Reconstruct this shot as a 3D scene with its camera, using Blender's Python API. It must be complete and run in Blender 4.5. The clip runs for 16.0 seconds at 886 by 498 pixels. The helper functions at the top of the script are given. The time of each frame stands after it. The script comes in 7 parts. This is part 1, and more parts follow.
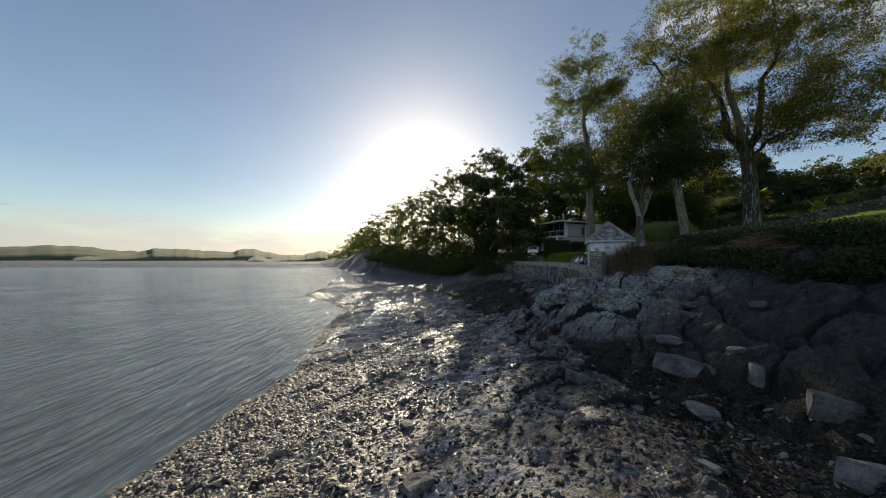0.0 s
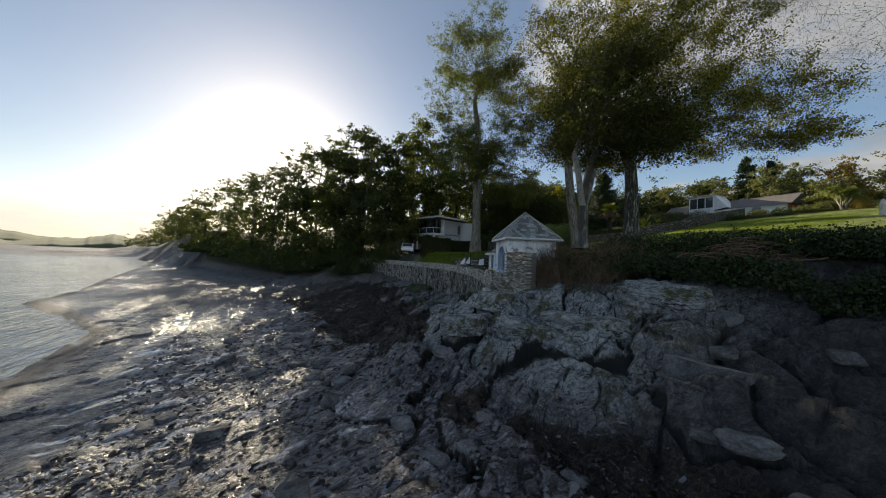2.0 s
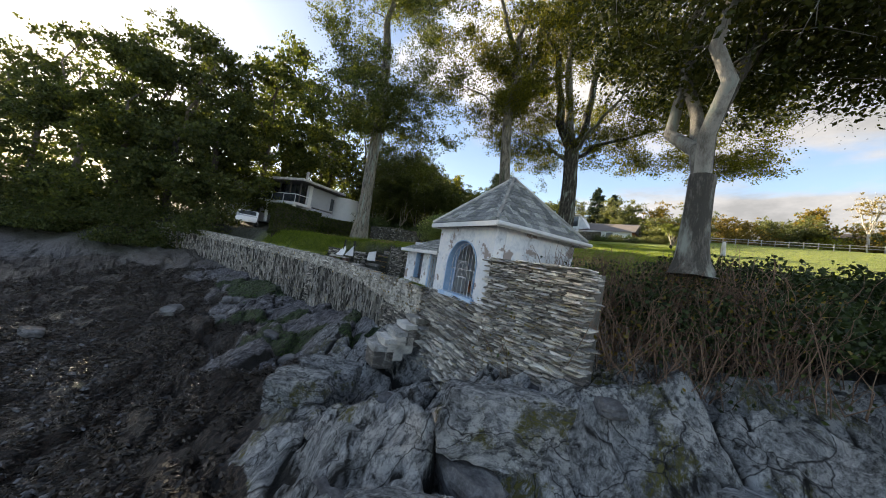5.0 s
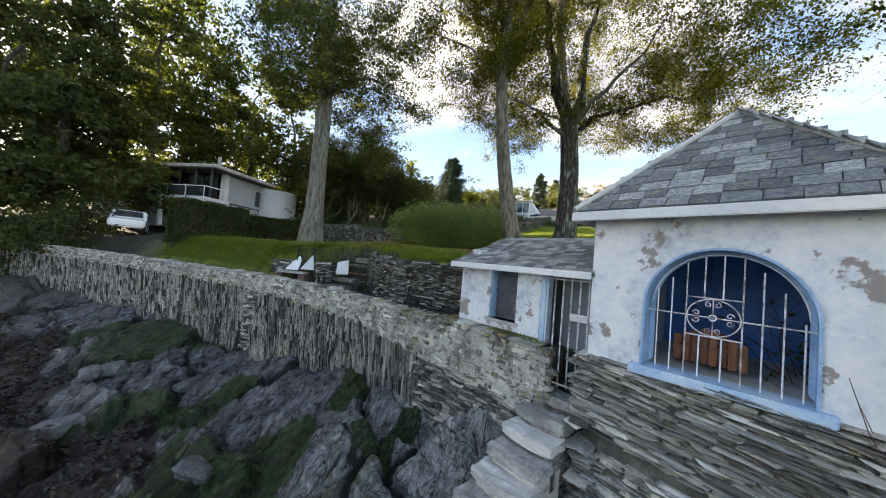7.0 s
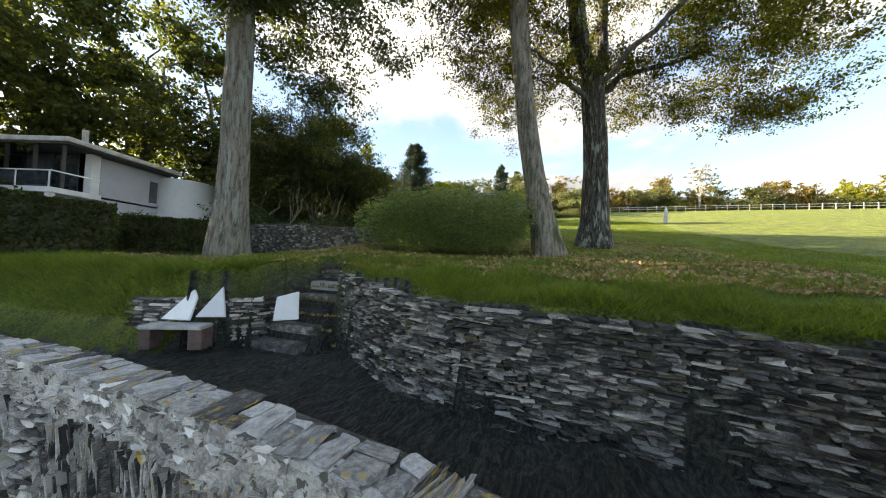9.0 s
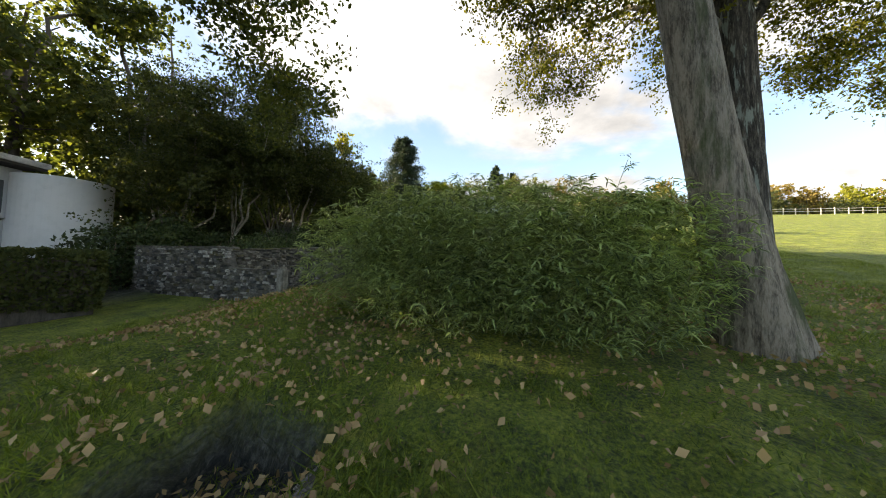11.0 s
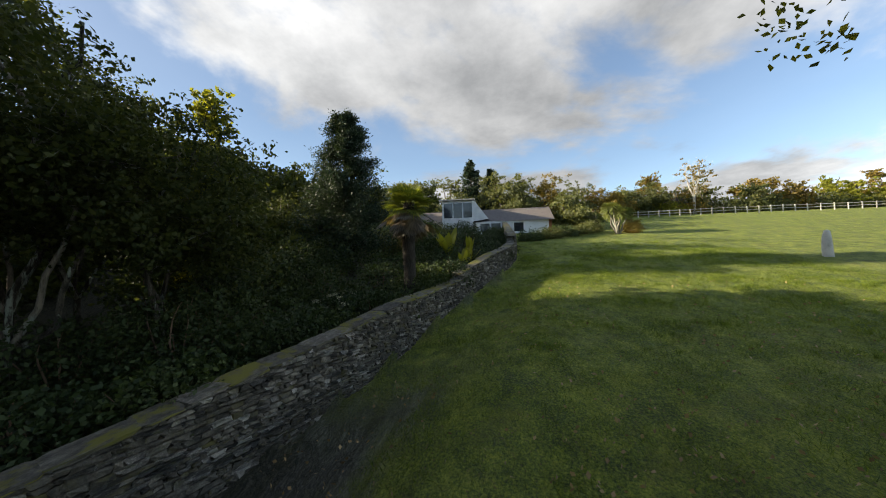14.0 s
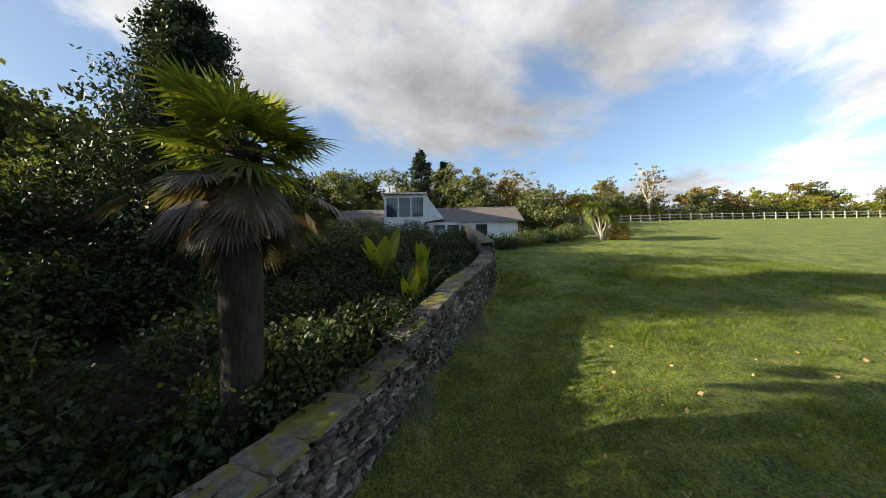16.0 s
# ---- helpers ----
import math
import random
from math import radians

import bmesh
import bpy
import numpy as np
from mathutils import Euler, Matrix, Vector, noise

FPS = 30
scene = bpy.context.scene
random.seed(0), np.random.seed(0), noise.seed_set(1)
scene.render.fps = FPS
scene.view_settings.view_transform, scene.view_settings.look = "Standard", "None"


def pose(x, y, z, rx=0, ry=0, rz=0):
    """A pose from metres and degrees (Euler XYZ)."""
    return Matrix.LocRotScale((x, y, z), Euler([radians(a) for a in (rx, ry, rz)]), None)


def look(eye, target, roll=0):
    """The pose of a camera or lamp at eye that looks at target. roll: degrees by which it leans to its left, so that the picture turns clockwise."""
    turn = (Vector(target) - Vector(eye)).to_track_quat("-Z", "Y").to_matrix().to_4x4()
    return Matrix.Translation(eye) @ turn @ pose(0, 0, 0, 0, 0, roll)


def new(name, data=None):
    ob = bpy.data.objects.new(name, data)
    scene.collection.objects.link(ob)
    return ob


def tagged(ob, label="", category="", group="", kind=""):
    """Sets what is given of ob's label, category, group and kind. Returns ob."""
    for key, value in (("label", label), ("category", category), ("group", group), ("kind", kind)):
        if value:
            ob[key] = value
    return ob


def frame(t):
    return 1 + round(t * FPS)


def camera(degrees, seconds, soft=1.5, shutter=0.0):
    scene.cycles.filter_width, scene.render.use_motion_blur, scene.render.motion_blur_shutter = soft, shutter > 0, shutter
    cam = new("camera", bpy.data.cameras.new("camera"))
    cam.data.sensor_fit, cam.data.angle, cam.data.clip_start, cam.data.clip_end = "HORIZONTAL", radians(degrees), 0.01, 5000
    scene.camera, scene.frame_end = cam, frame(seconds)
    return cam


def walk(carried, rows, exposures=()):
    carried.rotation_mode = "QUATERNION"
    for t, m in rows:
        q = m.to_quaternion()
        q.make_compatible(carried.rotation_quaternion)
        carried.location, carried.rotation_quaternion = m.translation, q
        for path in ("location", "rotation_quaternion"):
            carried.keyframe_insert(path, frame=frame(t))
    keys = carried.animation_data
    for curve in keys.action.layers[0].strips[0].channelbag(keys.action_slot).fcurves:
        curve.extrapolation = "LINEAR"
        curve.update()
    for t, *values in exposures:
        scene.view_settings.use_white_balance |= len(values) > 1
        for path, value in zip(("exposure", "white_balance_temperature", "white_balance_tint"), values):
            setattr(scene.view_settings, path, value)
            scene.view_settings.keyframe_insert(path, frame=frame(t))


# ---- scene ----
# seconds, eye, yaw to the left of +y, pitch, roll
PATH = (
    (0.0, 0.000, 0.000, 8.150, 0.00, 1.78, -0.06),
    (0.5, -0.148, 2.670, 8.085, -5.48, 1.73, -0.18),
    (1.0, 0.048, 5.200, 8.034, -11.60, 1.89, 0.18),
    (1.5, 0.396, 7.479, 8.140, -18.20, 1.75, 0.90),
    (2.0, 1.034, 9.662, 8.197, -24.68, 1.79, 2.39),
    (2.5, 1.859, 11.624, 8.220, -30.71, 1.84, 4.19),
    (3.0, 2.722, 13.418, 8.244, -35.72, 1.93, 6.09),
    (3.5, 3.445, 14.932, 8.268, -39.79, 2.01, 7.71),
    (4.0, 4.072, 16.401, 8.341, -43.00, 1.98, 8.86),
    (4.5, 4.578, 17.885, 8.390, -46.14, 2.06, 9.37),
    (5.0, 5.013, 19.371, 8.427, -49.23, 2.20, 9.33),
    (5.5, 5.430, 20.842, 8.462, -52.28, 2.34, 8.81),
    (6.0, 5.881, 22.285, 8.506, -55.32, 2.42, 7.85),
    (6.5, 6.419, 23.683, 8.569, -58.37, 2.38, 6.53),
    (7.0, 7.095, 25.021, 8.661, -61.44, 2.19, 4.89),
    (7.5, 7.870, 26.278, 8.758, -64.60, 2.24, 4.05),
    (8.0, 8.879, 27.418, 8.870, -67.05, 2.02, 2.88),
    (8.5, 10.024, 28.469, 9.007, -69.04, 1.95, 2.38),
    (9.0, 11.260, 29.416, 9.167, -70.52, 1.99, 2.14),
    (9.5, 12.628, 30.334, 9.381, -71.60, 2.15, 1.95),
    (10.0, 14.096, 31.209, 9.670, -72.38, 2.36, 1.80),
    (10.5, 15.635, 32.025, 10.052, -72.96, 2.57, 1.69),
    (11.0, 17.215, 32.769, 10.548, -73.43, 2.71, 1.59),
    (11.5, 18.806, 33.425, 11.177, -73.90, 2.71, 1.48),
    (12.0, 20.378, 33.980, 11.959, -74.45, 2.53, 1.35),
    (12.5, 22.165, 34.700, 12.702, -75.17, 2.43, 0.71),
    (13.0, 24.099, 35.274, 13.261, -76.13, 2.35, 0.22),
    (13.5, 26.096, 35.930, 13.626, -77.71, 2.25, -0.45),
    (14.0, 28.197, 36.564, 13.859, -80.06, 2.24, -1.00),
    (14.5, 30.328, 37.010, 14.058, -82.61, 2.21, -1.24),
    (15.0, 32.444, 37.267, 14.241, -85.13, 2.34, -1.52),
    (15.5, 34.562, 37.434, 14.468, -87.59, 2.43, -1.34),
    (16.0, 36.741, 37.484, 14.661, -89.49, 2.66, -0.94),
)


def eye_pose(x, y, z, yaw, pitch, roll):
    a, b = radians(yaw), radians(pitch)
    way = Vector((-math.sin(a) * math.cos(b), math.cos(a) * math.cos(b), math.sin(b)))
    return look((x, y, z), Vector((x, y, z)) + way, roll)


cam = camera(109.34, 16.0, soft=1.0)
walk(cam, [(r[0], eye_pose(*r[1:])) for r in PATH],
     exposures=((0.0, 0.75, 6700, 10), (2.0, 0.9, 6800, 11), (4.0, 1.5, 7100, 14), (6.5, 2.45, 7300, 15), (9.0, 2.45, 7350, 14), (11.5, 2.3, 7500, 14), (12.5, 1.95, 7450, 14), (13.0, 1.5, 7150, 12), (14.0, 1.45, 6800, 12), (16.0, 1.45, 6650, 12)))

# ---- light ----
SUN_AZ, SUN_EL = -3.5, 16.5   # degrees from +y to the right, and up
sun_way = Vector((math.sin(radians(SUN_AZ)) * math.cos(radians(SUN_EL)),
                  math.cos(radians(SUN_AZ)) * math.cos(radians(SUN_EL)), math.sin(radians(SUN_EL))))
lamp = bpy.data.lights.new("sun", "SUN")
lamp.energy, lamp.angle, lamp.color = 5.0, radians(0.6), (1.0, 0.89, 0.68)
sun = new("sun", lamp)
sun.matrix_world = look(sun_way * 100, (0, 0, 0))


def node(tree, kind, inputs=None, operation="", data_type="", interpolation_type=""):
    n = tree.nodes.new(kind)
    if operation:
        n.operation = operation
    if data_type:
        n.data_type = data_type
    if interpolation_type:
        n.interpolation_type = interpolation_type
    for k, v in (inputs or {}).items():
        if isinstance(v, bpy.types.NodeSocket):
            tree.links.new(v, n.inputs[k])
        else:
            n.inputs[k].default_value = v
    return n


def make_world():
    w = bpy.data.worlds.new("sky")
    scene.world = w
    w.use_nodes = True
    t = w.node_tree
    t.nodes.clear()
    sky = node(t, "ShaderNodeTexSky")
    sky.sky_type, sky.sun_disc, sky.sun_elevation, sky.sun_rotation = "NISHITA", False, radians(SUN_EL), radians(SUN_AZ)
    sky.air_density, sky.dust_density, sky.ozone_density = 1.0, 0.5, 2.0
    co = node(t, "ShaderNodeTexCoord")
    # clouds lie on a flat layer: direction divided by its height
    sep = node(t, "ShaderNodeSeparateXYZ", {0: co.outputs["Generated"]})
    up = node(t, "ShaderNodeMath", {0: sep.outputs[2], 1: 0.0}, operation="MAXIMUM")
    up2 = node(t, "ShaderNodeMath", {0: up.outputs[0], 1: 0.16}, operation="ADD")
    px_ = node(t, "ShaderNodeMath", {0: sep.outputs[0], 1: up2.outputs[0]}, operation="DIVIDE")
    py_ = node(t, "ShaderNodeMath", {0: sep.outputs[1], 1: up2.outputs[0]}, operation="DIVIDE")
    vec = node(t, "ShaderNodeCombineXYZ", {0: px_.outputs[0], 1: py_.outputs[0], 2: 3.7})
    big = node(t, "ShaderNodeTexNoise", {"Vector": vec.outputs[0], "Scale": 0.8, "Detail": 12.0, "Roughness": 0.54, "Distortion": 0.35})
    # a little more cloud to the east than over the water
    lean = node(t, "ShaderNodeMath", {0: sep.outputs[0], 1: 0.075}, operation="MULTIPLY")
    clear = node(t, "ShaderNodeMapRange", {0: sep.outputs[1], 1: 0.35, 2: 0.9, 3: 0.0, 4: -0.17})
    cov = node(t, "ShaderNodeMath", {0: big.outputs[0], 1: lean.outputs[0]}, operation="ADD")
    cov = node(t, "ShaderNodeMath", {0: cov.outputs[0], 1: clear.outputs[0]}, operation="ADD")
    ramp = node(t, "ShaderNodeMapRange", {0: cov.outputs[0], 1: 0.485, 2: 0.59, 3: 0.05, 4: 0.97}, interpolation_type="SMOOTHSTEP")
    fine = node(t, "ShaderNodeTexNoise", {"Vector": vec.outputs[0], "Scale": 1.3, "Detail": 9.0, "Roughness": 0.6})
    # clouds by the sun glow; unseen ones south and overhead brightened for fill light
    north = node(t, "ShaderNodeMapRange", {0: sep.outputs[1], 1: 0.2, 2: 0.85, 3: 0.85, 4: 1.35})
    front = node(t, "ShaderNodeMapRange", {0: sep.outputs[1], 1: -0.45, 2: -0.95, 3: 1.0, 4: 2.6})
    over = node(t, "ShaderNodeMapRange", {0: sep.outputs[2], 1: 0.45, 2: 0.9, 3: 1.0, 4: 1.9})
    nf = node(t, "ShaderNodeMath", {0: north.outputs[0], 1: front.outputs[0]}, operation="MULTIPLY")
    nfo = node(t, "ShaderNodeMath", {0: nf.outputs[0], 1: over.outputs[0]}, operation="MULTIPLY")
    shade = node(t, "ShaderNodeMapRange", {0: fine.outputs[0], 1: 0.36, 2: 0.64, 3: 2.6, 4: 5.2})
    lit = node(t, "ShaderNodeMath", {0: shade.outputs[0], 1: nfo.outputs[0]}, operation="MULTIPLY")
    tint = node(t, "ShaderNodeMix", {6: (0.87, 0.94, 1.0, 1), 7: (0.97, 0.98, 0.97, 1), 0: fine.outputs[0]}, data_type="RGBA")
    white = node(t, "ShaderNodeVectorMath", {0: tint.outputs[2], "Scale": lit.outputs[0]}, operation="SCALE")
    # thin haze lightens the blue away from the sun
    thin = node(t, "ShaderNodeMapRange", {0: sep.outputs[1], 1: 0.75, 2: 0.1, 3: 1.0, 4: 1.45})
    blue = node(t, "ShaderNodeVectorMath", {0: sky.outputs[0], "Scale": thin.outputs[0]}, operation="SCALE")
    mix = node(t, "ShaderNodeMix", {0: ramp.outputs[0], 6: blue.outputs[0], 7: white.outputs[0]}, data_type="RGBA")
    # a pale bank of haze and low cloud along the horizon
    low = node(t, "ShaderNodeMath", {0: fine.outputs[0], 1: 0.16, 2: sep.outputs[2]}, operation="MULTIPLY_ADD")
    bank = node(t, "ShaderNodeMapRange", {0: low.outputs[0], 1: 0.19, 2: 0.11, 3: 0.0, 4: 0.75}, interpolation_type="SMOOTHSTEP")
    pale = node(t, "ShaderNodeVectorMath", {0: (0.98, 0.97, 0.95), "Scale": nf.outputs[0]}, operation="SCALE")
    pale = node(t, "ShaderNodeVectorMath", {0: pale.outputs[0], "Scale": 5.0}, operation="SCALE")
    mix = node(t, "ShaderNodeMix", {0: bank.outputs[0], 6: mix.outputs[2], 7: pale.outputs[0]}, data_type="RGBA")
    bg = node(t, "ShaderNodeBackground", {0: mix.outputs[2], 1: 0.065})
    out = node(t, "ShaderNodeOutputWorld", {0: bg.outputs[0]})


make_world()

# ---- materials ----
MATS = {}


def ramp_of(t, fac, stops):
    r = node(t, "ShaderNodeValToRGB", {0: fac})
    el = r.color_ramp.elements
    while len(el) < len(stops):
        el.new(0.5)
    for e, (p, c) in zip(el, stops):
        e.position, e.color = p, (*c, 1)
    return r


def stuff_mat(name, stops, scale=3.0, rough=0.85, bump=0.3, fine=30.0, stretch=(1, 1, 1), var=0.25, metal=0.0,
              stain=None, spec=0.4, coat=0.0, bump_dist=0.02, coords="Object"):
    """A surface with colour at two scales, relief, and a shift of tone from piece to piece."""
    if name in MATS:
        return MATS[name]
    m = bpy.data.materials.new(name)
    m.use_nodes = True
    t = m.node_tree
    p = t.nodes["Principled BSDF"]
    co = node(t, "ShaderNodeTexCoord")
    info = node(t, "ShaderNodeObjectInfo")
    isl = node(t, "ShaderNodeNewGeometry")
    rnd = node(t, "ShaderNodeMath", {0: info.outputs["Random"], 1: isl.outputs["Random Per Island"]}, operation="ADD")
    rnd2 = node(t, "ShaderNodeMath", {0: rnd.outputs[0]}, operation="FRACT")
    mp = node(t, "ShaderNodeMapping", {"Vector": co.outputs[coords], "Scale": stretch})
    off = node(t, "ShaderNodeVectorMath", {0: mp.outputs[0], 1: (0, 0, 0)}, operation="ADD")
    shift = node(t, "ShaderNodeMath", {0: rnd2.outputs[0], 1: 17.0}, operation="MULTIPLY")
    comb = node(t, "ShaderNodeCombineXYZ", {0: shift.outputs[0], 1: shift.outputs[0]})
    t.links.new(comb.outputs[0], off.inputs[1])
    a = node(t, "ShaderNodeTexNoise", {"Vector": off.outputs[0], "Scale": scale, "Detail": 6.0, "Roughness": 0.6})
    b = node(t, "ShaderNodeTexNoise", {"Vector": off.outputs[0], "Scale": fine, "Detail": 4.0, "Roughness": 0.7})
    fac = node(t, "ShaderNodeMix", {0: 0.38, 2: a.outputs[0], 3: b.outputs[0]}, data_type="FLOAT")
    tone = node(t, "ShaderNodeMath", {0: rnd2.outputs[0], 1: 0.5}, operation="SUBTRACT")
    tone2 = node(t, "ShaderNodeMath", {0: tone.outputs[0], 1: var, 2: fac.outputs[0]}, operation="MULTIPLY_ADD")
    con = node(t, "ShaderNodeMapRange", {0: tone2.outputs[0], 1: 0.36, 2: 0.64})
    col = ramp_of(t, con.outputs[0], stops).outputs[0]
    if stain:
        colour, sscale, lo, hi = stain
        s = node(t, "ShaderNodeTexNoise", {"Vector": off.outputs[0], "Scale": sscale, "Detail": 8.0, "Roughness": 0.65})
        f = node(t, "ShaderNodeMapRange", {0: s.outputs[0], 1: lo, 2: hi})
        col = node(t, "ShaderNodeMix", {0: f.outputs[0], 6: col, 7: (*colour, 1)}, data_type="RGBA").outputs[2]
    t.links.new(col, p.inputs["Base Color"])
    p.inputs["Roughness"].default_value = rough
    p.inputs["Metallic"].default_value = metal
    p.inputs["Specular IOR Level"].default_value = spec
    p.inputs["Coat Weight"].default_value = coat
    if bump:
        bn = node(t, "ShaderNodeBump", {"Height": fac.outputs[0], "Strength": bump, "Distance": bump_dist})
        t.links.new(bn.outputs[0], p.inputs["Normal"])
    MATS[name] = m
    return m


def leaf_mat(name, dark, light, trans=0.45, autumn=None, spec=0.3):
    """Leaves: tone varies from leaf to leaf and clump to clump; light passes through."""
    if name in MATS:
        return MATS[name]
    m = bpy.data.materials.new(name)
    m.use_nodes = True
    t = m.node_tree
    p = t.nodes["Principled BSDF"]
    isl = node(t, "ShaderNodeNewGeometry")
    co = node(t, "ShaderNodeTexCoord")
    n = node(t, "ShaderNodeTexNoise", {"Vector": co.outputs["Object"], "Scale": 0.45, "Detail": 3.0})
    f = node(t, "ShaderNodeMix", {0: 0.5, 2: n.outputs[0], 3: isl.outputs["Random Per Island"]}, data_type="FLOAT")
    stops = [(0.2, dark), (0.75, light)] + ([(0.92, autumn)] if autumn else [])
    col = ramp_of(t, f.outputs[0], stops)
    t.links.new(col.outputs[0], p.inputs["Base Color"])
    p.inputs["Roughness"].default_value = 0.55
    p.inputs["Specular IOR Level"].default_value = spec
    glow = node(t, "ShaderNodeVectorMath", {0: col.outputs[0], 1: (1.5, 1.45, 0.6)}, operation="MULTIPLY")
    tr = node(t, "ShaderNodeBsdfTranslucent", {0: glow.outputs[0]})
    mx = node(t, "ShaderNodeMixShader", {0: trans, 1: p.outputs[0], 2: tr.outputs[0]})
    t.links.new(mx.outputs[0], t.nodes["Material Output"].inputs[0])
    MATS[name] = m
    return m


PLINTH = stuff_mat("layered_plinth_slate", [(0.0, (0.15, 0.145, 0.135)), (0.35, (0.29, 0.28, 0.26)), (0.7, (0.42, 0.41, 0.385)), (1.0, (0.58, 0.57, 0.54))],
                   scale=5, fine=40, rough=0.8, bump=0.6, var=0.2, stretch=(1, 1, 2), stain=((0.42, 0.34, 0.17), 1.6, 0.53, 0.68))
SLATE = stuff_mat("wall_slate", [(0.0, (0.10, 0.09, 0.08)), (0.35, (0.25, 0.23, 0.21)), (0.7, (0.43, 0.40, 0.35)), (1.0, (0.62, 0.58, 0.51))],
                  scale=5, fine=40, rough=0.8, bump=0.6, var=0.32, stretch=(1, 1, 2), stain=((0.42, 0.36, 0.2), 3.0, 0.62, 0.75))
DARKSLATE = stuff_mat("damp_dark_slate", [(0.0, (0.03, 0.03, 0.028)), (0.4, (0.085, 0.08, 0.072)), (0.75, (0.18, 0.165, 0.145)), (1.0, (0.36, 0.34, 0.3))],
                      scale=5, fine=40, rough=0.75, bump=0.6, var=0.35, stretch=(1, 1, 2), stain=((0.07, 0.085, 0.03), 2.2, 0.58, 0.7))
RUBBLE = stuff_mat("mossy_rubble", [(0.0, (0.03, 0.028, 0.022)), (0.4, (0.08, 0.073, 0.06)), (0.75, (0.14, 0.128, 0.105)), (1.0, (0.24, 0.22, 0.18))],
                   scale=4, fine=30, rough=0.9, bump=0.8, var=0.14, stain=((0.10, 0.09, 0.03), 1.6, 0.54, 0.68))
MORTAR = stuff_mat("lime_mortar", [(0.0, (0.20, 0.19, 0.17)), (0.35, (0.42, 0.40, 0.36)), (0.8, (0.62, 0.6, 0.54)), (1.0, (0.72, 0.7, 0.64))],
                   scale=2.5, fine=22, rough=0.95, bump=0.9, stain=((0.10, 0.095, 0.08), 6.0, 0.56, 0.60))
COPING = stuff_mat("lichened_coping", [(0.0, (0.07, 0.066, 0.058)), (0.4, (0.18, 0.168, 0.15)), (0.8, (0.34, 0.32, 0.285)), (1.0, (0.5, 0.48, 0.43))],
                   scale=5, fine=35, rough=0.9, bump=0.8, var=0.3, stain=((0.46, 0.29, 0.04), 2.2, 0.545, 0.60))
CAPSTONE = stuff_mat("pale_capstone", [(0.0, (0.16, 0.155, 0.14)), (0.4, (0.33, 0.32, 0.29)), (0.8, (0.5, 0.485, 0.45)), (1.0, (0.62, 0.6, 0.56))],
                     scale=4, fine=30, rough=0.9, bump=0.7, var=0.2, stain=((0.46, 0.30, 0.05), 2.0, 0.60, 0.64))
WALLCAP = stuff_mat("mossy_wall_cap", [(0.0, (0.04, 0.037, 0.03)), (0.5, (0.10, 0.092, 0.075)), (1.0, (0.2, 0.185, 0.15))],
                    scale=4, fine=30, rough=0.95, bump=0.8, var=0.14, stain=((0.15, 0.14, 0.025), 1.3, 0.48, 0.58))
WALLMORTAR = stuff_mat("old_wall_mortar", [(0.0, (0.06, 0.056, 0.046)), (0.5, (0.15, 0.142, 0.12)), (1.0, (0.28, 0.265, 0.225))], scale=5, fine=30, rough=0.95, bump=0.8)
PALE = stuff_mat("limewashed_rubble", [(0.0, (0.22, 0.2, 0.17)), (0.4, (0.42, 0.39, 0.33)), (0.8, (0.62, 0.58, 0.5)), (1.0, (0.75, 0.72, 0.65))],
                 scale=5, fine=30, rough=0.9, bump=0.7, var=0.45, stain=((0.5, 0.36, 0.08), 2.5, 0.64, 0.72))
CORE = stuff_mat("dark_mortar", [(0.0, (0.04, 0.04, 0.035)), (1.0, (0.16, 0.15, 0.13))], scale=4, fine=30, rough=0.95, bump=0.6)
ROOF = stuff_mat("roof_slate", [(0.0, (0.085, 0.093, 0.10)), (0.4, (0.17, 0.185, 0.19)), (0.75, (0.27, 0.285, 0.285)), (1.0, (0.48, 0.49, 0.47))], scale=6, fine=40,
                 rough=0.75, bump=0.6, var=0.26, stain=((0.22, 0.25, 0.16), 2.2, 0.55, 0.66))
PLASTER = stuff_mat("peeling_render", [(0.0, (0.36, 0.38, 0.40)), (0.3, (0.58, 0.61, 0.64)), (0.6, (0.72, 0.74, 0.76)), (1.0, (0.82, 0.81, 0.79))], scale=2.4, fine=12, rough=0.9,
                    bump=0.8, var=0.1, stain=((0.33, 0.28, 0.255), 2.2, 0.565, 0.59))
WHITE = stuff_mat("white_paint", [(0.0, (0.62, 0.63, 0.63)), (1.0, (0.82, 0.82, 0.8))], scale=1.5, fine=20, rough=0.6, bump=0.1)
BLUE = stuff_mat("blue_paint", [(0.0, (0.22, 0.38, 0.58)), (0.6, (0.36, 0.53, 0.72)), (1.0, (0.55, 0.66, 0.76))], scale=3, fine=25, rough=0.6, bump=0.2)
NAVY = stuff_mat("deep_blue_paint", [(0.0, (0.045, 0.17, 0.52)), (1.0, (0.08, 0.27, 0.68))], scale=3, fine=25, rough=0.5, bump=0.1)
WOOD = stuff_mat("brown_wood", [(0.0, (0.12, 0.045, 0.025)), (1.0, (0.3, 0.12, 0.06))], scale=3, fine=25, rough=0.7, bump=0.3, stretch=(8, 8, 1))
IRON = stuff_mat("white_flaking_iron", [(0.0, (0.25, 0.2, 0.17)), (0.45, (0.7, 0.7, 0.7)), (1.0, (0.8, 0.8, 0.8))], scale=9, fine=40, rough=0.6, bump=0.3)
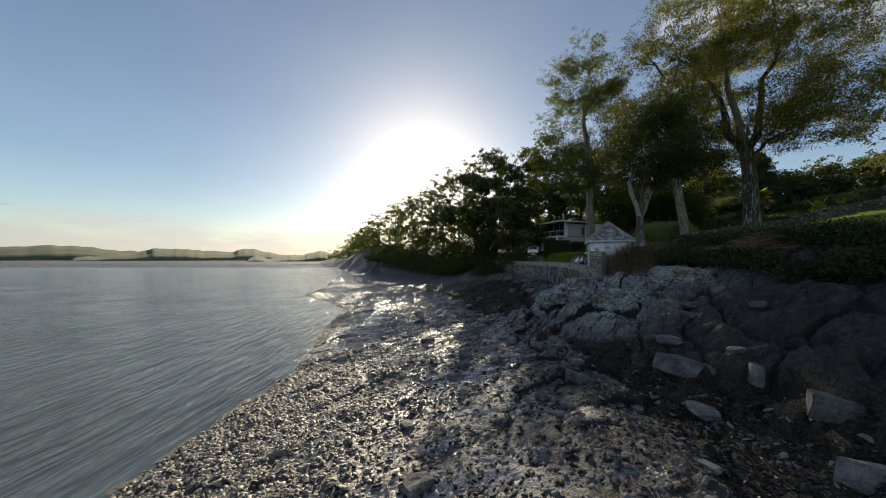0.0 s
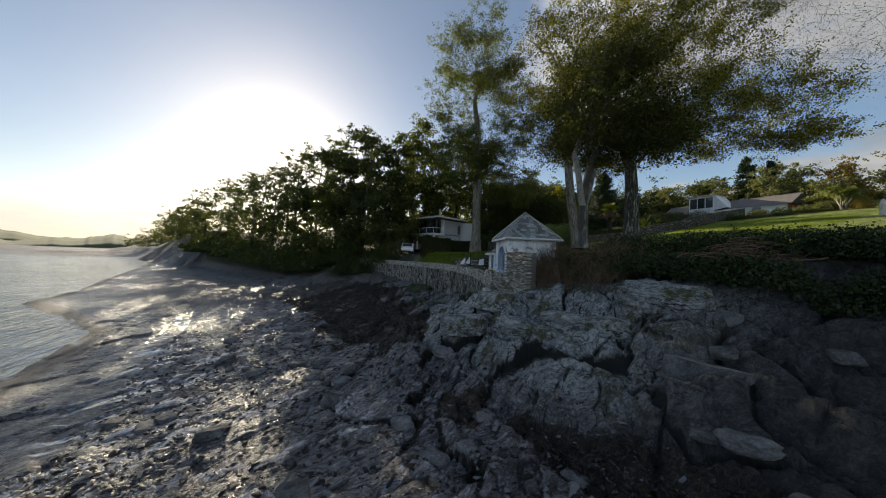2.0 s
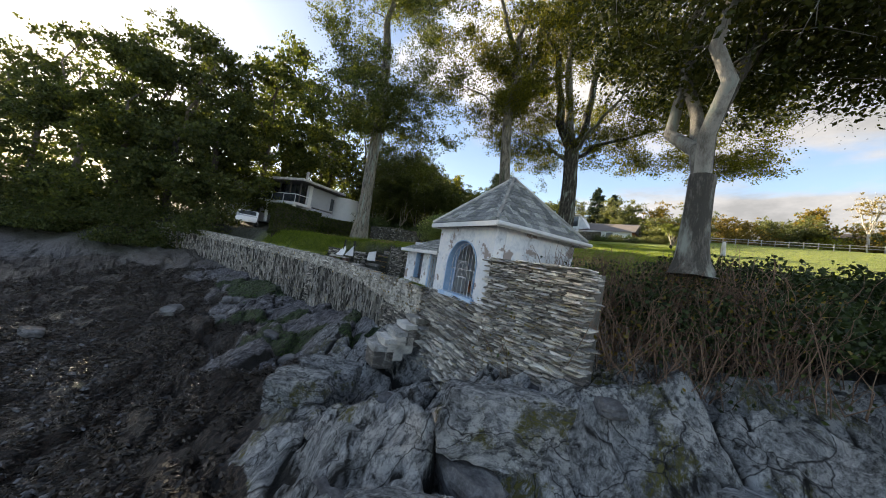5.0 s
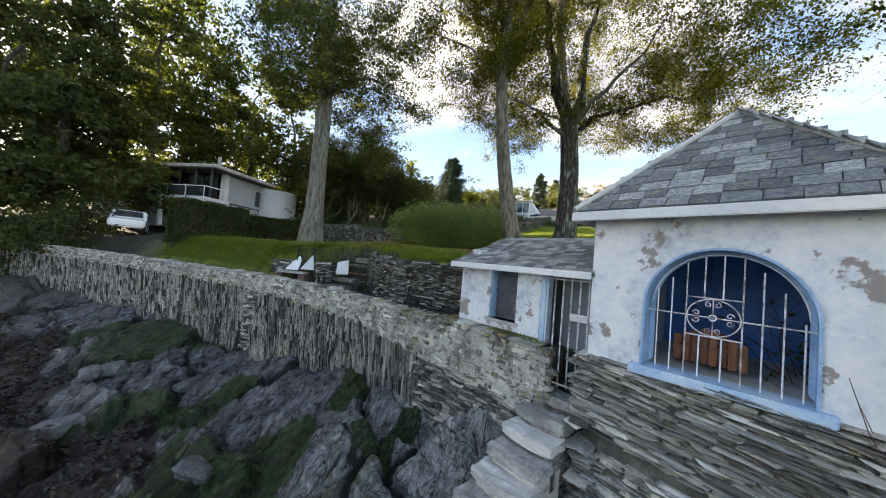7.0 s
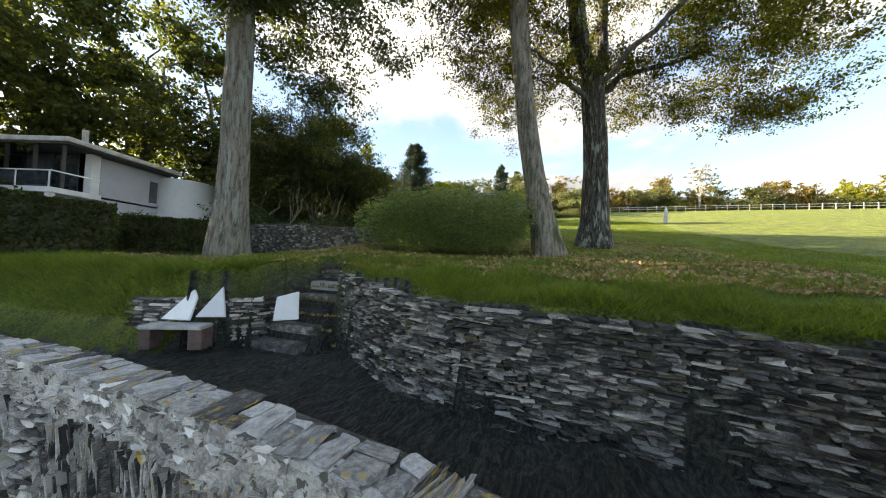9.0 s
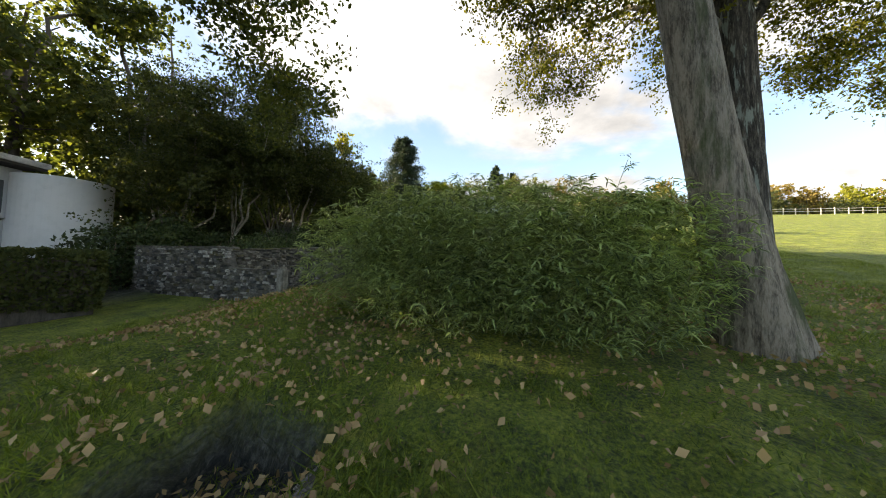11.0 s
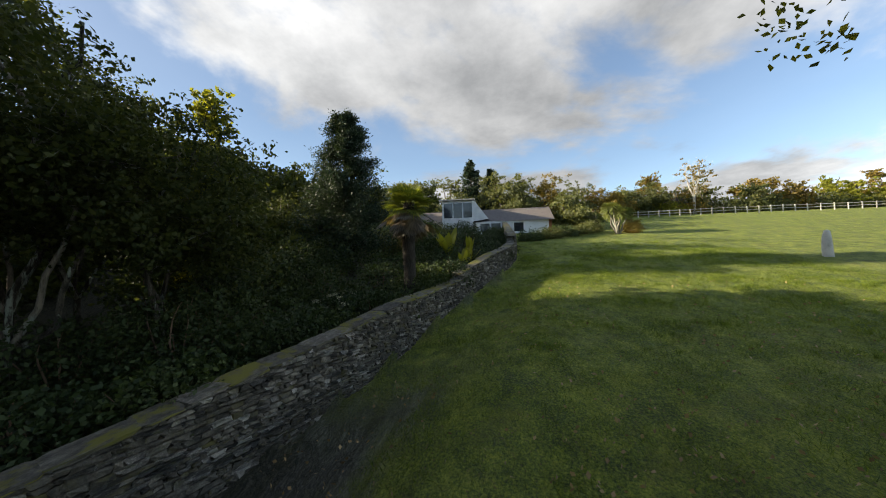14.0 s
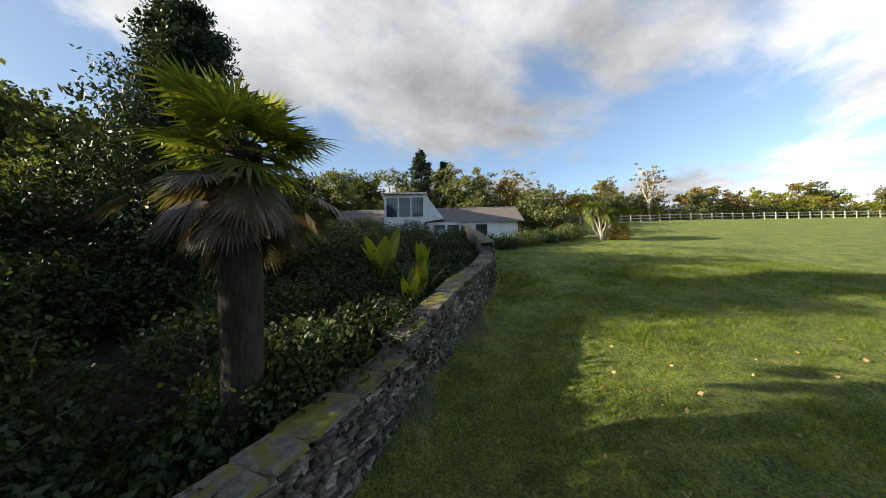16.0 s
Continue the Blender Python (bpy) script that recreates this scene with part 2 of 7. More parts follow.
BARK = stuff_mat("oak_bark", [(0.0, (0.018, 0.015, 0.012)), (0.4, (0.075, 0.065, 0.05)), (1.0, (0.25, 0.225, 0.18))], scale=5.0, fine=26, rough=0.95,
                 bump=1.0, bump_dist=0.08, stretch=(2.2, 2.2, 0.4), stain=((0.25, 0.28, 0.235), 2.4, 0.54, 0.60))
DARKBARK = stuff_mat("dark_bark", [(0.0, (0.035, 0.03, 0.025)), (1.0, (0.13, 0.11, 0.09))], scale=3, fine=16, rough=0.95, bump=0.8, stretch=(1.6, 1.6, 0.4))
GREYBARK = stuff_mat("sycamore_bark", [(0.0, (0.06, 0.055, 0.045)), (0.45, (0.16, 0.145, 0.12)), (1.0, (0.32, 0.3, 0.26))], scale=3.0, fine=22, rough=0.95,
                     bump=0.8, bump_dist=0.04, stretch=(1.6, 1.6, 0.45), stain=((0.26, 0.28, 0.24), 1.6, 0.54, 0.64))
SHELF = stuff_mat("flat_shore_slate", [(0.0, (0.035, 0.035, 0.036)), (0.5, (0.10, 0.10, 0.102)), (1.0, (0.2, 0.2, 0.2))], scale=2.0, fine=18, rough=0.85, bump=0.8, var=0.1, spec=0.2, bump_dist=0.03)
IVYBARK = stuff_mat("ivied_oak_bark", [(0.0, (0.016, 0.013, 0.010)), (0.45, (0.08, 0.068, 0.05)), (1.0, (0.27, 0.235, 0.18))], scale=6.0, fine=30, rough=0.95,
                    bump=1.0, bump_dist=0.06, stretch=(1.6, 1.6, 0.35), stain=((0.06, 0.075, 0.03), 1.2, 0.52, 0.62))
CONCRETE = stuff_mat("worn_concrete", [(0.0, (0.25, 0.24, 0.22)), (0.6, (0.48, 0.47, 0.43)), (1.0, (0.62, 0.6, 0.55))], scale=2.5, fine=30, rough=0.85, bump=0.4)
STEPSTONE = stuff_mat("worn_step_stone", [(0.0, (0.22, 0.215, 0.2)), (0.5, (0.42, 0.41, 0.385)), (1.0, (0.62, 0.6, 0.56))], scale=4, fine=30, rough=0.85, bump=0.8, var=0.3)
GREY_WALL = stuff_mat("grey_render", [(0.0, (0.30, 0.32, 0.35)), (1.0, (0.40, 0.42, 0.45))], scale=1, fine=15, rough=0.8, bump=0.05)
DARKWOOD = stuff_mat("dark_timber", [(0.0, (0.03, 0.028, 0.025)), (1.0, (0.09, 0.08, 0.07))], scale=2, fine=20, rough=0.7, bump=0.2)
TILE = stuff_mat("brown_roof_tile", [(0.0, (0.06, 0.052, 0.05)), (1.0, (0.16, 0.14, 0.13))], scale=4, fine=30, rough=0.85, bump=0.4)
FENCE = stuff_mat("weathered_fence_wood", [(0.0, (0.3, 0.27, 0.23)), (1.0, (0.6, 0.57, 0.5))], scale=3, fine=30, rough=0.85, bump=0.3)

OAK = leaf_mat("oak_leaves", (0.032, 0.045, 0.010), (0.17, 0.165, 0.026), 0.58, (0.36, 0.26, 0.045), spec=0.15)
OAK_B = leaf_mat("green_oak_leaves", (0.03, 0.046, 0.016), (0.11, 0.13, 0.038), 0.48, (0.20, 0.16, 0.035), spec=0.15)
BANKLEAF = leaf_mat("sycamore_leaves", (0.022, 0.032, 0.009), (0.08, 0.085, 0.02), 0.38, (0.20, 0.14, 0.03), spec=0.15)
GARDENLEAF = leaf_mat("dark_evergreen_leaves", (0.014, 0.026, 0.010), (0.055, 0.078, 0.026), 0.22, spec=0.2)
WOODLEAF = leaf_mat("dark_wood_leaves", (0.025, 0.038, 0.014), (0.09, 0.105, 0.036), 0.38, spec=0.12)
CONIFER = leaf_mat("conifer_needles", (0.014, 0.028, 0.018), (0.045, 0.068, 0.04), 0.15, spec=0.12)
CORDYLEAF = leaf_mat("cordyline_leaves", (0.09, 0.12, 0.035), (0.30, 0.33, 0.12), 0.3, (0.40, 0.34, 0.14), spec=0.3)
BAMBOO = leaf_mat("bamboo_leaves", (0.028, 0.062, 0.018), (0.40, 0.50, 0.19), 0.35, (0.45, 0.42, 0.2), spec=0.6)
IVY = leaf_mat("ivy_leaves", (0.011, 0.022, 0.008), (0.045, 0.07, 0.022), 0.2, spec=0.25)
SHRUB = leaf_mat("shrub_leaves", (0.02, 0.036, 0.012), (0.075, 0.105, 0.03), 0.25, (0.16, 0.15, 0.04), spec=0.3)
AUTUMN = leaf_mat("autumn_leaves", (0.10, 0.085, 0.02), (0.24, 0.17, 0.04), 0.4, (0.3, 0.14, 0.03))
FARGREEN = leaf_mat("far_tree_leaves", (0.06, 0.075, 0.03), (0.14, 0.15, 0.05), 0.35, (0.22, 0.17, 0.05))
YELLOW = leaf_mat("yellow_green_leaves", (0.10, 0.12, 0.015), (0.26, 0.26, 0.04), 0.5)
GRASSLEAF = leaf_mat("grass_blades", (0.05, 0.085, 0.012), (0.20, 0.26, 0.034), 0.45, (0.34, 0.30, 0.09))
TWIGS = stuff_mat("dry_twigs", [(0.0, (0.07, 0.045, 0.03)), (1.0, (0.24, 0.15, 0.1))], scale=3, fine=20, rough=0.9, bump=0.1)

# ---- mesh helpers ----


def mesh_of(name, verts, faces, material, smooth=False):
    me = bpy.data.meshes.new(name)
    verts = np.asarray(verts, dtype=np.float32)
    if isinstance(faces, np.ndarray):
        n, k = faces.shape
        me.vertices.add(len(verts))
        me.vertices.foreach_set("co", verts.ravel())
        me.loops.add(n * k)
        me.loops.foreach_set("vertex_index", faces.astype(np.int32).ravel())
        me.polygons.add(n)
        me.polygons.foreach_set("loop_start", np.arange(0, n * k, k, dtype=np.int32))
        me.update(calc_edges=True)
    else:
        me.from_pydata(verts.tolist(), [], faces)
    if material:
        me.materials.append(material)
    if smooth:
        me.polygons.foreach_set("use_smooth", np.ones(len(me.polygons), dtype=bool))
    return me


def piece(name, verts, faces, material, parent=None, label="", smooth=False, m=None):
    ob = new(name, mesh_of(name, verts, faces, material, smooth))
    if parent:
        ob.parent = parent
    if m is not None:
        ob.matrix_local = m
    if label:
        tagged(ob, label)
    return ob


def part(name, bm, material, parent, label="", smooth=False):
    me = bpy.data.meshes.new(name)
    bm.to_mesh(me)
    bm.free()
    me.materials.append(material)
    if smooth:
        me.polygons.foreach_set("use_smooth", np.ones(len(me.polygons), dtype=bool))
    ob = new(name, me)
    ob.parent = parent
    if label:
        tagged(ob, label)
    return ob


def thing(name, m, label, category, group="", kind=""):
    e = new(name)
    e.matrix_world = m
    return tagged(e, label, category, group, kind)


def bm_box(bm, x0, x1, y0, y1, z0, z1, bevel=0.0):
    r = bmesh.ops.create_cube(bm, size=1.0, matrix=Matrix.LocRotScale(((x0 + x1) / 2, (y0 + y1) / 2, (z0 + z1) / 2), None, (x1 - x0, y1 - y0, z1 - z0)))
    if bevel:
        es = list({e for v in r["verts"] for e in v.link_edges})
        bmesh.ops.bevel(bm, geom=es, offset=bevel, segments=2, affect="EDGES")


def box_part(name, dims, material, parent, label="", bevel=0.01):
    bm = bmesh.new()
    bm_box(bm, *dims, bevel=bevel)
    return part(name, bm, material, parent, label)


def tube(path, radii, sides=8):
    """Verts and quads of a tapered tube along a path."""
    path = np.asarray(path, float)
    t = np.gradient(path, axis=0)
    t /= np.linalg.norm(t, axis=1)[:, None] + 1e-9
    ref = np.array([0.31, 0.95, 0.05]) if abs(t[0][2]) > 0.6 else np.array([0, 0, 1.0])
    a = np.cross(t, ref)
    a /= np.linalg.norm(a, axis=1)[:, None] + 1e-9
    b = np.cross(t, a)
    ang = np.linspace(0, 2 * np.pi, sides, endpoint=False)
    ring = np.cos(ang)[None, :, None] * a[:, None] + np.sin(ang)[None, :, None] * b[:, None]
    v = (path[:, None] + ring * np.asarray(radii)[:, None, None]).reshape(-1, 3)
    n = len(path)
    i, j = np.meshgrid(np.arange(n - 1), np.arange(sides), indexing="ij")
    k = (j + 1) % sides
    f = np.stack([i * sides + j, i * sides + k, (i + 1) * sides + k, (i + 1) * sides + j], -1).reshape(-1, 4)
    return v, f


def join(chunks):
    vs, fs, n = [], [], 0
    for v, f in chunks:
        vs.append(v)
        fs.append(f + n)
        n += len(v)
    return np.concatenate(vs), np.concatenate(fs)


def leaf_quads(rng, pts, size, aspect=0.6, droop=0.3, up=None):
    """A bent kite for each point, turned at random."""
    n = len(pts)
    d = rng.normal(size=(n, 3))
    d[:, 2] -= droop
    if up is not None:
        d = d * (1 - up) + np.array([0, 0, 1.0]) * up
    d /= np.linalg.norm(d, axis=1)[:, None]
    s = np.cross(d, rng.normal(size=(n, 3)))
    s /= np.linalg.norm(s, axis=1)[:, None] + 1e-9
    nn = np.cross(d, s)
    L = size * rng.uniform(0.6, 1.35, n)[:, None]
    wd = L * aspect * 0.5
    v = np.stack([pts - d * L * 0.5, pts + s * wd + nn * wd * 0.3, pts + d * L * 0.5, pts - s * wd + nn * wd * 0.3], 1).reshape(-1, 3)
    f = np.arange(4 * n).reshape(n, 4)
    return v, f


# ---- the lie of the land ----
def smooth(a, b, x):
    u = np.clip((x - a) / (b - a), 0, 1)
    return u * u * (3 - 2 * u)


def vnoise(x, y, seed=0):
    """Value noise on a grid of one metre, from -1 to 1."""
    xi, yi = np.floor(x), np.floor(y)
    u, v = x - xi, y - yi
    u, v = u * u * (3 - 2 * u), v * v * (3 - 2 * v)

    def h(a, b):
        q = np.sin(a * 127.1 + b * 311.7 + seed * 74.7) * 43758.5453
        return 2 * (q - np.floor(q)) - 1
    return (h(xi, yi) * (1 - u) + h(xi + 1, yi) * u) * (1 - v) + (h(xi, yi + 1) * (1 - u) + h(xi + 1, yi + 1) * u) * v


def fbm(x, y, seed=0, octaves=4):
    z, a = 0.0, 1.0
    for i in range(octaves):
        z = z + a * vnoise(x * 2 ** i, y * 2 ** i, seed + i)
        a *= 0.5
    return z


def coast(y):      # where the land begins, along x
    return np.interp(y, [-60, 5, 12, 16, 20, 22.5, 26, 28, 31, 35, 42, 48, 56, 66, 80, 110, 200, 400, 1500],
                     [19, 17.5, 16, 14.6, 13.2, 12.2, 12.6, 13.2, 13.5, 13.7, 13.4, 12.8, 10.5, 7, 2, -12, -48, -120, -500])


def waterline(y):
    return np.interp(y, [-60, 10, 20, 30, 40, 44, 55, 63, 78, 126, 344, 1500], [-11, -10, -9.5, -11.6, -13, -13.6, -21, -27.5, -30, -42, -89, -420])


def bank_foot(y):
    return np.interp(y, [-60, 12, 18, 22, 26, 28, 50, 80, 300], [7.0, 7.2, 7.8, 7.2, 6.3, 5.6, 5.2, 3.4, 3.0])


def lawn_z(x, y):
    z = np.interp(x, [-60, 10, 14, 16, 22, 30, 40, 50, 62, 90, 130, 300, 1500], [9.0, 8.3, 8.5, 8.75, 9.35, 10.4, 11.95, 14.0, 16.2, 21.4, 26, 40, 60])
    return z + 0.1 * np.clip(y - 56, 0, 120)


def retain(y):     # foot of the bank behind the sea wall's terrace, along x
    return np.interp(y, [24, 28, 30.5, 32.9, 34.2, 34.25, 35.5, 35.6, 36.2, 37.5, 40, 46, 56], [14.7, 15.15, 15.3, 16.6, 17.4, 19.6, 19.6, 16.4, 15.6, 15.1, 14.9, 14.4, 12])


def terrace_z(x, y):
    stairs = (y > 34.0) & (y < 35.7) & (x > 16.2)
    return np.where(stairs, 7.15 + np.clip(np.floor((x - 16.2) / 0.42), 0, 5) * 0.3, 7.15 + 0.06 * fbm(x * 1.3, y * 1.3, 5))


def slabs(x, y, size, stretch, seed):
    """Broken plates: each cell has its own height and tilt; gaps between them are cracks. Returns height and distance to a crack."""
    a = (x * 0.52 + y * 0.85) / (size * stretch)
    b = (x * 0.85 - y * 0.52) / size
    ia, ib = np.floor(a), np.floor(b)

    def h(p, q, k):
        s = np.sin(p * 127.1 + q * 311.7 + (seed + k) * 74.7) * 43758.5453
        return s - np.floor(s)
    best, second, hgt = np.full(x.shape, 9.0), np.full(x.shape, 9.0), np.zeros(x.shape)
    for da in (-1, 0, 1):
        for db in (-1, 0, 1):
            p, q = ia + da, ib + db
            ca, cb = p + h(p, q, 1), q + h(p, q, 2)
            d = np.hypot(a - ca, b - cb)
            z = h(p, q, 3) - 0.5 + (a - ca) * (h(p, q, 4) - 0.5) * 0.9 + (b - cb) * (h(p, q, 5) - 0.2) * 1.3
            near = d < best
            second = np.where(near, best, np.minimum(second, d))
            hgt = np.where(near, z, hgt)
            best = np.where(near, d, best)
    return hgt, second - best


def joints(x, y):
    """Height of the broken beds at two sizes, and the distance to their joints."""
    wob = 0.8 * fbm(x * 0.45, y * 0.45, 9, 4)
    return *slabs(x + wob, y - wob * 0.7, 2.3, 1.6, 3), *slabs(x - wob * 0.8, y + wob * 0.6, 0.75, 2.2, 13)


def gully(x, y):
    """Dark channel among the slabs, from the open shore up beside the bank."""
    mid = np.interp(y, [-20, 5, 8, 11, 14, 17, 60], [9.0, 8.2, 8.3, 8.2, 7.2, 6.2, 5.0]) + 0.5 * fbm(x * 0.5, y * 0.5, 71, 3)
    wide = np.interp(y, [-20, 5, 9, 13, 16, 18], [3.4, 3.0, 2.3, 1.3, 0.7, 0.2])
    return smooth(wide, wide * 0.55, np.abs(x - mid)) * smooth(18, 15.5, y)


def weed_bed(x, y):
    """Where bladder wrack covers the ledges, from 0 to 1."""
    lo = np.interp(y, [15, 19, 22, 25, 30, 36, 46, 60], [5.6, 5.0, 5.0, 4.8, 3.2, 2.6, 1.0, -6.0])
    hi = np.interp(y, [15, 19, 22, 25, 28, 33, 38, 46, 60], [5.6, 5.6, 6.4, 7.6, 8.8, 9.4, 10.4, 11.0, 4.0])
    edge = 1.3 * fbm(x * 0.5, y * 0.5, 83, 4)
    d = np.minimum(x - lo, hi - x) + edge
    return smooth(-0.25, 0.5, d) * smooth(14.5, 18, y) * smooth(64, 52, y)


def green_bed(x, y):
    """Green weed in the hollows under the sea wall."""
    d = coast(y) - x
    n = fbm(x * 0.6 + 3, y * 0.6, 87, 4)
    return 0.8 * smooth(0.0, 0.6, n + 0.12) * smooth(6.0, 3.6, d) * smooth(25.0, 27.0, y) * smooth(46, 40, y)


def forest_drop(x, y):
    return 4.0 * smooth(57, 75, y) * smooth(16, 5, x)


def ground_z(x, y):
    c, w = coast(y), waterline(y)
    u = (x - w) / (c - w)
    s = np.interp(u, [-3, -0.5, 0, 0.33, 0.52, 0.66, 0.8, 0.9, 1.0, 1.2], [-1.2, -0.3, 0, 0.23, 0.36, 0.45, 0.72, 0.9, 1.0, 1.1])
    shown = smooth(-0.12, 0.1, u) * smooth(200, 60, y) * smooth(-60, -10, y) * smooth(-40, -20, x)
    rocky = 0.22 + 0.78 * smooth(0.5, 0.8, u) * (0.35 + 0.65 * smooth(40, 27, y))
    h1, c1, h2, c2 = joints(x, y)
    big = 0.42 * fbm(x * 0.23, y * 0.23, 31, 2) * rocky
    # ledges: beds rise inland and break off sharply, along lines beside the bank
    across, along = 0.8 * x + 0.6 * y, 0.6 * x - 0.8 * y
    f1 = across / 1.9 + 0.45 * fbm(along * 0.3, across * 0.2, 51, 3) + 1.3 * h1
    f2 = across / 0.5 + 0.6 * fbm(along * 0.5, across * 0.4, 53, 3) + 2.0 * h2
    f1, f2 = f1 - np.floor(f1), f2 - np.floor(f2)
    saw = 0.48 * (f1 * (1 - smooth(0.90, 1.0, f1)) - 0.4) + 0.11 * (f2 * (1 - smooth(0.84, 1.0, f2)) - 0.4)
    relief = 0.46 * h1 - 0.42 * np.exp(-c1 * 14) + 0.11 * h2 - 0.09 * np.exp(-c2 * 11) + saw + 0.10 * fbm(x * 1.1, y * 1.1, 77, 4) + 0.035 * fbm(x * 6, y * 6, 7, 3)
    relief = relief * (0.35 + 0.65 * smooth(66, 46, y))
    shore = 1.0 + (bank_foot(y) - 1.0) * s + shown * (rocky * relief + big)
    # a weedy gully runs through the ledges below the bank
    shore = shore - 0.45 * gully(x, y)
    # the rock falls away from the hut's plinth, and shingle is heaped against the far end of the sea wall
    shore = shore - 1.0 * smooth(2.6, 0.6, np.hypot((x - 10.75) * 0.9, (y - 24.3) * 0.75))
    shore = shore + 0.9 * smooth(44, 52, y) * smooth(6.5, 1.0, c - x) * smooth(70, 60, y)
    land = lawn_z(x, y) - forest_drop(x, y) + 0.05 * fbm(x * 0.4, y * 0.4, 2, 3) + 0.07 * fbm(x * 1.6, y * 1.6, 4, 3) * smooth(23, 19, x) * smooth(25, 27, y)
    land = land - 0.6 * smooth(38.5, 42.5, y) * smooth(29, 25.8, x) * smooth(17, 20, x) * smooth(52, 48, y)
    # a sunken strip along the boundary wall
    land = land - (0.4 + 0.6 * smooth(43, 37, x)) * smooth(4.6, 0.8, boundary_y(x) - y) * smooth(25.0, 28.0, x) * smooth(60, 44, x) * (y < boundary_y(x) + 0.3)
    soft = smooth(c - 1.2 - 5.0 * smooth(55, 63, y), c + 1.6 + 2.0 * smooth(55, 63, y), x)
    hard = (x > c + 0.35).astype(float)
    k = smooth(23.0, 25.5, y) * smooth(62, 57, y)
    t = soft * (1 - k) + hard * k
    z = shore * (1 - t) + land * t
    on_terrace = (x > c + 0.3) & (x < retain(y)) & (y > 25.2) & (y < 56)
    z = np.where(on_terrace, terrace_z(x, y), z)
    # grassy slope beside the terrace north of the steps
    hx, hy = -0.342 * (x - 11.65) - 0.940 * (y - 25.25), 0.940 * (x - 11.65) - 0.342 * (y - 25.25)
    z = np.where((hx > 0.02) & (hx < 2.43) & (hy > 0.02) & (hy < 2.53), np.minimum(z, 7.45), z)
    slope = 7.15 + (land - 7.15) * smooth(retain(y) - 0.5, retain(y) + 0.9, x)
    return np.where((y > 36.4) & (y < 57) & (x > c + 0.5), slope, z)


def axis_steps(lo, hi, step, far_lo, far_hi):
    mid = np.arange(lo, hi + step / 2, step)
    out, d, p = [], step, hi
    while p < far_hi:
        d *= 1.06 if d < 1.0 else 1.2
        p += d
        out.append(p)
    low, d, p = [], step, lo
    while p > far_lo:
        d *= 1.06 if d < 1.0 else 1.2
        p -= d
        low.append(p)
    return np.array(low[::-1] + list(mid) + out)


def ground_mat():
    m = bpy.data.materials.new("shore_and_lawn")
    m.use_nodes = True
    t = m.node_tree
    p = t.nodes["Principled BSDF"]
    co = node(t, "ShaderNodeTexCoord").outputs["Object"]
    at = {}
    for n in ("grass", "weed", "soil", "wet", "pale", "painted_shade", "green", "pool", "joint"):
        q = t.nodes.new("ShaderNodeAttribute")
        q.attribute_name = n
        at[n] = q.outputs["Fac"]

    def noise_(scale, detail=6.0, vec=co, rough=0.6):
        return node(t, "ShaderNodeTexNoise", {"Vector": vec, "Scale": scale, "Detail": detail, "Roughness": rough}).outputs[0]

    def mix_(f, a, b):
        return node(t, "ShaderNodeMix", {0: f, 6: a, 7: b}, data_type="RGBA").outputs[2]

    def range_(v, lo, hi, a=0.0, b=1.0):
        return node(t, "ShaderNodeMapRange", {0: v, 1: lo, 2: hi, 3: a, 4: b}).outputs[0]
    ledge = node(t, "ShaderNodeMapping", {"Vector": co, "Rotation": (0, 0, radians(-58)), "Scale": (0.35, 1.6, 1.0)}).outputs[0]
    n1, n2, n3 = noise_(0.9, 9, ledge, 0.68), noise_(5.0, 8, ledge, 0.7), noise_(30.0, 5, co, 0.7)
    bent = node(t, "ShaderNodeVectorMath", {0: ledge, 1: node(t, "ShaderNodeVectorMath", {0: node(t, "ShaderNodeTexNoise", {"Vector": co, "Scale": 1.3, "Detail": 5.0}).outputs[1], "Scale": 0.7}, operation="SCALE").outputs[0]}, operation="ADD").outputs[0]
    streak = node(t, "ShaderNodeMapping", {"Vector": bent, "Scale": (0.45, 4.2, 7.0)}).outputs[0]
    n4 = noise_(1.7, 10, streak, 0.7)
    n5 = noise_(2.2, 12, bent, 0.72)
    n6 = noise_(13.0, 8, bent, 0.75)
    # joints: long ones along the beds, short ones across
    def edge_(scale, vec, lo, hi):
        v = t.nodes.new("ShaderNodeTexVoronoi")
        v.feature = "DISTANCE_TO_EDGE"
        v.inputs["Scale"].default_value = scale
        t.links.new(vec, v.inputs["Vector"])
        return range_(v.outputs["Distance"], lo, hi, 0.0, 1.0)
    beds = node(t, "ShaderNodeMapping", {"Vector": bent, "Scale": (0.5, 1.5, 2.0)}).outputs[0]
    j1, j2 = edge_(0.8, beds, 0.0, 0.012), edge_(2.6, beds, 0.0, 0.03)
    split = range_(n4, 0.36, 0.41)
    cracks = node(t, "ShaderNodeMath", {0: node(t, "ShaderNodeMath", {0: j1, 1: range_(j2, 0, 1, 0.6, 1.0)}, operation="MULTIPLY").outputs[0], 1: range_(split, 0, 1, 0.3, 1.0)}, operation="MULTIPLY").outputs[0]
    tone = node(t, "ShaderNodeMix", {0: 0.4, 2: node(t, "ShaderNodeMix", {0: 0.5, 2: n4, 3: n5}, data_type="FLOAT").outputs[0], 3: n6}, data_type="FLOAT").outputs[0]
    rock = ramp_of(t, tone, [(0.42, (0.02, 0.02, 0.023)), (0.475, (0.09, 0.087, 0.098)), (0.525, (0.23, 0.225, 0.245)), (0.58, (0.5, 0.49, 0.51))]).outputs[0]
    pale = ramp_of(t, tone, [(0.41, (0.03, 0.032, 0.032)), (0.465, (0.16, 0.17, 0.172)), (0.525, (0.40, 0.415, 0.42)), (0.585, (0.70, 0.71, 0.70))]).outputs[0]
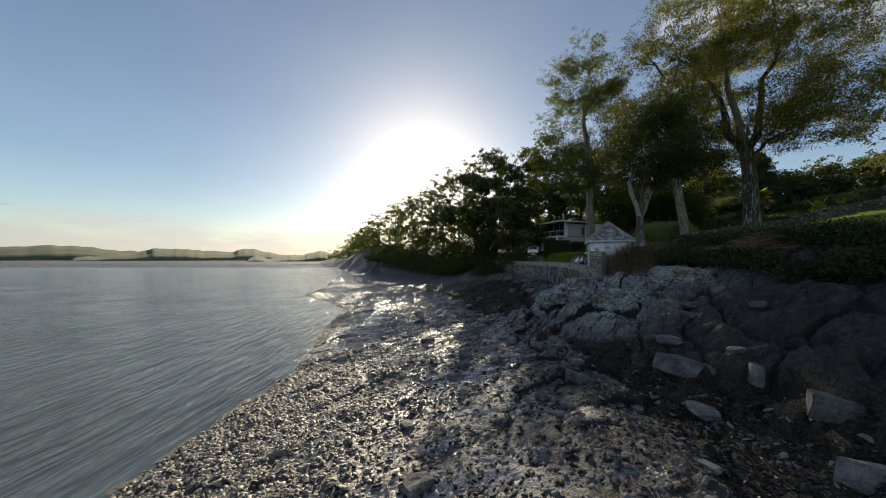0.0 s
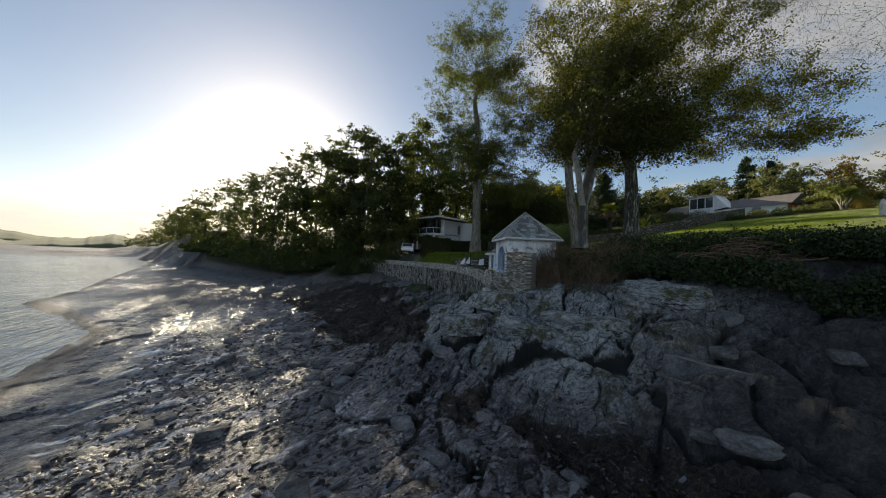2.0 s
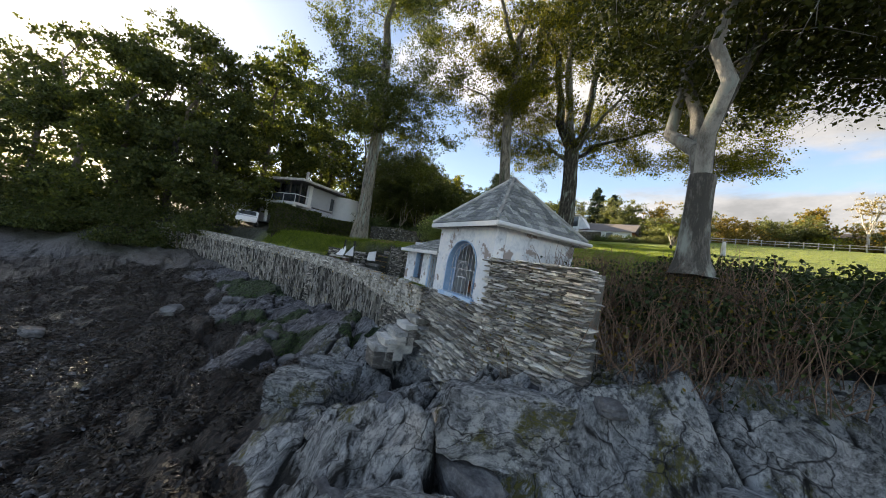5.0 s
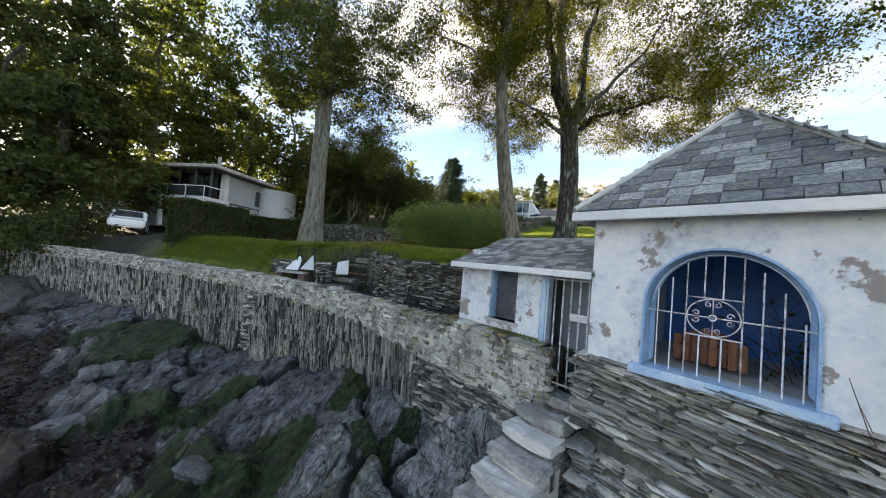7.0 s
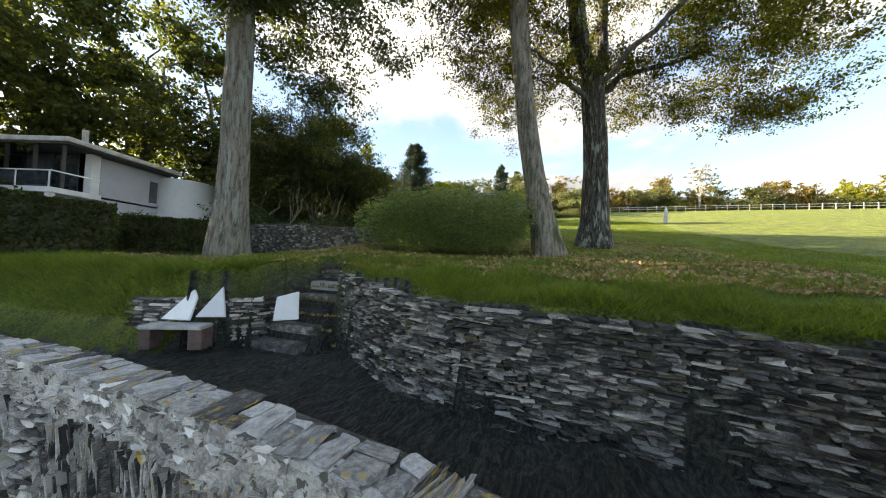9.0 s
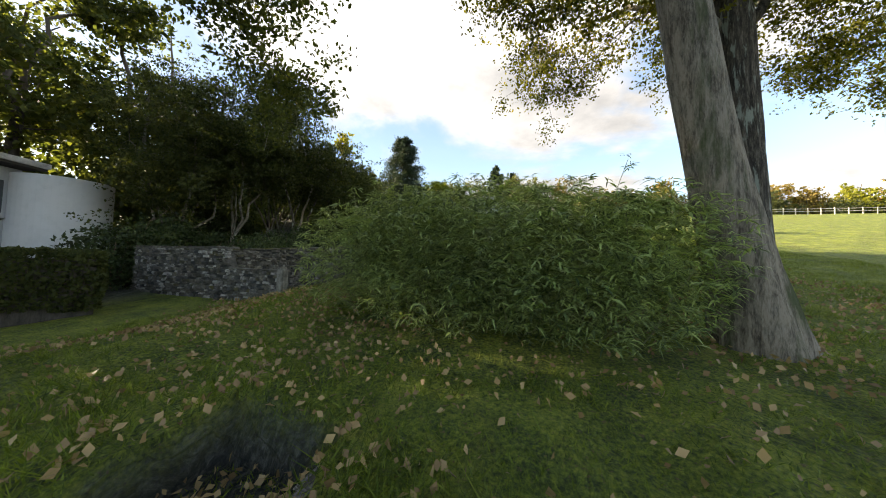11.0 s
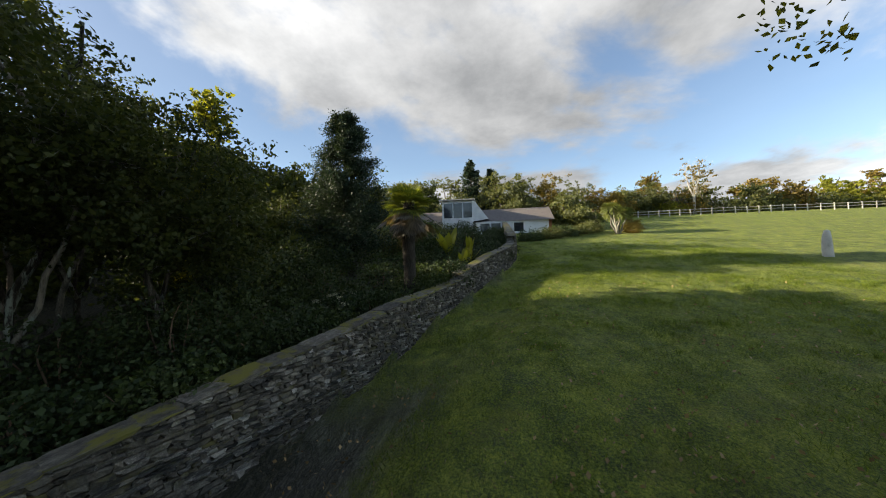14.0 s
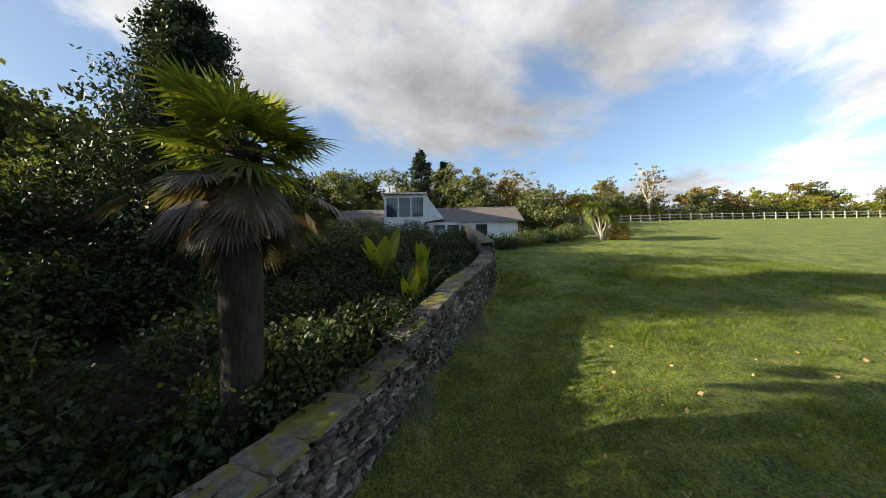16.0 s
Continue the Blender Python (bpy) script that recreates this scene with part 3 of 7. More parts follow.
    # crusts of pale lichen, cushions of moss
    crust = node(t, "ShaderNodeMath", {0: range_(noise_(0.8, 6, co, 0.65), 0.44, 0.56), 1: range_(noise_(5.5, 12, co, 0.8), 0.5, 0.54)}, operation="MULTIPLY").outputs[0]
    pale = mix_(node(t, "ShaderNodeMath", {0: crust, 1: 0.85}, operation="MULTIPLY").outputs[0], pale, (0.66, 0.67, 0.65, 1))
    moss = node(t, "ShaderNodeMath", {0: range_(noise_(0.9, 10, co, 0.7), 0.55, 0.6), 1: range_(n6, 0.4, 0.52)}, operation="MULTIPLY").outputs[0]
    pale = mix_(moss, pale, ramp_of(t, n6, [(0.4, (0.035, 0.04, 0.012)), (0.6, (0.17, 0.16, 0.035))]).outputs[0])
    rock = mix_(at["pale"], rock, pale)
    # shade put into the rock's colour: near-black where the mask is strong
    rock = mix_(node(t, "ShaderNodeMath", {0: at["painted_shade"], 1: 0.88}, operation="MULTIPLY").outputs[0], rock, mix_(range_(n5, 0.4, 0.6), (0.010, 0.010, 0.010, 1), (0.048, 0.046, 0.044, 1)))
    shingle = ramp_of(t, node(t, "ShaderNodeMix", {0: 0.6, 2: n2, 3: n3}, data_type="FLOAT").outputs[0],
                      [(0.35, (0.04, 0.034, 0.028)), (0.5, (0.11, 0.095, 0.08)), (0.68, (0.24, 0.21, 0.18))]).outputs[0]
    weed = ramp_of(t, n6, [(0.42, (0.006, 0.005, 0.004)), (0.5, (0.022, 0.016, 0.012)), (0.58, (0.085, 0.06, 0.048))]).outputs[0]
    green = ramp_of(t, n6, [(0.42, (0.005, 0.010, 0.004)), (0.5, (0.016, 0.036, 0.008)), (0.58, (0.07, 0.13, 0.026))]).outputs[0]
    g1, g2 = noise_(1.3, 10, co, 0.75), noise_(22.0, 5, co, 0.7)
    grass = ramp_of(t, node(t, "ShaderNodeMix", {0: 0.55, 2: g1, 3: g2}, data_type="FLOAT").outputs[0],
                    [(0.41, (0.045, 0.075, 0.009)), (0.5, (0.17, 0.23, 0.02)), (0.59, (0.36, 0.40, 0.045))]).outputs[0]
    litter = range_(noise_(14.0, 8, co, 0.8), 0.58, 0.63)
    worn = range_(noise_(0.7, 8, co, 0.7), 0.5, 0.62, 0.0, 0.35)
    grass = mix_(worn, grass, (0.16, 0.155, 0.035, 1))
    grass = mix_(litter, grass, (0.20, 0.14, 0.06, 1))
    soil = ramp_of(t, n6, [(0.42, (0.010, 0.011, 0.007)), (0.5, (0.032, 0.034, 0.018)), (0.58, (0.085, 0.085, 0.05))]).outputs[0]
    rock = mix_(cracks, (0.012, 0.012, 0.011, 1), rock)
    # crease darkening put into the colour, on top of the shade the dips get
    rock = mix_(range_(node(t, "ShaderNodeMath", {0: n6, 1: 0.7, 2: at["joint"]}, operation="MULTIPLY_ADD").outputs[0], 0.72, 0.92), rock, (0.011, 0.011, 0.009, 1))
    weedf = range_(node(t, "ShaderNodeMath", {0: at["weed"], 1: node(t, "ShaderNodeMath", {0: n5, 1: n2}, operation="ADD").outputs[0]}, operation="ADD").outputs[0], 1.42, 1.5)
    greenf = range_(node(t, "ShaderNodeMath", {0: at["green"], 1: node(t, "ShaderNodeMath", {0: n5, 1: n2}, operation="ADD").outputs[0]}, operation="ADD").outputs[0], 1.42, 1.52)
    base = mix_(at["wet"], rock, shingle)
    base = mix_(greenf, base, green)
    base = mix_(weedf, base, weed)
    base = mix_(at["grass"], base, grass)
    base = mix_(at["soil"], base, soil)
    t.links.new(base, p.inputs["Base Color"])
    # thin pools lie in the hollows of the lower ledges
    pool = node(t, "ShaderNodeMath", {0: range_(noise_(0.9, 7, ledge, 0.6), 0.55, 0.56), 1: at["pool"]}, operation="MULTIPLY").outputs[0]
    shine = range_(n5, 0.4, 0.6, 0.2, 0.55)
    dry = node(t, "ShaderNodeMath", {0: at["grass"], 1: at["soil"]}, operation="MAXIMUM").outputs[0]
    dry = node(t, "ShaderNodeMath", {0: dry, 1: node(t, "ShaderNodeMath", {0: at["pale"], 1: 0.8}, operation="MULTIPLY").outputs[0]}, operation="MAXIMUM").outputs[0]
    dry = node(t, "ShaderNodeMath", {0: dry, 1: node(t, "ShaderNodeMath", {0: at["painted_shade"], 1: 0.75}, operation="MULTIPLY").outputs[0]}, operation="MAXIMUM").outputs[0]
    rough = node(t, "ShaderNodeMix", {0: dry, 2: shine, 3: 0.95}, data_type="FLOAT").outputs[0]
    rough = node(t, "ShaderNodeMath", {0: rough, 1: node(t, "ShaderNodeMath", {0: at["wet"], 1: 0.62}, operation="MULTIPLY").outputs[0]}, operation="MAXIMUM").outputs[0]
    rough = node(t, "ShaderNodeMix", {0: pool, 2: rough, 3: 0.04}, data_type="FLOAT").outputs[0]
    t.links.new(rough, p.inputs["Roughness"])
    hgt = node(t, "ShaderNodeMath", {0: n6, 1: 1.2, 2: n3}, operation="MULTIPLY_ADD").outputs[0]
    hgt = node(t, "ShaderNodeMath", {0: n4, 1: 2.4, 2: hgt}, operation="MULTIPLY_ADD").outputs[0]
    hgt = node(t, "ShaderNodeMath", {0: cracks, 1: 0.9, 2: hgt}, operation="MULTIPLY_ADD").outputs[0]
    flat_ = range_(pool, 0, 1, 1.0, 0.03)
    bn = node(t, "ShaderNodeBump", {"Height": hgt, "Strength": flat_, "Distance": 0.09})
    t.links.new(bn.outputs[0], p.inputs["Normal"])
    return m


SHORE_MAT = ground_mat()


def build_ground():
    xs, ys = axis_steps(-12, 17, 0.14, -3200, 3200), axis_steps(4, 48, 0.14, -400, 3600)
    # finer over the outcrop beside the hut
    xs = np.concatenate([xs[xs < 3.5], np.arange(3.5, 14.5, 0.07), xs[xs >= 14.5]])
    ys = np.concatenate([ys[ys < 9], np.arange(9, 30, 0.07), ys[ys >= 30]])
    ys = np.concatenate([ys[ys < 50], np.arange(50, 140, 0.75), ys[ys >= 140]])
    X, Y = np.meshgrid(xs, ys, indexing="ij")
    Z = ground_z(X, Y)
    nx, ny = X.shape
    i, j = np.meshgrid(np.arange(nx - 1), np.arange(ny - 1), indexing="ij")
    f = np.stack([i * ny + j, (i + 1) * ny + j, (i + 1) * ny + j + 1, i * ny + j + 1], -1).reshape(-1, 4)
    ob = piece("ground", np.stack([X, Y, Z], -1).reshape(-1, 3), f, SHORE_MAT, smooth=False)
    c, w = coast(Y), waterline(Y)
    u = (X - w) / (c - w)
    k = smooth(23.0, 25.5, Y) * smooth(62, 57, Y)
    land = smooth(c + 0.6, c + 2.0, X) * (1 - k) + (X > c + 0.3) * k
    terr = (X > c + 0.25) & (X < retain(Y) + np.where(Y > 36.4, -0.35, 0.05)) & (Y > 25.2) & (Y < 56)
    soil = np.clip(terr * 0.9 + land * smooth(45, 49, Y) * (X < 62) + land * smooth(20.5, 18.5, Y) * smooth(15.5, 14.0, X), 0, 1)
    # behind the boundary wall lies a wild garden
    soil = np.maximum(soil, land * (X > 26) * (X < 66) * smooth(0.2, 0.6, Y - boundary_y(X)))
    soil = np.maximum(soil, smooth(50, 56, Y) * smooth(c - 4.5, c - 3.0, X) * (X < 62))
    soil = np.maximum(soil, 0.85 * land * smooth(3.2, 1.4, boundary_y(X) - Y + 0.5 * fbm(X * 0.8, Y * 0.8, 6, 3)) * (X > 26) * smooth(38, 33, X))
    grass = land * (~terr) * (1 - soil)
    weed = np.maximum(weed_bed(X, Y), gully(X, Y)) * (1 - land)
    green = green_bed(X, Y) * (1 - land)
    wet = smooth(0.46, 0.2, u) * (1 - land) * np.maximum(smooth(21, 14, Y), smooth(0.1, 0.02, u))
    wet = np.maximum(wet, smooth(44, 50, Y) * smooth(6.0, 2.5, c - X) * (1 - land))
    pale = smooth(0.68, 0.75, u) * np.maximum(smooth(27.5, 24.5, Y), smooth(0.84, 0.9, u) * smooth(30, 28, Y)) * smooth(12.5, 16, Y)
    # mask for shade painted on the near right shore and the far slope
    painted_shade = np.maximum(smooth(17.5, 12, Y) * smooth(0.36, 0.6, u) + 0.5 * smooth(44, 56, Y) * smooth(0.1, 0.4, u), 0.1 * smooth(0.7, 0.8, u) * smooth(27, 30, Y)) * (1 - land)
    pool = smooth(0.12, 0.2, u) * smooth(0.62, 0.5, u) * smooth(50, 44, Y) * (1 - land)
    # mask of the modelled cracks, for their painted crease darkening
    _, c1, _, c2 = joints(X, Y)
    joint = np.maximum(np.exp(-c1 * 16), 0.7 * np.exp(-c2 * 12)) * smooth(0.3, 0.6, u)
    for n, v in (("grass", grass), ("weed", weed), ("soil", soil), ("wet", wet), ("pale", pale), ("painted_shade", painted_shade), ("green", green), ("pool", pool), ("joint", joint)):
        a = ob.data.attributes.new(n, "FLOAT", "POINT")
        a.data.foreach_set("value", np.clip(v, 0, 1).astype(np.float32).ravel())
    return tagged(ob, "rocky tidal foreshore rising to a sloping green lawn", "ground", kind="structure")


def boundary_y(x):     # line of the field's boundary wall
    return np.interp(x, [20, 25.3, 30.3, 39.3, 48.5, 51, 61, 70], [43.0, 43.0, 42.4, 39.5, 35.9, 35.3, 35.4, 35.5])


build_ground()


def build_water():
    xs, ys = axis_steps(-40, -6, 0.5, -3200, 40), axis_steps(-10, 60, 0.5, -400, 3600)
    X, Y = np.meshgrid(xs, ys, indexing="ij")
    nx, ny = X.shape
    i, j = np.meshgrid(np.arange(nx - 1), np.arange(ny - 1), indexing="ij")
    f = np.stack([i * ny + j, (i + 1) * ny + j, (i + 1) * ny + j + 1, i * ny + j + 1], -1).reshape(-1, 4)
    m = bpy.data.materials.new("estuary_water")
    m.use_nodes = True
    t = m.node_tree
    p = t.nodes["Principled BSDF"]
    p.inputs["Base Color"].default_value = (0.07, 0.085, 0.09, 1)
    p.inputs["Roughness"].default_value = 0.08
    p.inputs["IOR"].default_value = 1.33
    co = node(t, "ShaderNodeTexCoord").outputs["Object"]
    mp = node(t, "ShaderNodeMapping", {"Vector": co, "Rotation": (0, 0, radians(62)), "Scale": (1.0, 0.18, 1.0)}).outputs[0]
    a = node(t, "ShaderNodeTexNoise", {"Vector": mp, "Scale": 1.5, "Detail": 4.0, "Roughness": 0.55, "Distortion": 0.4}).outputs[0]
    b = node(t, "ShaderNodeTexNoise", {"Vector": co, "Scale": 0.12, "Detail": 3.0}).outputs[0]
    h = node(t, "ShaderNodeMath", {0: a, 1: b}, operation="MULTIPLY").outputs[0]
    bn = node(t, "ShaderNodeBump", {"Height": h, "Strength": 0.9, "Distance": 0.75})
    t.links.new(bn.outputs[0], p.inputs["Normal"])
    ob = piece("water", np.stack([X, Y, np.full_like(X, 1.0)], -1).reshape(-1, 3), f, m, smooth=True)
    tagged(ob, "calm grey-blue estuary water with small ripples", "water", kind="structure")


build_water()

# ---- stones ----
def stone_mesh(name, material, rng, rough=0.12):
    """One rough block of unit size: a box with cut corners."""
    bm = bmesh.new()
    bmesh.ops.create_cube(bm, size=1.0)
    bmesh.ops.bevel(bm, geom=list(bm.edges), offset=0.10, segments=1, affect="EDGES")
    for v in bm.verts:
        v.co += Vector(rng.normal(size=3) * rough * 0.5)
    me = bpy.data.meshes.new(name)
    bm.to_mesh(me)
    bm.free()
    me.materials.append(material)
    return me


class Stones:
    """Pieces of one wall: the first ones as objects of their own, the others joined."""

    def __init__(self, name, parent, materials, seed, most=300, rough=0.12):
        self.rng = np.random.default_rng(seed)
        self.name, self.parent, self.most, self.count = name, parent, most, 0
        self.meshes = [stone_mesh(name, m, self.rng, rough) for m in materials for _ in range(4)]
        self.rest = [([], [], 0) for _ in self.meshes]
        self.rest = {k: [[], [], 0] for k in range(len(self.meshes))}
        self.data = []
        for me in self.meshes:
            v = np.empty(len(me.vertices) * 3, np.float32)
            me.vertices.foreach_get("co", v)
            self.data.append((v.reshape(-1, 3), [tuple(p.vertices) for p in me.polygons]))

    def lay(self, m, near=True, kind=None):
        k = int(self.rng.integers(len(self.meshes))) if kind is None else kind * 4 + int(self.rng.integers(4))
        if near and self.count < self.most:
            ob = new(self.name, self.meshes[k])
            ob.parent = self.parent
            ob.matrix_local = m
            self.count += 1
            return
        v, f = self.data[k]
        M = np.array(m)
        w = v @ M[:3, :3].T + M[:3, 3]
        r = self.rest[k]
        r[0].append(w)
        r[1] += [tuple(a + r[2] for a in q) for q in f]
        r[2] += len(w)

    def done(self):
        for k, (vs, fs, n) in self.rest.items():
            if n:
                ob = new(self.name + "_rest", mesh_of(self.name + "_rest", np.concatenate(vs), fs, None))
                ob.data.materials.append(self.meshes[k].materials[0])
                ob.parent = self.parent
                tagged(ob, kind="stuff")


def path_at(pts, s):
    """Place and direction at the length s along a polyline in plan."""
    pts = np.asarray(pts, float)
    d = np.linalg.norm(np.diff(pts, axis=0), axis=1)
    c = np.r_[0, np.cumsum(d)]
    s = min(max(s, 0), c[-1] - 1e-6)
    i = int(np.searchsorted(c, s, side="right") - 1)
    t = (pts[i + 1] - pts[i]) / d[i]
    return pts[i] + t * (s - c[i]), t


def path_len(pts):
    return float(np.linalg.norm(np.diff(np.asarray(pts, float), axis=0), axis=1).sum())


def ribbon(pts, side, thick, bottom, top, step=0.4):
    """A solid wall along a polyline; side 1 lays its thickness to the left of the way, -1 to the right."""
    L = path_len(pts)
    n = max(2, int(L / step))
    v = []
    for i in range(n + 1):
        p, t = path_at(pts, L * i / n)
        nrm = np.array([-t[1], t[0]]) * side
        q = p + nrm * thick
        v += [(*p, bottom(*p)), (*p, top(*p)), (*q, top(*p)), (*q, bottom(*q))]
    f = []
    for i in range(n):
        a, b = 4 * i, 4 * i + 4
        f += [(a + k, b + k, b + (k + 1) % 4, a + (k + 1) % 4) for k in range(4)]
    f += [(0, 1, 2, 3), (4 * n + 3, 4 * n + 2, 4 * n + 1, 4 * n)]
    return v, f


def lay_face(st, pts, side, bottom, top, h=(0.05, 0.12), w=(0.12, 0.4), depth=0.16, tilt=0.0, near=None, proud=0.03, kind=None, s0=0.0, s1=None, fill=0.96, skip=0.0):
    """Courses of stones on the face of a wall; side is where the wall's body lies."""
    rng = st.rng
    L = path_len(pts) if s1 is None else s1
    p0, _ = path_at(pts, (s0 + L) / 2)
    zlo = min(bottom(*path_at(pts, s)[0]) for s in np.linspace(s0, L, 9))
    zhi = max(top(*path_at(pts, s)[0]) for s in np.linspace(s0, L, 9))
    z = zlo
    while z < zhi:
        ch = rng.uniform(*h)
        s = s0 + rng.uniform(-0.2, 0)
        while s < L:
            cw = rng.uniform(*w) * (0.7 + 0.6 * rng.random())
            p, t = path_at(pts, s + cw / 2)
            zz = z + tilt * (s - s0)
            if bottom(*p) - 0.06 < zz < top(*p) - ch * 0.5 and s + cw / 2 < L + 0.05 and rng.random() >= skip:
                nrm = np.array([-t[1], t[0]]) * side
                out = rng.uniform(-proud, proud) - 0.02
                c = p + nrm * (depth / 2 + out - 0.03)
                ang = math.atan2(t[1], t[0])
                m = Matrix.LocRotScale((c[0], c[1], zz + ch / 2), Euler((rng.normal() * 0.04, math.atan(-tilt) + rng.normal() * 0.025, ang + rng.normal() * 0.035)),
                                       (cw * min(1.0, fill + 0.06), depth, ch * fill))
                st.lay(m, near is None or near(p[0], p[1], zz), kind)
            s += cw
        z += ch


# ---- the hut on the sea wall ----
HUT = pose(11.65, 25.25, 7.65, 0, 0, -110.0)      # x along its front, y into it
FW, FD, EAVE = 2.45, 2.55, 1.80


def arch_outline(x0, x1, z0, spring, rise, n=20):
    cx, r = (x0 + x1) / 2, (x1 - x0) / 2
    return [(x0, z0)] + [(cx - r * math.cos(math.pi * i / n), spring + rise * math.sin(math.pi * i / n)) for i in range(n + 1)] + [(x1, z0)]


def panel_with_hole(outer, hole, y0, y1):
    """A wall panel in x, z between y0 and y1, with one hole whose foot lies on a level."""
    bm = bmesh.new()
    x0, x1, z0, z1 = outer
    hz = [p[1] for p in hole]
    hx0, hx1, hb = hole[0][0], hole[-1][0], hole[0][1]
    rings = []
    for y in (y0, y1):
        o = [bm.verts.new((x, y, z)) for x, z in ((x0, z0), (x0, z1), (x1, z1), (x1, z0))]
        h = [bm.verts.new((x, y, z)) for x, z in hole]
        rings.append((o, h))
        n = len(h)
        half = n // 2
        mid_top = half
        # left side, crown, right side, foot
        for i in range(half):
            bm.faces.new([o[0] if i == 0 else o[1], h[i], h[i + 1]][:3])
        bm.faces.new([o[0], o[1], h[1]])
        bm.faces.new([o[1], o[2], h[half]])
        for i in range(half, n - 1):
            bm.faces.new([o[2] if i < n - 2 else o[3], h[i], h[i + 1]])
        bm.faces.new([o[2], o[3], h[n - 2]])
        if hb > z0 + 1e-4:
            bm.faces.new([o[3], o[0], h[0], h[n - 1]])
    (oa, ha), (ob_, hb_) = rings
    for i in range(4):
        bm.faces.new([oa[i], ob_[i], ob_[(i + 1) % 4], oa[(i + 1) % 4]])
    for i in range(len(ha) - (0 if hb > z0 + 1e-4 else 1)):
        j = (i + 1) % len(ha)
        bm.faces.new([ha[i], ha[j], hb_[j], hb_[i]])
    bmesh.ops.recalc_face_normals(bm, faces=bm.faces)
    return bm


def rod(parent, name, pts, r, material, sides=6, label=""):
    v, f = tube(pts, [r] * len(pts), sides)
    return piece(name, v, f, material, parent, label, smooth=True)


def slate_slope(parent, corners, rng, material, row=0.16, wide=0.24, lift=0.012):
    """Slates on a slope: corners are eave-left, eave-right, top-right, top-left."""
    el, er, tr, tl = [np.array(c, float) for c in corners]
    mid = (tl + tr) / 2 - (el + er) / 2
    n = int(np.linalg.norm(mid) / row)
    nrm = np.cross(er - el, mid)
    nrm /= np.linalg.norm(nrm)
    up = mid / np.linalg.norm(mid)
    along = (er - el) / np.linalg.norm(er - el)
    base = []
    for k in range(5):
        v = np.array([(-.5, 0, 0), (.5, 0, 0), (.5, 1.5, -0.006 / row), (-.5, 1.5, -0.006 / row),
                      (-.5, 0, 1), (.5, 0, 1), (.5, 1.5, 0.4), (-.5, 1.5, 0.4)], float)
        v[[0, 4], 1] += rng.uniform(-0.06, 0.08)
        v[[1, 5], 1] += rng.uniform(-0.06, 0.08)
        base.append(mesh_of("slate", v, [(0, 1, 5, 4), (4, 5, 6, 7), (1, 2, 6, 5), (3, 0, 4, 7), (2, 3, 7, 6), (0, 3, 2, 1)], material))
    for i in range(n):
        a, b = el + (tl - el) * i / n, er + (tr - er) * i / n
        a2, b2 = el + (tl - el) * (i + 1) / n, er + (tr - er) * (i + 1) / n
        L = np.linalg.norm(b - a)
        s = -wide * rng.uniform(0, 1)
        while s < L:
            w = wide * rng.uniform(0.75, 1.25)
            lo, hi = max(s, 0), min(s + w, L)
            if hi - lo > 0.05:
                p = a + along * (lo + hi) / 2 + nrm * (0.004 + rng.uniform(0, 0.006))
                ob = new("slate", base[int(rng.integers(5))])
                ob.parent = parent
                R = Matrix((along, up, nrm)).transposed().to_4x4()
                ob.matrix_local = Matrix.Translation(p) @ R @ pose(0, 0, 0, 0, 0, rng.normal() * 0.8) @ Matrix.Diagonal(((hi - lo) * 0.955, row, rng.uniform(0.014, 0.024), 1))
            s += w


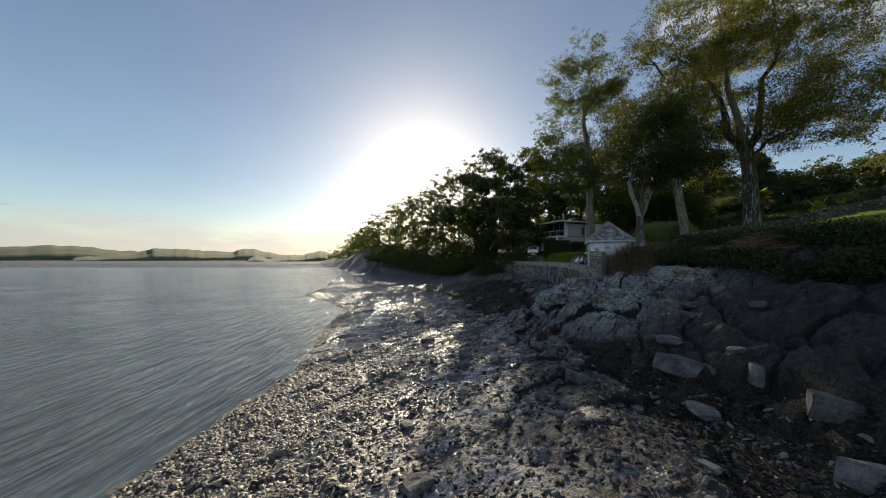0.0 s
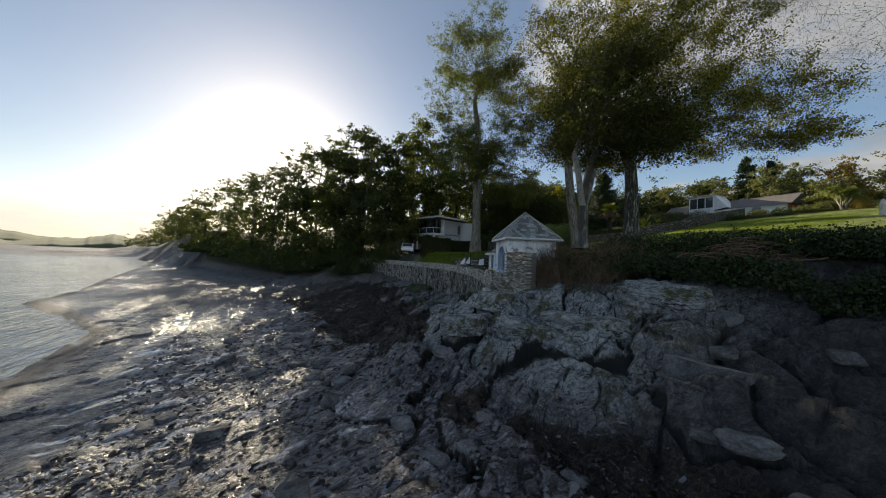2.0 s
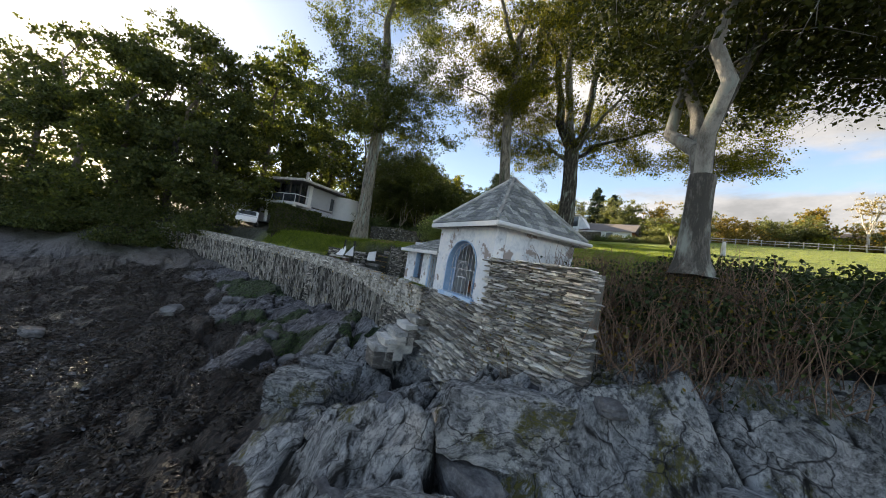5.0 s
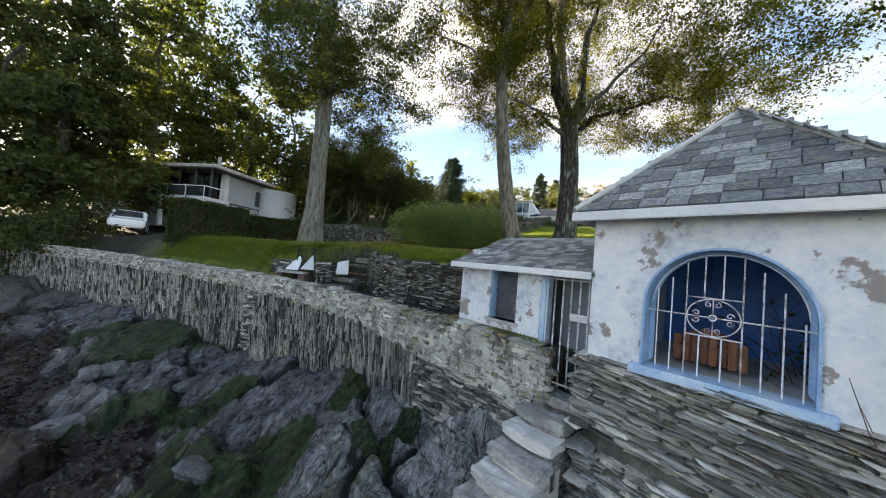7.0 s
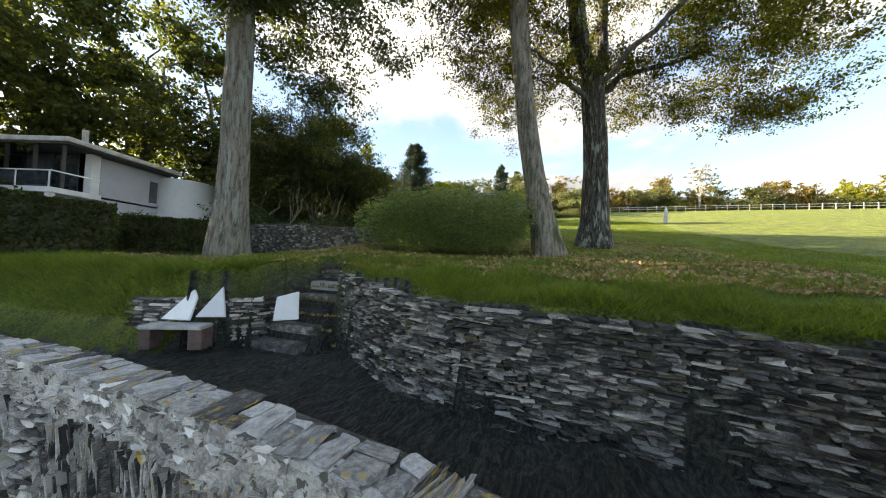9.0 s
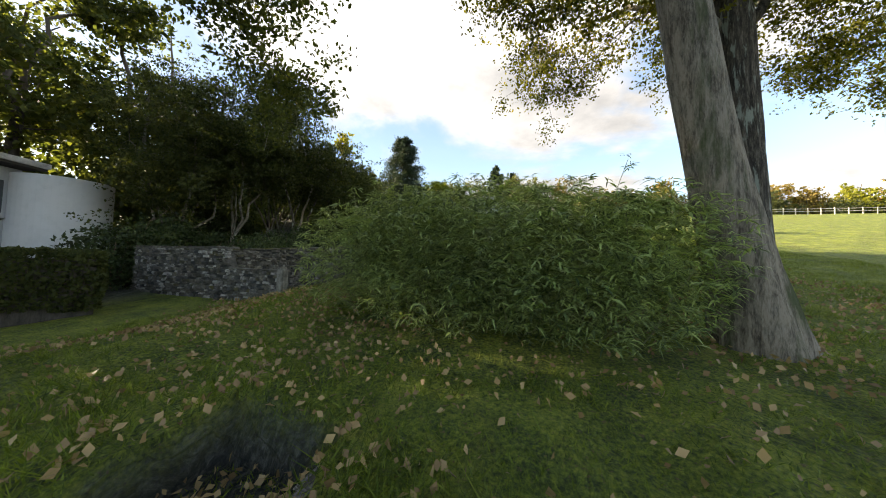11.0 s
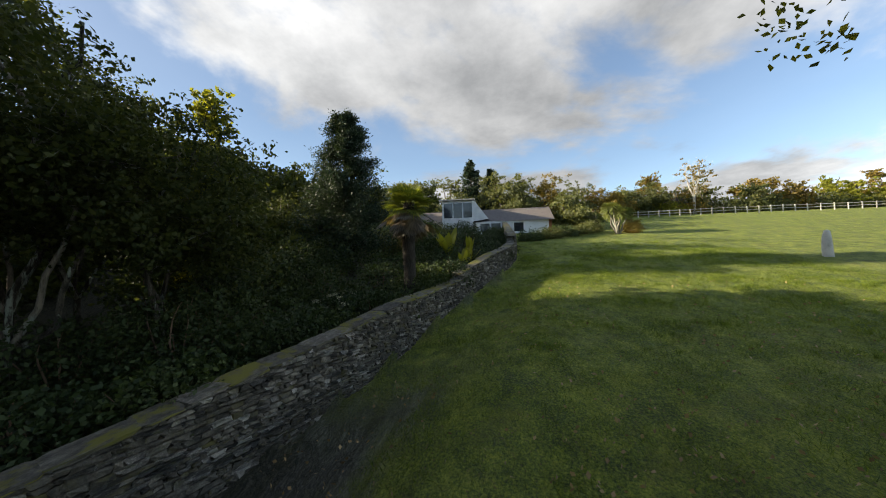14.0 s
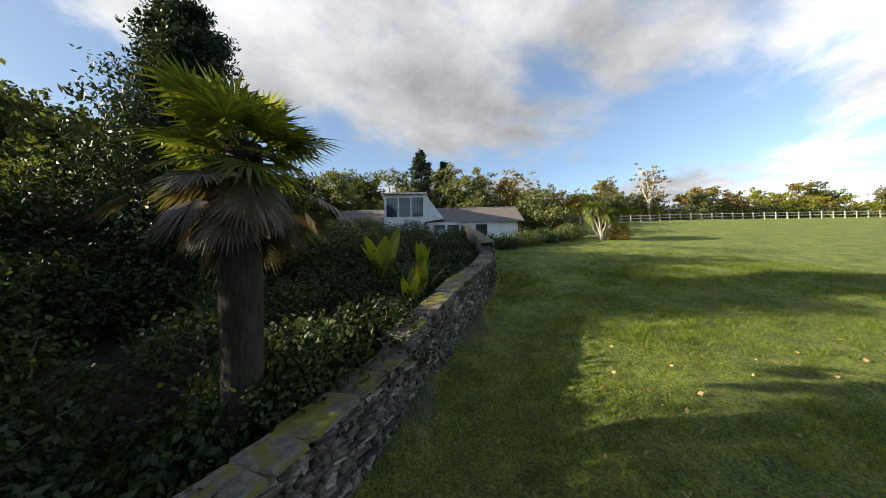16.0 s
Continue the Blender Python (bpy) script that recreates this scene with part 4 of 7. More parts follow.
def build_hut():
    rng = np.random.default_rng(11)
    hut = thing("boathouse", HUT, "small square boathouse with peeling white render and slate pyramid roof", "hut")
    T = 0.28
    hole = arch_outline(0.60, 1.93, 0.02, 0.72, 0.66)
    part("front_wall", panel_with_hole((0, FW, -0.02, EAVE - 0.05), hole, 0.0, T), PLASTER, hut, "white render flaked to brown patches, arched opening")
    box_part("side_wall", (0, T, T, FD, -0.02, EAVE - 0.05), PLASTER, hut)
    box_part("side_wall", (FW - T, FW, T, FD, -0.02, EAVE - 0.05), PLASTER, hut)
    box_part("back_wall", (T, FW - T, FD - T, FD, -0.02, EAVE - 0.05), NAVY, hut, "deep blue painted inner wall")
    box_part("floor_slab", (T, FW - T, T, FD - T, -0.1, 0.0), CONCRETE, hut)
    box_part("inner_wall", (T, T + 0.02, T, FD - T, 0.0, EAVE - 0.08), WHITE, hut, "white painted inner wall")
    box_part("inner_wall", (FW - T - 0.02, FW - T, T, FD - T, 0.0, EAVE - 0.08), NAVY, hut)
    # lining of the arch, pale blue
    v, f = [], []
    cx, cz = 1.265, 0.72
    for k, (x, z) in enumerate(hole):
        dx, dz = (cx - x) * 0.03, (cz - z) * 0.03
        for y, s in ((-0.02, -1.2), (-0.02, 0.0), (0.24, 0.0), (0.24, 2.2)):
            v.append((x + dx * (1 + s), y, z + dz * (1 + s)))
    n = len(hole)
    for i in range(n - 1):
        for k in range(3):
            f.append((4 * i + k, 4 * i + k + 1, 4 * i + 5 + k, 4 * i + 4 + k))
    piece("arch_lining", v, f, BLUE, hut, "pale blue painted arch reveal")
    box_part("window_sill", (0.5, 2.03, -0.10, 0.26, -0.07, 0.03), BLUE, hut, "pale blue worn sill", 0.012)
    # grille of the arch
    grille = new("window_grille")
    grille.parent = hut
    tagged(grille, "white flaking wrought-iron window grille")
    def crown(x):
        return 0.72 + 0.62 * math.sqrt(max(0.0, 1 - ((x - 1.265) / 0.655) ** 2)) - 0.03
    for x, z0, z1 in ((0.72, 0.03, 0.92), (0.85, 0.03, 1.05), (0.98, 0.03, crown(0.98)), (1.10, 0.03, 0.46), (1.13, 0.86, crown(1.13)), (1.28, 0.03, 0.46), (1.28, 0.86, crown(1.28)),
                      (1.43, 0.03, crown(1.43)), (1.57, 0.03, 1.16), (1.71, 0.03, 0.98), (1.84, 0.03, 0.72)):
        rod(grille, "bar", [(x, 0.10, z0), (x, 0.10, z1)], 0.008, IRON)
    rod(grille, "arch_rod", [(1.265 - 0.60 * math.cos(q), 0.11, 0.72 + 0.60 * math.sin(q)) for q in np.linspace(0.05, math.pi - 0.05, 24)], 0.006, IRON)
    rod(grille, "crossbar", [(0.62, 0.10, 0.66), (1.91, 0.10, 0.66)], 0.008, IRON)
    rod(grille, "crossbar", [(0.98, 0.095, 0.46), (1.43, 0.095, 0.46)], 0.007, IRON)
    rod(grille, "crossbar", [(0.98, 0.095, 0.86), (1.43, 0.095, 0.86)], 0.007, IRON)
    rod(grille, "crossbar", [(1.205, 0.095, 0.46), (1.205, 0.095, 0.86)], 0.006, IRON)
    rod(grille, "oval", [(1.205 + 0.215 * math.cos(q), 0.09, 0.66 + 0.19 * math.sin(q)) for q in np.linspace(0, 6.2832, 28)], 0.006, IRON, 5)
    rod(grille, "rosette", [(1.205 + 0.03 * math.cos(q), 0.085, 0.66 + 0.03 * math.sin(q)) for q in np.linspace(0, 6.2832, 12)], 0.007, IRON, 5)
    for th in (0, math.pi / 2, math.pi, 1.5 * math.pi):
        for sd in (-1, 1):
            o_, w_ = Vector((math.cos(th), 0, math.sin(th))), Vector((-math.sin(th), 0, math.cos(th))) * sd
            c = Vector((1.205, 0.09, 0.66)) + o_ * 0.135 + w_ * 0.035
            pts = [c + (o_ * math.cos(q) + w_ * math.sin(q)) * (0.032 - 0.0035 * q) for q in np.linspace(0, 6.5, 16)]
            rod(grille, "scroll", pts, 0.005, IRON, 5)
    # inside: a slatted seat and a rail
    seat = thing("slatted_bench", HUT @ pose(0.75, 0.65, 0.0), "dark red-brown slatted wooden bench inside the boathouse", "bench")
    for i in range(8):
        h_ = 0.30 + 0.17 * math.sin((i + 1.2) / 9.2 * math.pi)
        box_part("slat", (0.02 + i * 0.085, 0.02 + i * 0.085 + 0.075, 0.02 * (i % 2), 0.03 + 0.02 * (i % 2), 0.06, h_), WOOD, seat, bevel=0.01)
    box_part("seat", (0.05, 0.66, 0.0, 0.36, 0.24, 0.28), WOOD, seat)
    for x in (0.06, 0.6):
        box_part("leg", (x, x + 0.05, 0.28, 0.33, 0.0, 0.26), WOOD, seat, bevel=0.004)
    # roof
    o, top = 0.2, 3.27
    zc = EAVE
    c = [(-o, -o, zc), (FW + o, -o, zc), (FW + o, FD + o, zc), (-o, FD + o, zc)]
    apex = (FW / 2, FD / 2, top)
    v = [*c, apex]
    piece("roof_deck", [*v, *[(x, y, z - 0.04) for x, y, z in c]], [(0, 1, 4), (1, 2, 4), (2, 3, 4), (3, 0, 4), (8, 7, 6, 5), (0, 5, 6, 1), (1, 6, 7, 2), (2, 7, 8, 3), (3, 8, 5, 0)], ROOF, hut)
    for i in range(4):
        a, b = c[i], c[(i + 1) % 4]
        if i < 2:
            slate_slope(hut, (a, b, apex, apex), rng, ROOF, 0.165, 0.25)
        # hips and fascia boards
        d = Vector(apex) - Vector(a)
        rod(hut, "hip_ridge", [Vector(a) + Vector((0, 0, 0.03)), Vector(apex) + Vector((0, 0, 0.03))], 0.045, CONCRETE, 6, "pale mortar hip ridge")
    box_part("fascia", (-o - 0.02, FW + o + 0.02, -o - 0.03, -o, zc - 0.12, zc - 0.005), WHITE, hut, "white painted fascia board")
    box_part("fascia", (-o - 0.02, FW + o + 0.02, FD + o, FD + o + 0.03, zc - 0.12, zc - 0.005), WHITE, hut)
    box_part("fascia", (FW + o, FW + o + 0.03, -o, FD + o, zc - 0.12, zc - 0.005), WHITE, hut)
    box_part("fascia", (-o - 0.03, -o, -o, FD + o, zc - 0.12, zc - 0.005), WHITE, hut)
    box_part("soffit", (-o, FW + o, -o, 0, zc - 0.09, zc - 0.06), DARKWOOD, hut)
    box_part("soffit", (FW, FW + o, 0, FD + o, zc - 0.09, zc - 0.06), DARKWOOD, hut)
    bm = bmesh.new()
    bmesh.ops.create_cone(bm, cap_ends=True, segments=10, radius1=0.05, radius2=0.05, depth=FD + 2 * o + 0.1,
                          matrix=pose(FW + o + 0.08, FD / 2, zc - 0.05, 90, 0, 0))
    part("gutter", bm, WHITE, hut, "white half-round gutter")
    return hut


build_hut()


def build_annex():
    rng = np.random.default_rng(12)
    an = thing("lean_to", HUT @ pose(-2.55, 0.18, 0.0), "low white rendered lean-to with slate roof beside the boathouse", "shed")
    T, W, H = 0.22, 2.55, 1.0
    part("front_wall", panel_with_hole((0.0, 1.72, -0.05, H), [(0.72, 0.1), (0.72, 0.93), (1.0, 0.935), (1.28, 0.93), (1.28, 0.1)], 0.0, T), PLASTER, an)
    box_part("end_wall", (0.0, T, T, 1.5, -0.4, H + 0.3), PLASTER, an)
    box_part("back_wall", (T, W, 1.3, 1.5, -0.5, H + 0.35), GREY_WALL, an, "grey inner wall")
    box_part("window_reveal", (0.725, 0.75, 0.01, T, 0.1, 0.92), BLUE, an, "pale blue reveal")
    box_part("shutter", (0.75, 1.275, 0.16, 0.2, 0.1, 0.92), stuff_mat("grey_shutter", [(0, (0.05, 0.06, 0.08)), (1, (0.13, 0.15, 0.19))], rough=0.6), an, "dark grey shutter behind bars")
    for k in range(6):
        z = 0.2 + k * 0.13
        rod(an, "window_bar", [(0.73, 0.13, z), (1.27, 0.13, z)], 0.007, stuff_mat("rusty_iron", [(0, (0.1, 0.05, 0.03)), (1, (0.26, 0.12, 0.07))], rough=0.8))
    box_part("window_sill", (0.66, 1.34, -0.06, T, 0.05, 0.1), CONCRETE, an)
    box_part("inner_door", (1.80, W, 0.55, 0.6, -0.2, 0.93), GREY_WALL, an, "pale grey panel behind the gate")
    box_part("inner_plinth", (1.80, W, 0.5, 0.6, -0.75, -0.2), CORE, an, "dark rubble below the panel")
    # gate side: pale blue pillar, lintel
    box_part("gate_jamb", (1.72, 1.80, 0.0, T, -0.75, H), BLUE, an, "pale blue jamb")
    box_part("lintel", (1.72, W, 0.02, T, 0.93, H), WHITE, an)
    # roof
    e0, e1, r0, r1 = (-0.1, -0.2, 1.02), (W + 0.03, -0.2, 1.02), (W + 0.03, 1.35, 1.62), (-0.1, 1.35, 1.62)
    v = [e0, e1, r0, r1]
    piece("roof_deck", [*v, *[(x, y, z - 0.05) for x, y, z in v]], [(0, 1, 2, 3), (7, 6, 5, 4), (0, 4, 5, 1), (1, 5, 6, 2), (2, 6, 7, 3), (3, 7, 4, 0)], ROOF, an)
    slate_slope(an, (e0, e1, r0, r1), rng, ROOF, 0.125, 0.16)
    box_part("fascia", (-0.12, W, -0.23, -0.2, 0.93, 1.03), WHITE, an, "white painted fascia board")
    box_part("barge_board", (-0.13, -0.1, -0.2, 1.35, 0.93, 1.0), WHITE, an)
    gate = thing("iron_gate", HUT @ pose(-0.78, 0.22, -0.68), "rusty white-painted iron bar gate, shut, above stone steps", "gate")
    for i in range(6):
        x = 0.04 + i * 0.125
        rod(gate, "bar", [(x, 0, 0.02), (x, 0, 1.6)], 0.012, IRON)
    rod(gate, "rail", [(0.02, 0, 0.06), (0.69, 0, 0.06)], 0.012, IRON)
    rod(gate, "rail", [(0.02, 0, 1.57), (0.69, 0, 1.57)], 0.012, IRON)
    box_part("lock_plate", (0.42, 0.68, -0.03, 0.02, 1.0, 1.1), WHITE, gate, "white lock plate")
    st = thing("stone_steps", HUT @ pose(-0.78, 0.1, -0.55), "worn pale stone steps down from the gate to the rocks", "steps")
    rng = np.random.default_rng(14)
    for i in range(6):
        z, y = -0.2 * i - 0.17, 0.2 - 0.27 * i
        bm = bmesh.new()
        bm_box(bm, -0.02 - 0.02 * i, 0.66, y - 0.30, y + 0.06, z - 0.13, z)
        bmesh.ops.subdivide_edges(bm, edges=list(bm.edges), cuts=4, use_grid_fill=True)
        for v in bm.verts:
            v.co += Vector(rng.normal(size=3)) * 0.008 + Vector((0, 0, -0.02 * math.sin((v.co.x + 0.02) / 0.68 * math.pi)))
        part("step", bm, STEPSTONE, st)
        box_part("step_base", (0.02 - 0.02 * i, 0.64, y - 0.26, y + 0.3, z - 0.6, z - 0.12), SLATE, st, "dark rubble under the step", 0.03)


build_annex()

# ---- walls of stone ----
H2W = np.array(HUT)


def hut_plan(x, y):
    p = H2W @ np.array([x, y, 0, 1.0])
    return p[0], p[1]


def flat(z):
    return lambda x, y: z


def wall_thing(name, label, kind="structure"):
    return thing(name, Matrix(), label, "wall", kind=kind)


def build_plinth():
    w = wall_thing("wall_plinth", "layered dry slate plinth under the boathouse")
    front = [hut_plan(FW + 2.2, 0.25), hut_plan(FW, -0.02), hut_plan(-0.06, -0.02), hut_plan(-0.06, 0.6)]
    top = lambda x, y: 7.63
    v, f = ribbon(front[1:], -1, 0.5, lambda x, y: 4.8, lambda x, y: 7.6)
    piece("wall_core", v, f, CORE, w)
    v, f = ribbon(front[:2], -1, 0.45, lambda x, y: 5.6, lambda x, y: 8.62)
    piece("wall_core", v, f, CORE, w)
    st = Stones("slate_stone", w, [PLINTH, PLINTH, SLATE, PALE], 21, 300, 0.2)
    lay_face(st, front[1:], -1, flat(6.5), top, h=(0.016, 0.042), w=(0.14, 0.5), depth=0.22, tilt=0.10, proud=0.045, fill=0.84)
    lay_face(st, front[1:], -1, flat(4.9), flat(6.52), h=(0.02, 0.06), w=(0.14, 0.5), depth=0.26, tilt=0.12, proud=0.07, fill=0.82)
    lay_face(st, front[:2], -1, flat(5.8), flat(8.68), h=(0.018, 0.05), w=(0.1, 0.38), depth=0.22, tilt=0.03, proud=0.045, fill=0.84)
    st.done()


build_plinth()

SEA = [(11.84, 25.78), (12.1, 26.5), (12.6, 27.75), (13.0, 29.2), (13.25, 30.6), (13.35, 32.5), (13.4, 35.0), (13.2, 39.0), (12.9, 43.0), (12.3, 48.0), (10.9, 55.0), (9.2, 60.0)]


def build_sea_wall():
    w = wall_thing("sea_wall", "curved sea wall of upright slates under pale rubble and coping")
    tz = lambda x, y: float(np.interp(y, [26, 27.6, 28.3, 29, 32, 36, 75], [7.52, 7.54, 7.45, 7.44, 7.6, 7.68, 7.75]))
    v, f = ribbon(SEA, -1, 0.5, lambda x, y: 4.6, tz)
    piece("wall_core", v, f, CORE, w)
    rng = np.random.default_rng(31)
    band = lambda x, y: tz(x, y) - float(np.interp(y, [26, 27.5, 28.2, 29, 31, 36, 75], [1.0, 0.95, 0.85, 0.75, 0.62, 0.5, 0.5]))
    # lime mortar round the rubble of the top band
    out = [(x - 0.045, y) for x, y in SEA]
    rub = [(x + 0.0, y) for x, y in SEA]
    v, f = ribbon(out, -1, 0.2, band, lambda x, y: tz(x, y) + 0.01, 0.25)
    piece("mortar_band", v, f, MORTAR, w, "pale lime mortar band")
    st = Stones("slate_stone", w, [PALE, SLATE, PALE, COPING], 31, 300, 0.3)
    lay_face(st, rub, -1, band, tz, h=(0.045, 0.10), w=(0.07, 0.26), depth=0.2, near=lambda x, y, z: y < 33, proud=0.02, s1=33, fill=0.8, skip=0.35)
    st.done()
    # dark layered slate at the hut's end and in one pier
    ly = Stones("layered_slate", w, [DARKSLATE, SLATE, DARKSLATE], 34, 300, 0.16)
    lay_face(ly, SEA, -1, flat(4.9), lambda x, y: band(x, y) + 0.04, h=(0.025, 0.07), w=(0.12, 0.4), depth=0.2, tilt=-0.06, proud=0.05, s1=2.9)
    lay_face(ly, SEA, -1, flat(5.2), lambda x, y: band(x, y) + 0.04, h=(0.03, 0.08), w=(0.12, 0.3), depth=0.26, proud=0.05, s0=9.6, s1=10.3)
    ly.done()
    # upright slates below
    up = Stones("upright_slate", w, [SLATE, DARKSLATE, DARKSLATE, PLINTH], 32, 300, 0.2)
    s, L = 2.85, 33.0
    while s < L:
        cw = rng.uniform(0.012, 0.03) * (1.0 if s < 14 else 1.4)
        p, t = path_at(SEA, s)
        z1 = band(*p) + rng.uniform(-0.05, 0.05)
        foot = 4.7
        z = z1
        while z > foot and not 9.6 < s < 10.3:
            hh = rng.uniform(0.25, 0.75)
            nrm = np.array([-t[1], t[0]]) * -1
            o = rng.uniform(-0.035, 0.03)
            c = p + nrm * (0.05 + o) - nrm * 0.12 * (z1 - z) / 2
            m = Matrix.LocRotScale((c[0], c[1], z - hh / 2), Euler((rng.normal() * 0.03, 0.08 + rng.normal() * 0.03, math.atan2(t[1], t[0]) + rng.normal() * 0.1)), (cw * 1.05, 0.2, hh))
            up.lay(m, p[1] < 31.5)
            z -= hh
        s += cw
    up.done()
    # coping: upright slates by the hut, flat slabs farther on
    cp = Stones("coping_stone", w, [COPING, CAPSTONE], 33, 300, 0.16)
    s = 1.9
    while s < 33:
        p, t = path_at(SEA, s)
        far = p[1] > 30.3 or (p[1] > 29.2 and fbm(np.float64(s * 0.8), 0.0, 91, 2) > 0.1)
        cw = rng.uniform(0.15, 0.4) if far else rng.uniform(0.018, 0.04)
        p, t = path_at(SEA, s + cw / 2)
        nrm = np.array([-t[1], t[0]]) * -1
        cut = rng.uniform(0.35, 0.65) if far and rng.random() < 0.5 else 1.0
        for a, b in ((-0.03, 0.45 * cut), (0.45 * cut, 0.45)):
            if b - a < 0.08:
                continue
            c = p + nrm * ((a + b) / 2 + rng.normal() * 0.02)
            lift = rng.uniform(-0.012, 0.012) if far else rng.uniform(-0.03, 0.0)
            cp.lay(Matrix.LocRotScale((c[0], c[1], tz(*p) + lift), Euler((rng.normal() * 0.05, rng.normal() * (0.03 if far else 0.06), math.atan2(t[1], t[0]) + rng.normal() * 0.08)),
                                      (cw * (0.97 if far else 1.05), (b - a) * 1.0, 0.07 if far else 0.11)), p[1] < 38, 1 if far and rng.random() < 0.8 else 0)
        s += cw
    # rough flags on the ledge under the lean-to's window
    s = 0.1
    while s < 1.9:
        cw = rng.uniform(0.25, 0.5)
        p, t = path_at(SEA, s + cw / 2)
        c = p + np.array([t[1], -t[0]]) * 0.16
        cp.lay(Matrix.LocRotScale((c[0], c[1], tz(*p) + rng.uniform(0.0, 0.03)), Euler((rng.normal() * 0.05, rng.normal() * 0.05, math.atan2(t[1], t[0]))), (cw * 0.98, 0.5, 0.08)))
        s += cw
    cp.done()


build_sea_wall()

RETAIN = [(14.7, 25.0), (15.15, 28.0), (15.25, 30.3), (15.6, 31.6), (16.6, 33.0), (17.5, 34.15), (19.4, 34.3)]


def build_retaining():
    w = wall_thing("retaining_wall", "dry-stone retaining wall of grey slate below the lawn")
    tz = lambda x, y: float(lawn_z(np.float64(x), np.float64(y))) - 0.08
    v, f = ribbon(RETAIN, -1, 0.4, flat(6.9), lambda x, y: tz(x, y) - 0.05)
    piece("wall_core", v, f, CORE, w)
    st = Stones("slate_stone", w, [DARKSLATE, DARKSLATE, RUBBLE, DARKSLATE, SLATE], 41, 300, 0.24)
    lay_face(st, RETAIN, -1, flat(7.05), tz, h=(0.024, 0.062), w=(0.07, 0.3), depth=0.2, proud=0.04, near=lambda x, y, z: 27 < y < 32.5, fill=0.86)
    st.done()
    # short walls beside the steps, with white slabs leaning on them
    w2 = wall_thing("step_wall", "low broken slate wall beside the garden steps")
    line = [(19.4, 35.55), (16.5, 35.5), (15.75, 36.2), (15.2, 37.3)]
    v, f = ribbon(line, -1, 0.4, flat(6.9), flat(8.1))
    piece("wall_core", v, f, CORE, w2)
    st = Stones("slate_stone", w2, [DARKSLATE, SLATE], 42, 300, 0.16)
    lay_face(st, line, -1, flat(7.05), flat(8.2), h=(0.03, 0.07), w=(0.1, 0.34), depth=0.2, fill=0.88)
    st.done()
    steps = thing("garden_steps", Matrix(), "dark slate garden steps up to the lawn", "steps")
    for i in range(6):
        x = 16.3 + i * 0.42
        box_part("step", (x, x + 0.5, 34.25, 35.5, 6.9, 7.32 + i * 0.29), DARKSLATE, steps, bevel=0.03)


build_retaining()


def build_boundary():
    w = wall_thing("boundary_wall", "old lichened stone boundary wall with flat coping")
    xs = np.arange(25.3, 70.1, 0.5)
    line = [(x, float(boundary_y(x))) for x in xs]
    def tz(x, y):
        return float(np.interp(x, [25, 30, 33, 36, 38, 39, 40, 42.6, 42.7, 46, 50.4, 50.5, 55, 60, 70], [10.75, 11.12, 11.58, 12.0, 12.37, 12.5, 12.6, 12.97, 13.27, 14.15, 15.0, 15.5, 16.3, 17.2, 19.0]))
    bz = lambda x, y: float(lawn_z(np.float64(x), np.float64(y))) - 1.35
    v, f = ribbon([(x, y + 0.035) for x, y in line], 1, 0.5, bz, tz, 0.5)
    piece("wall_core", v, f, WALLMORTAR, w)
    st = Stones("wall_stone", w, [RUBBLE, RUBBLE, DARKSLATE], 51, 300, 0.2)
    lay_face(st, line, 1, bz, tz, h=(0.05, 0.13), w=(0.1, 0.32), depth=0.2, near=lambda x, y, z: 33 < x < 42.5, proud=0.018, fill=0.9)
    st.done()
    cp = Stones("coping_stone", w, [WALLCAP, WALLCAP, RUBBLE], 52, 300, 0.07)
    rng = cp.rng
    s = 0.0
    while s < path_len(line) - 0.5:
        cw = rng.uniform(0.45, 1.0)
        p, t = path_at(line, s + cw / 2)
        nrm = np.array([-t[1], t[0]])
        c = p + nrm * 0.26
        slope = math.atan((tz(p[0] + 0.3, 0) - tz(p[0] - 0.3, 0)) / 0.6) if abs(p[0] - 42.65) > 0.35 and abs(p[0] - 50.45) > 0.35 else 0.18
        cp.lay(Matrix.LocRotScale((c[0], c[1], tz(*p) + 0.03), Euler((rng.normal() * 0.03, -slope, math.atan2(t[1], t[0]) + rng.normal() * 0.03)), (cw * 1.0, 0.62, 0.07)))
        s += cw
    cp.done()
    # garden wall that meets it, and the gate post
    g = wall_thing("garden_wall", "low lichened stone garden wall ending in a post")
    line = [(25.5, 47.6), (25.3, 42.8), (24.95, 40.2)]
    def gz(x, y):
        return 10.86 if y > 42.7 else 10.15
    v, f = ribbon(line, 1, 0.35, lambda x, y: 8.6, gz, 0.3)
    piece("wall_core", v, f, CORE, g)
    st = Stones("wall_stone", g, [RUBBLE, DARKSLATE], 53, 300, 0.16)
    lay_face(st, line, 1, flat(8.8), gz, h=(0.05, 0.13), w=(0.1, 0.32), depth=0.18, proud=0.018, fill=0.9)
    st.done()
    cp = Stones("coping_stone", g, [RUBBLE], 54, 60, 0.1)
    for s in np.arange(0.2, path_len(line), 0.5):
        p, t = path_at(line, s)
        nrm = np.array([-t[1], t[0]])
        c = p + nrm * 0.17
        cp.lay(Matrix.LocRotScale((c[0], c[1], gz(*p) + 0.03), Euler((0, 0, math.atan2(t[1], t[0]))), (0.49, 0.45, 0.08)))
    cp.done()
    post = thing("gate_post", pose(24.9, 40.05, 8.75), "square weathered stone gate post", "post")
    box_part("shaft", (-0.12, 0.12, -0.12, 0.12, 0, 1.5), WALLMORTAR, post, bevel=0.03)


build_boundary()

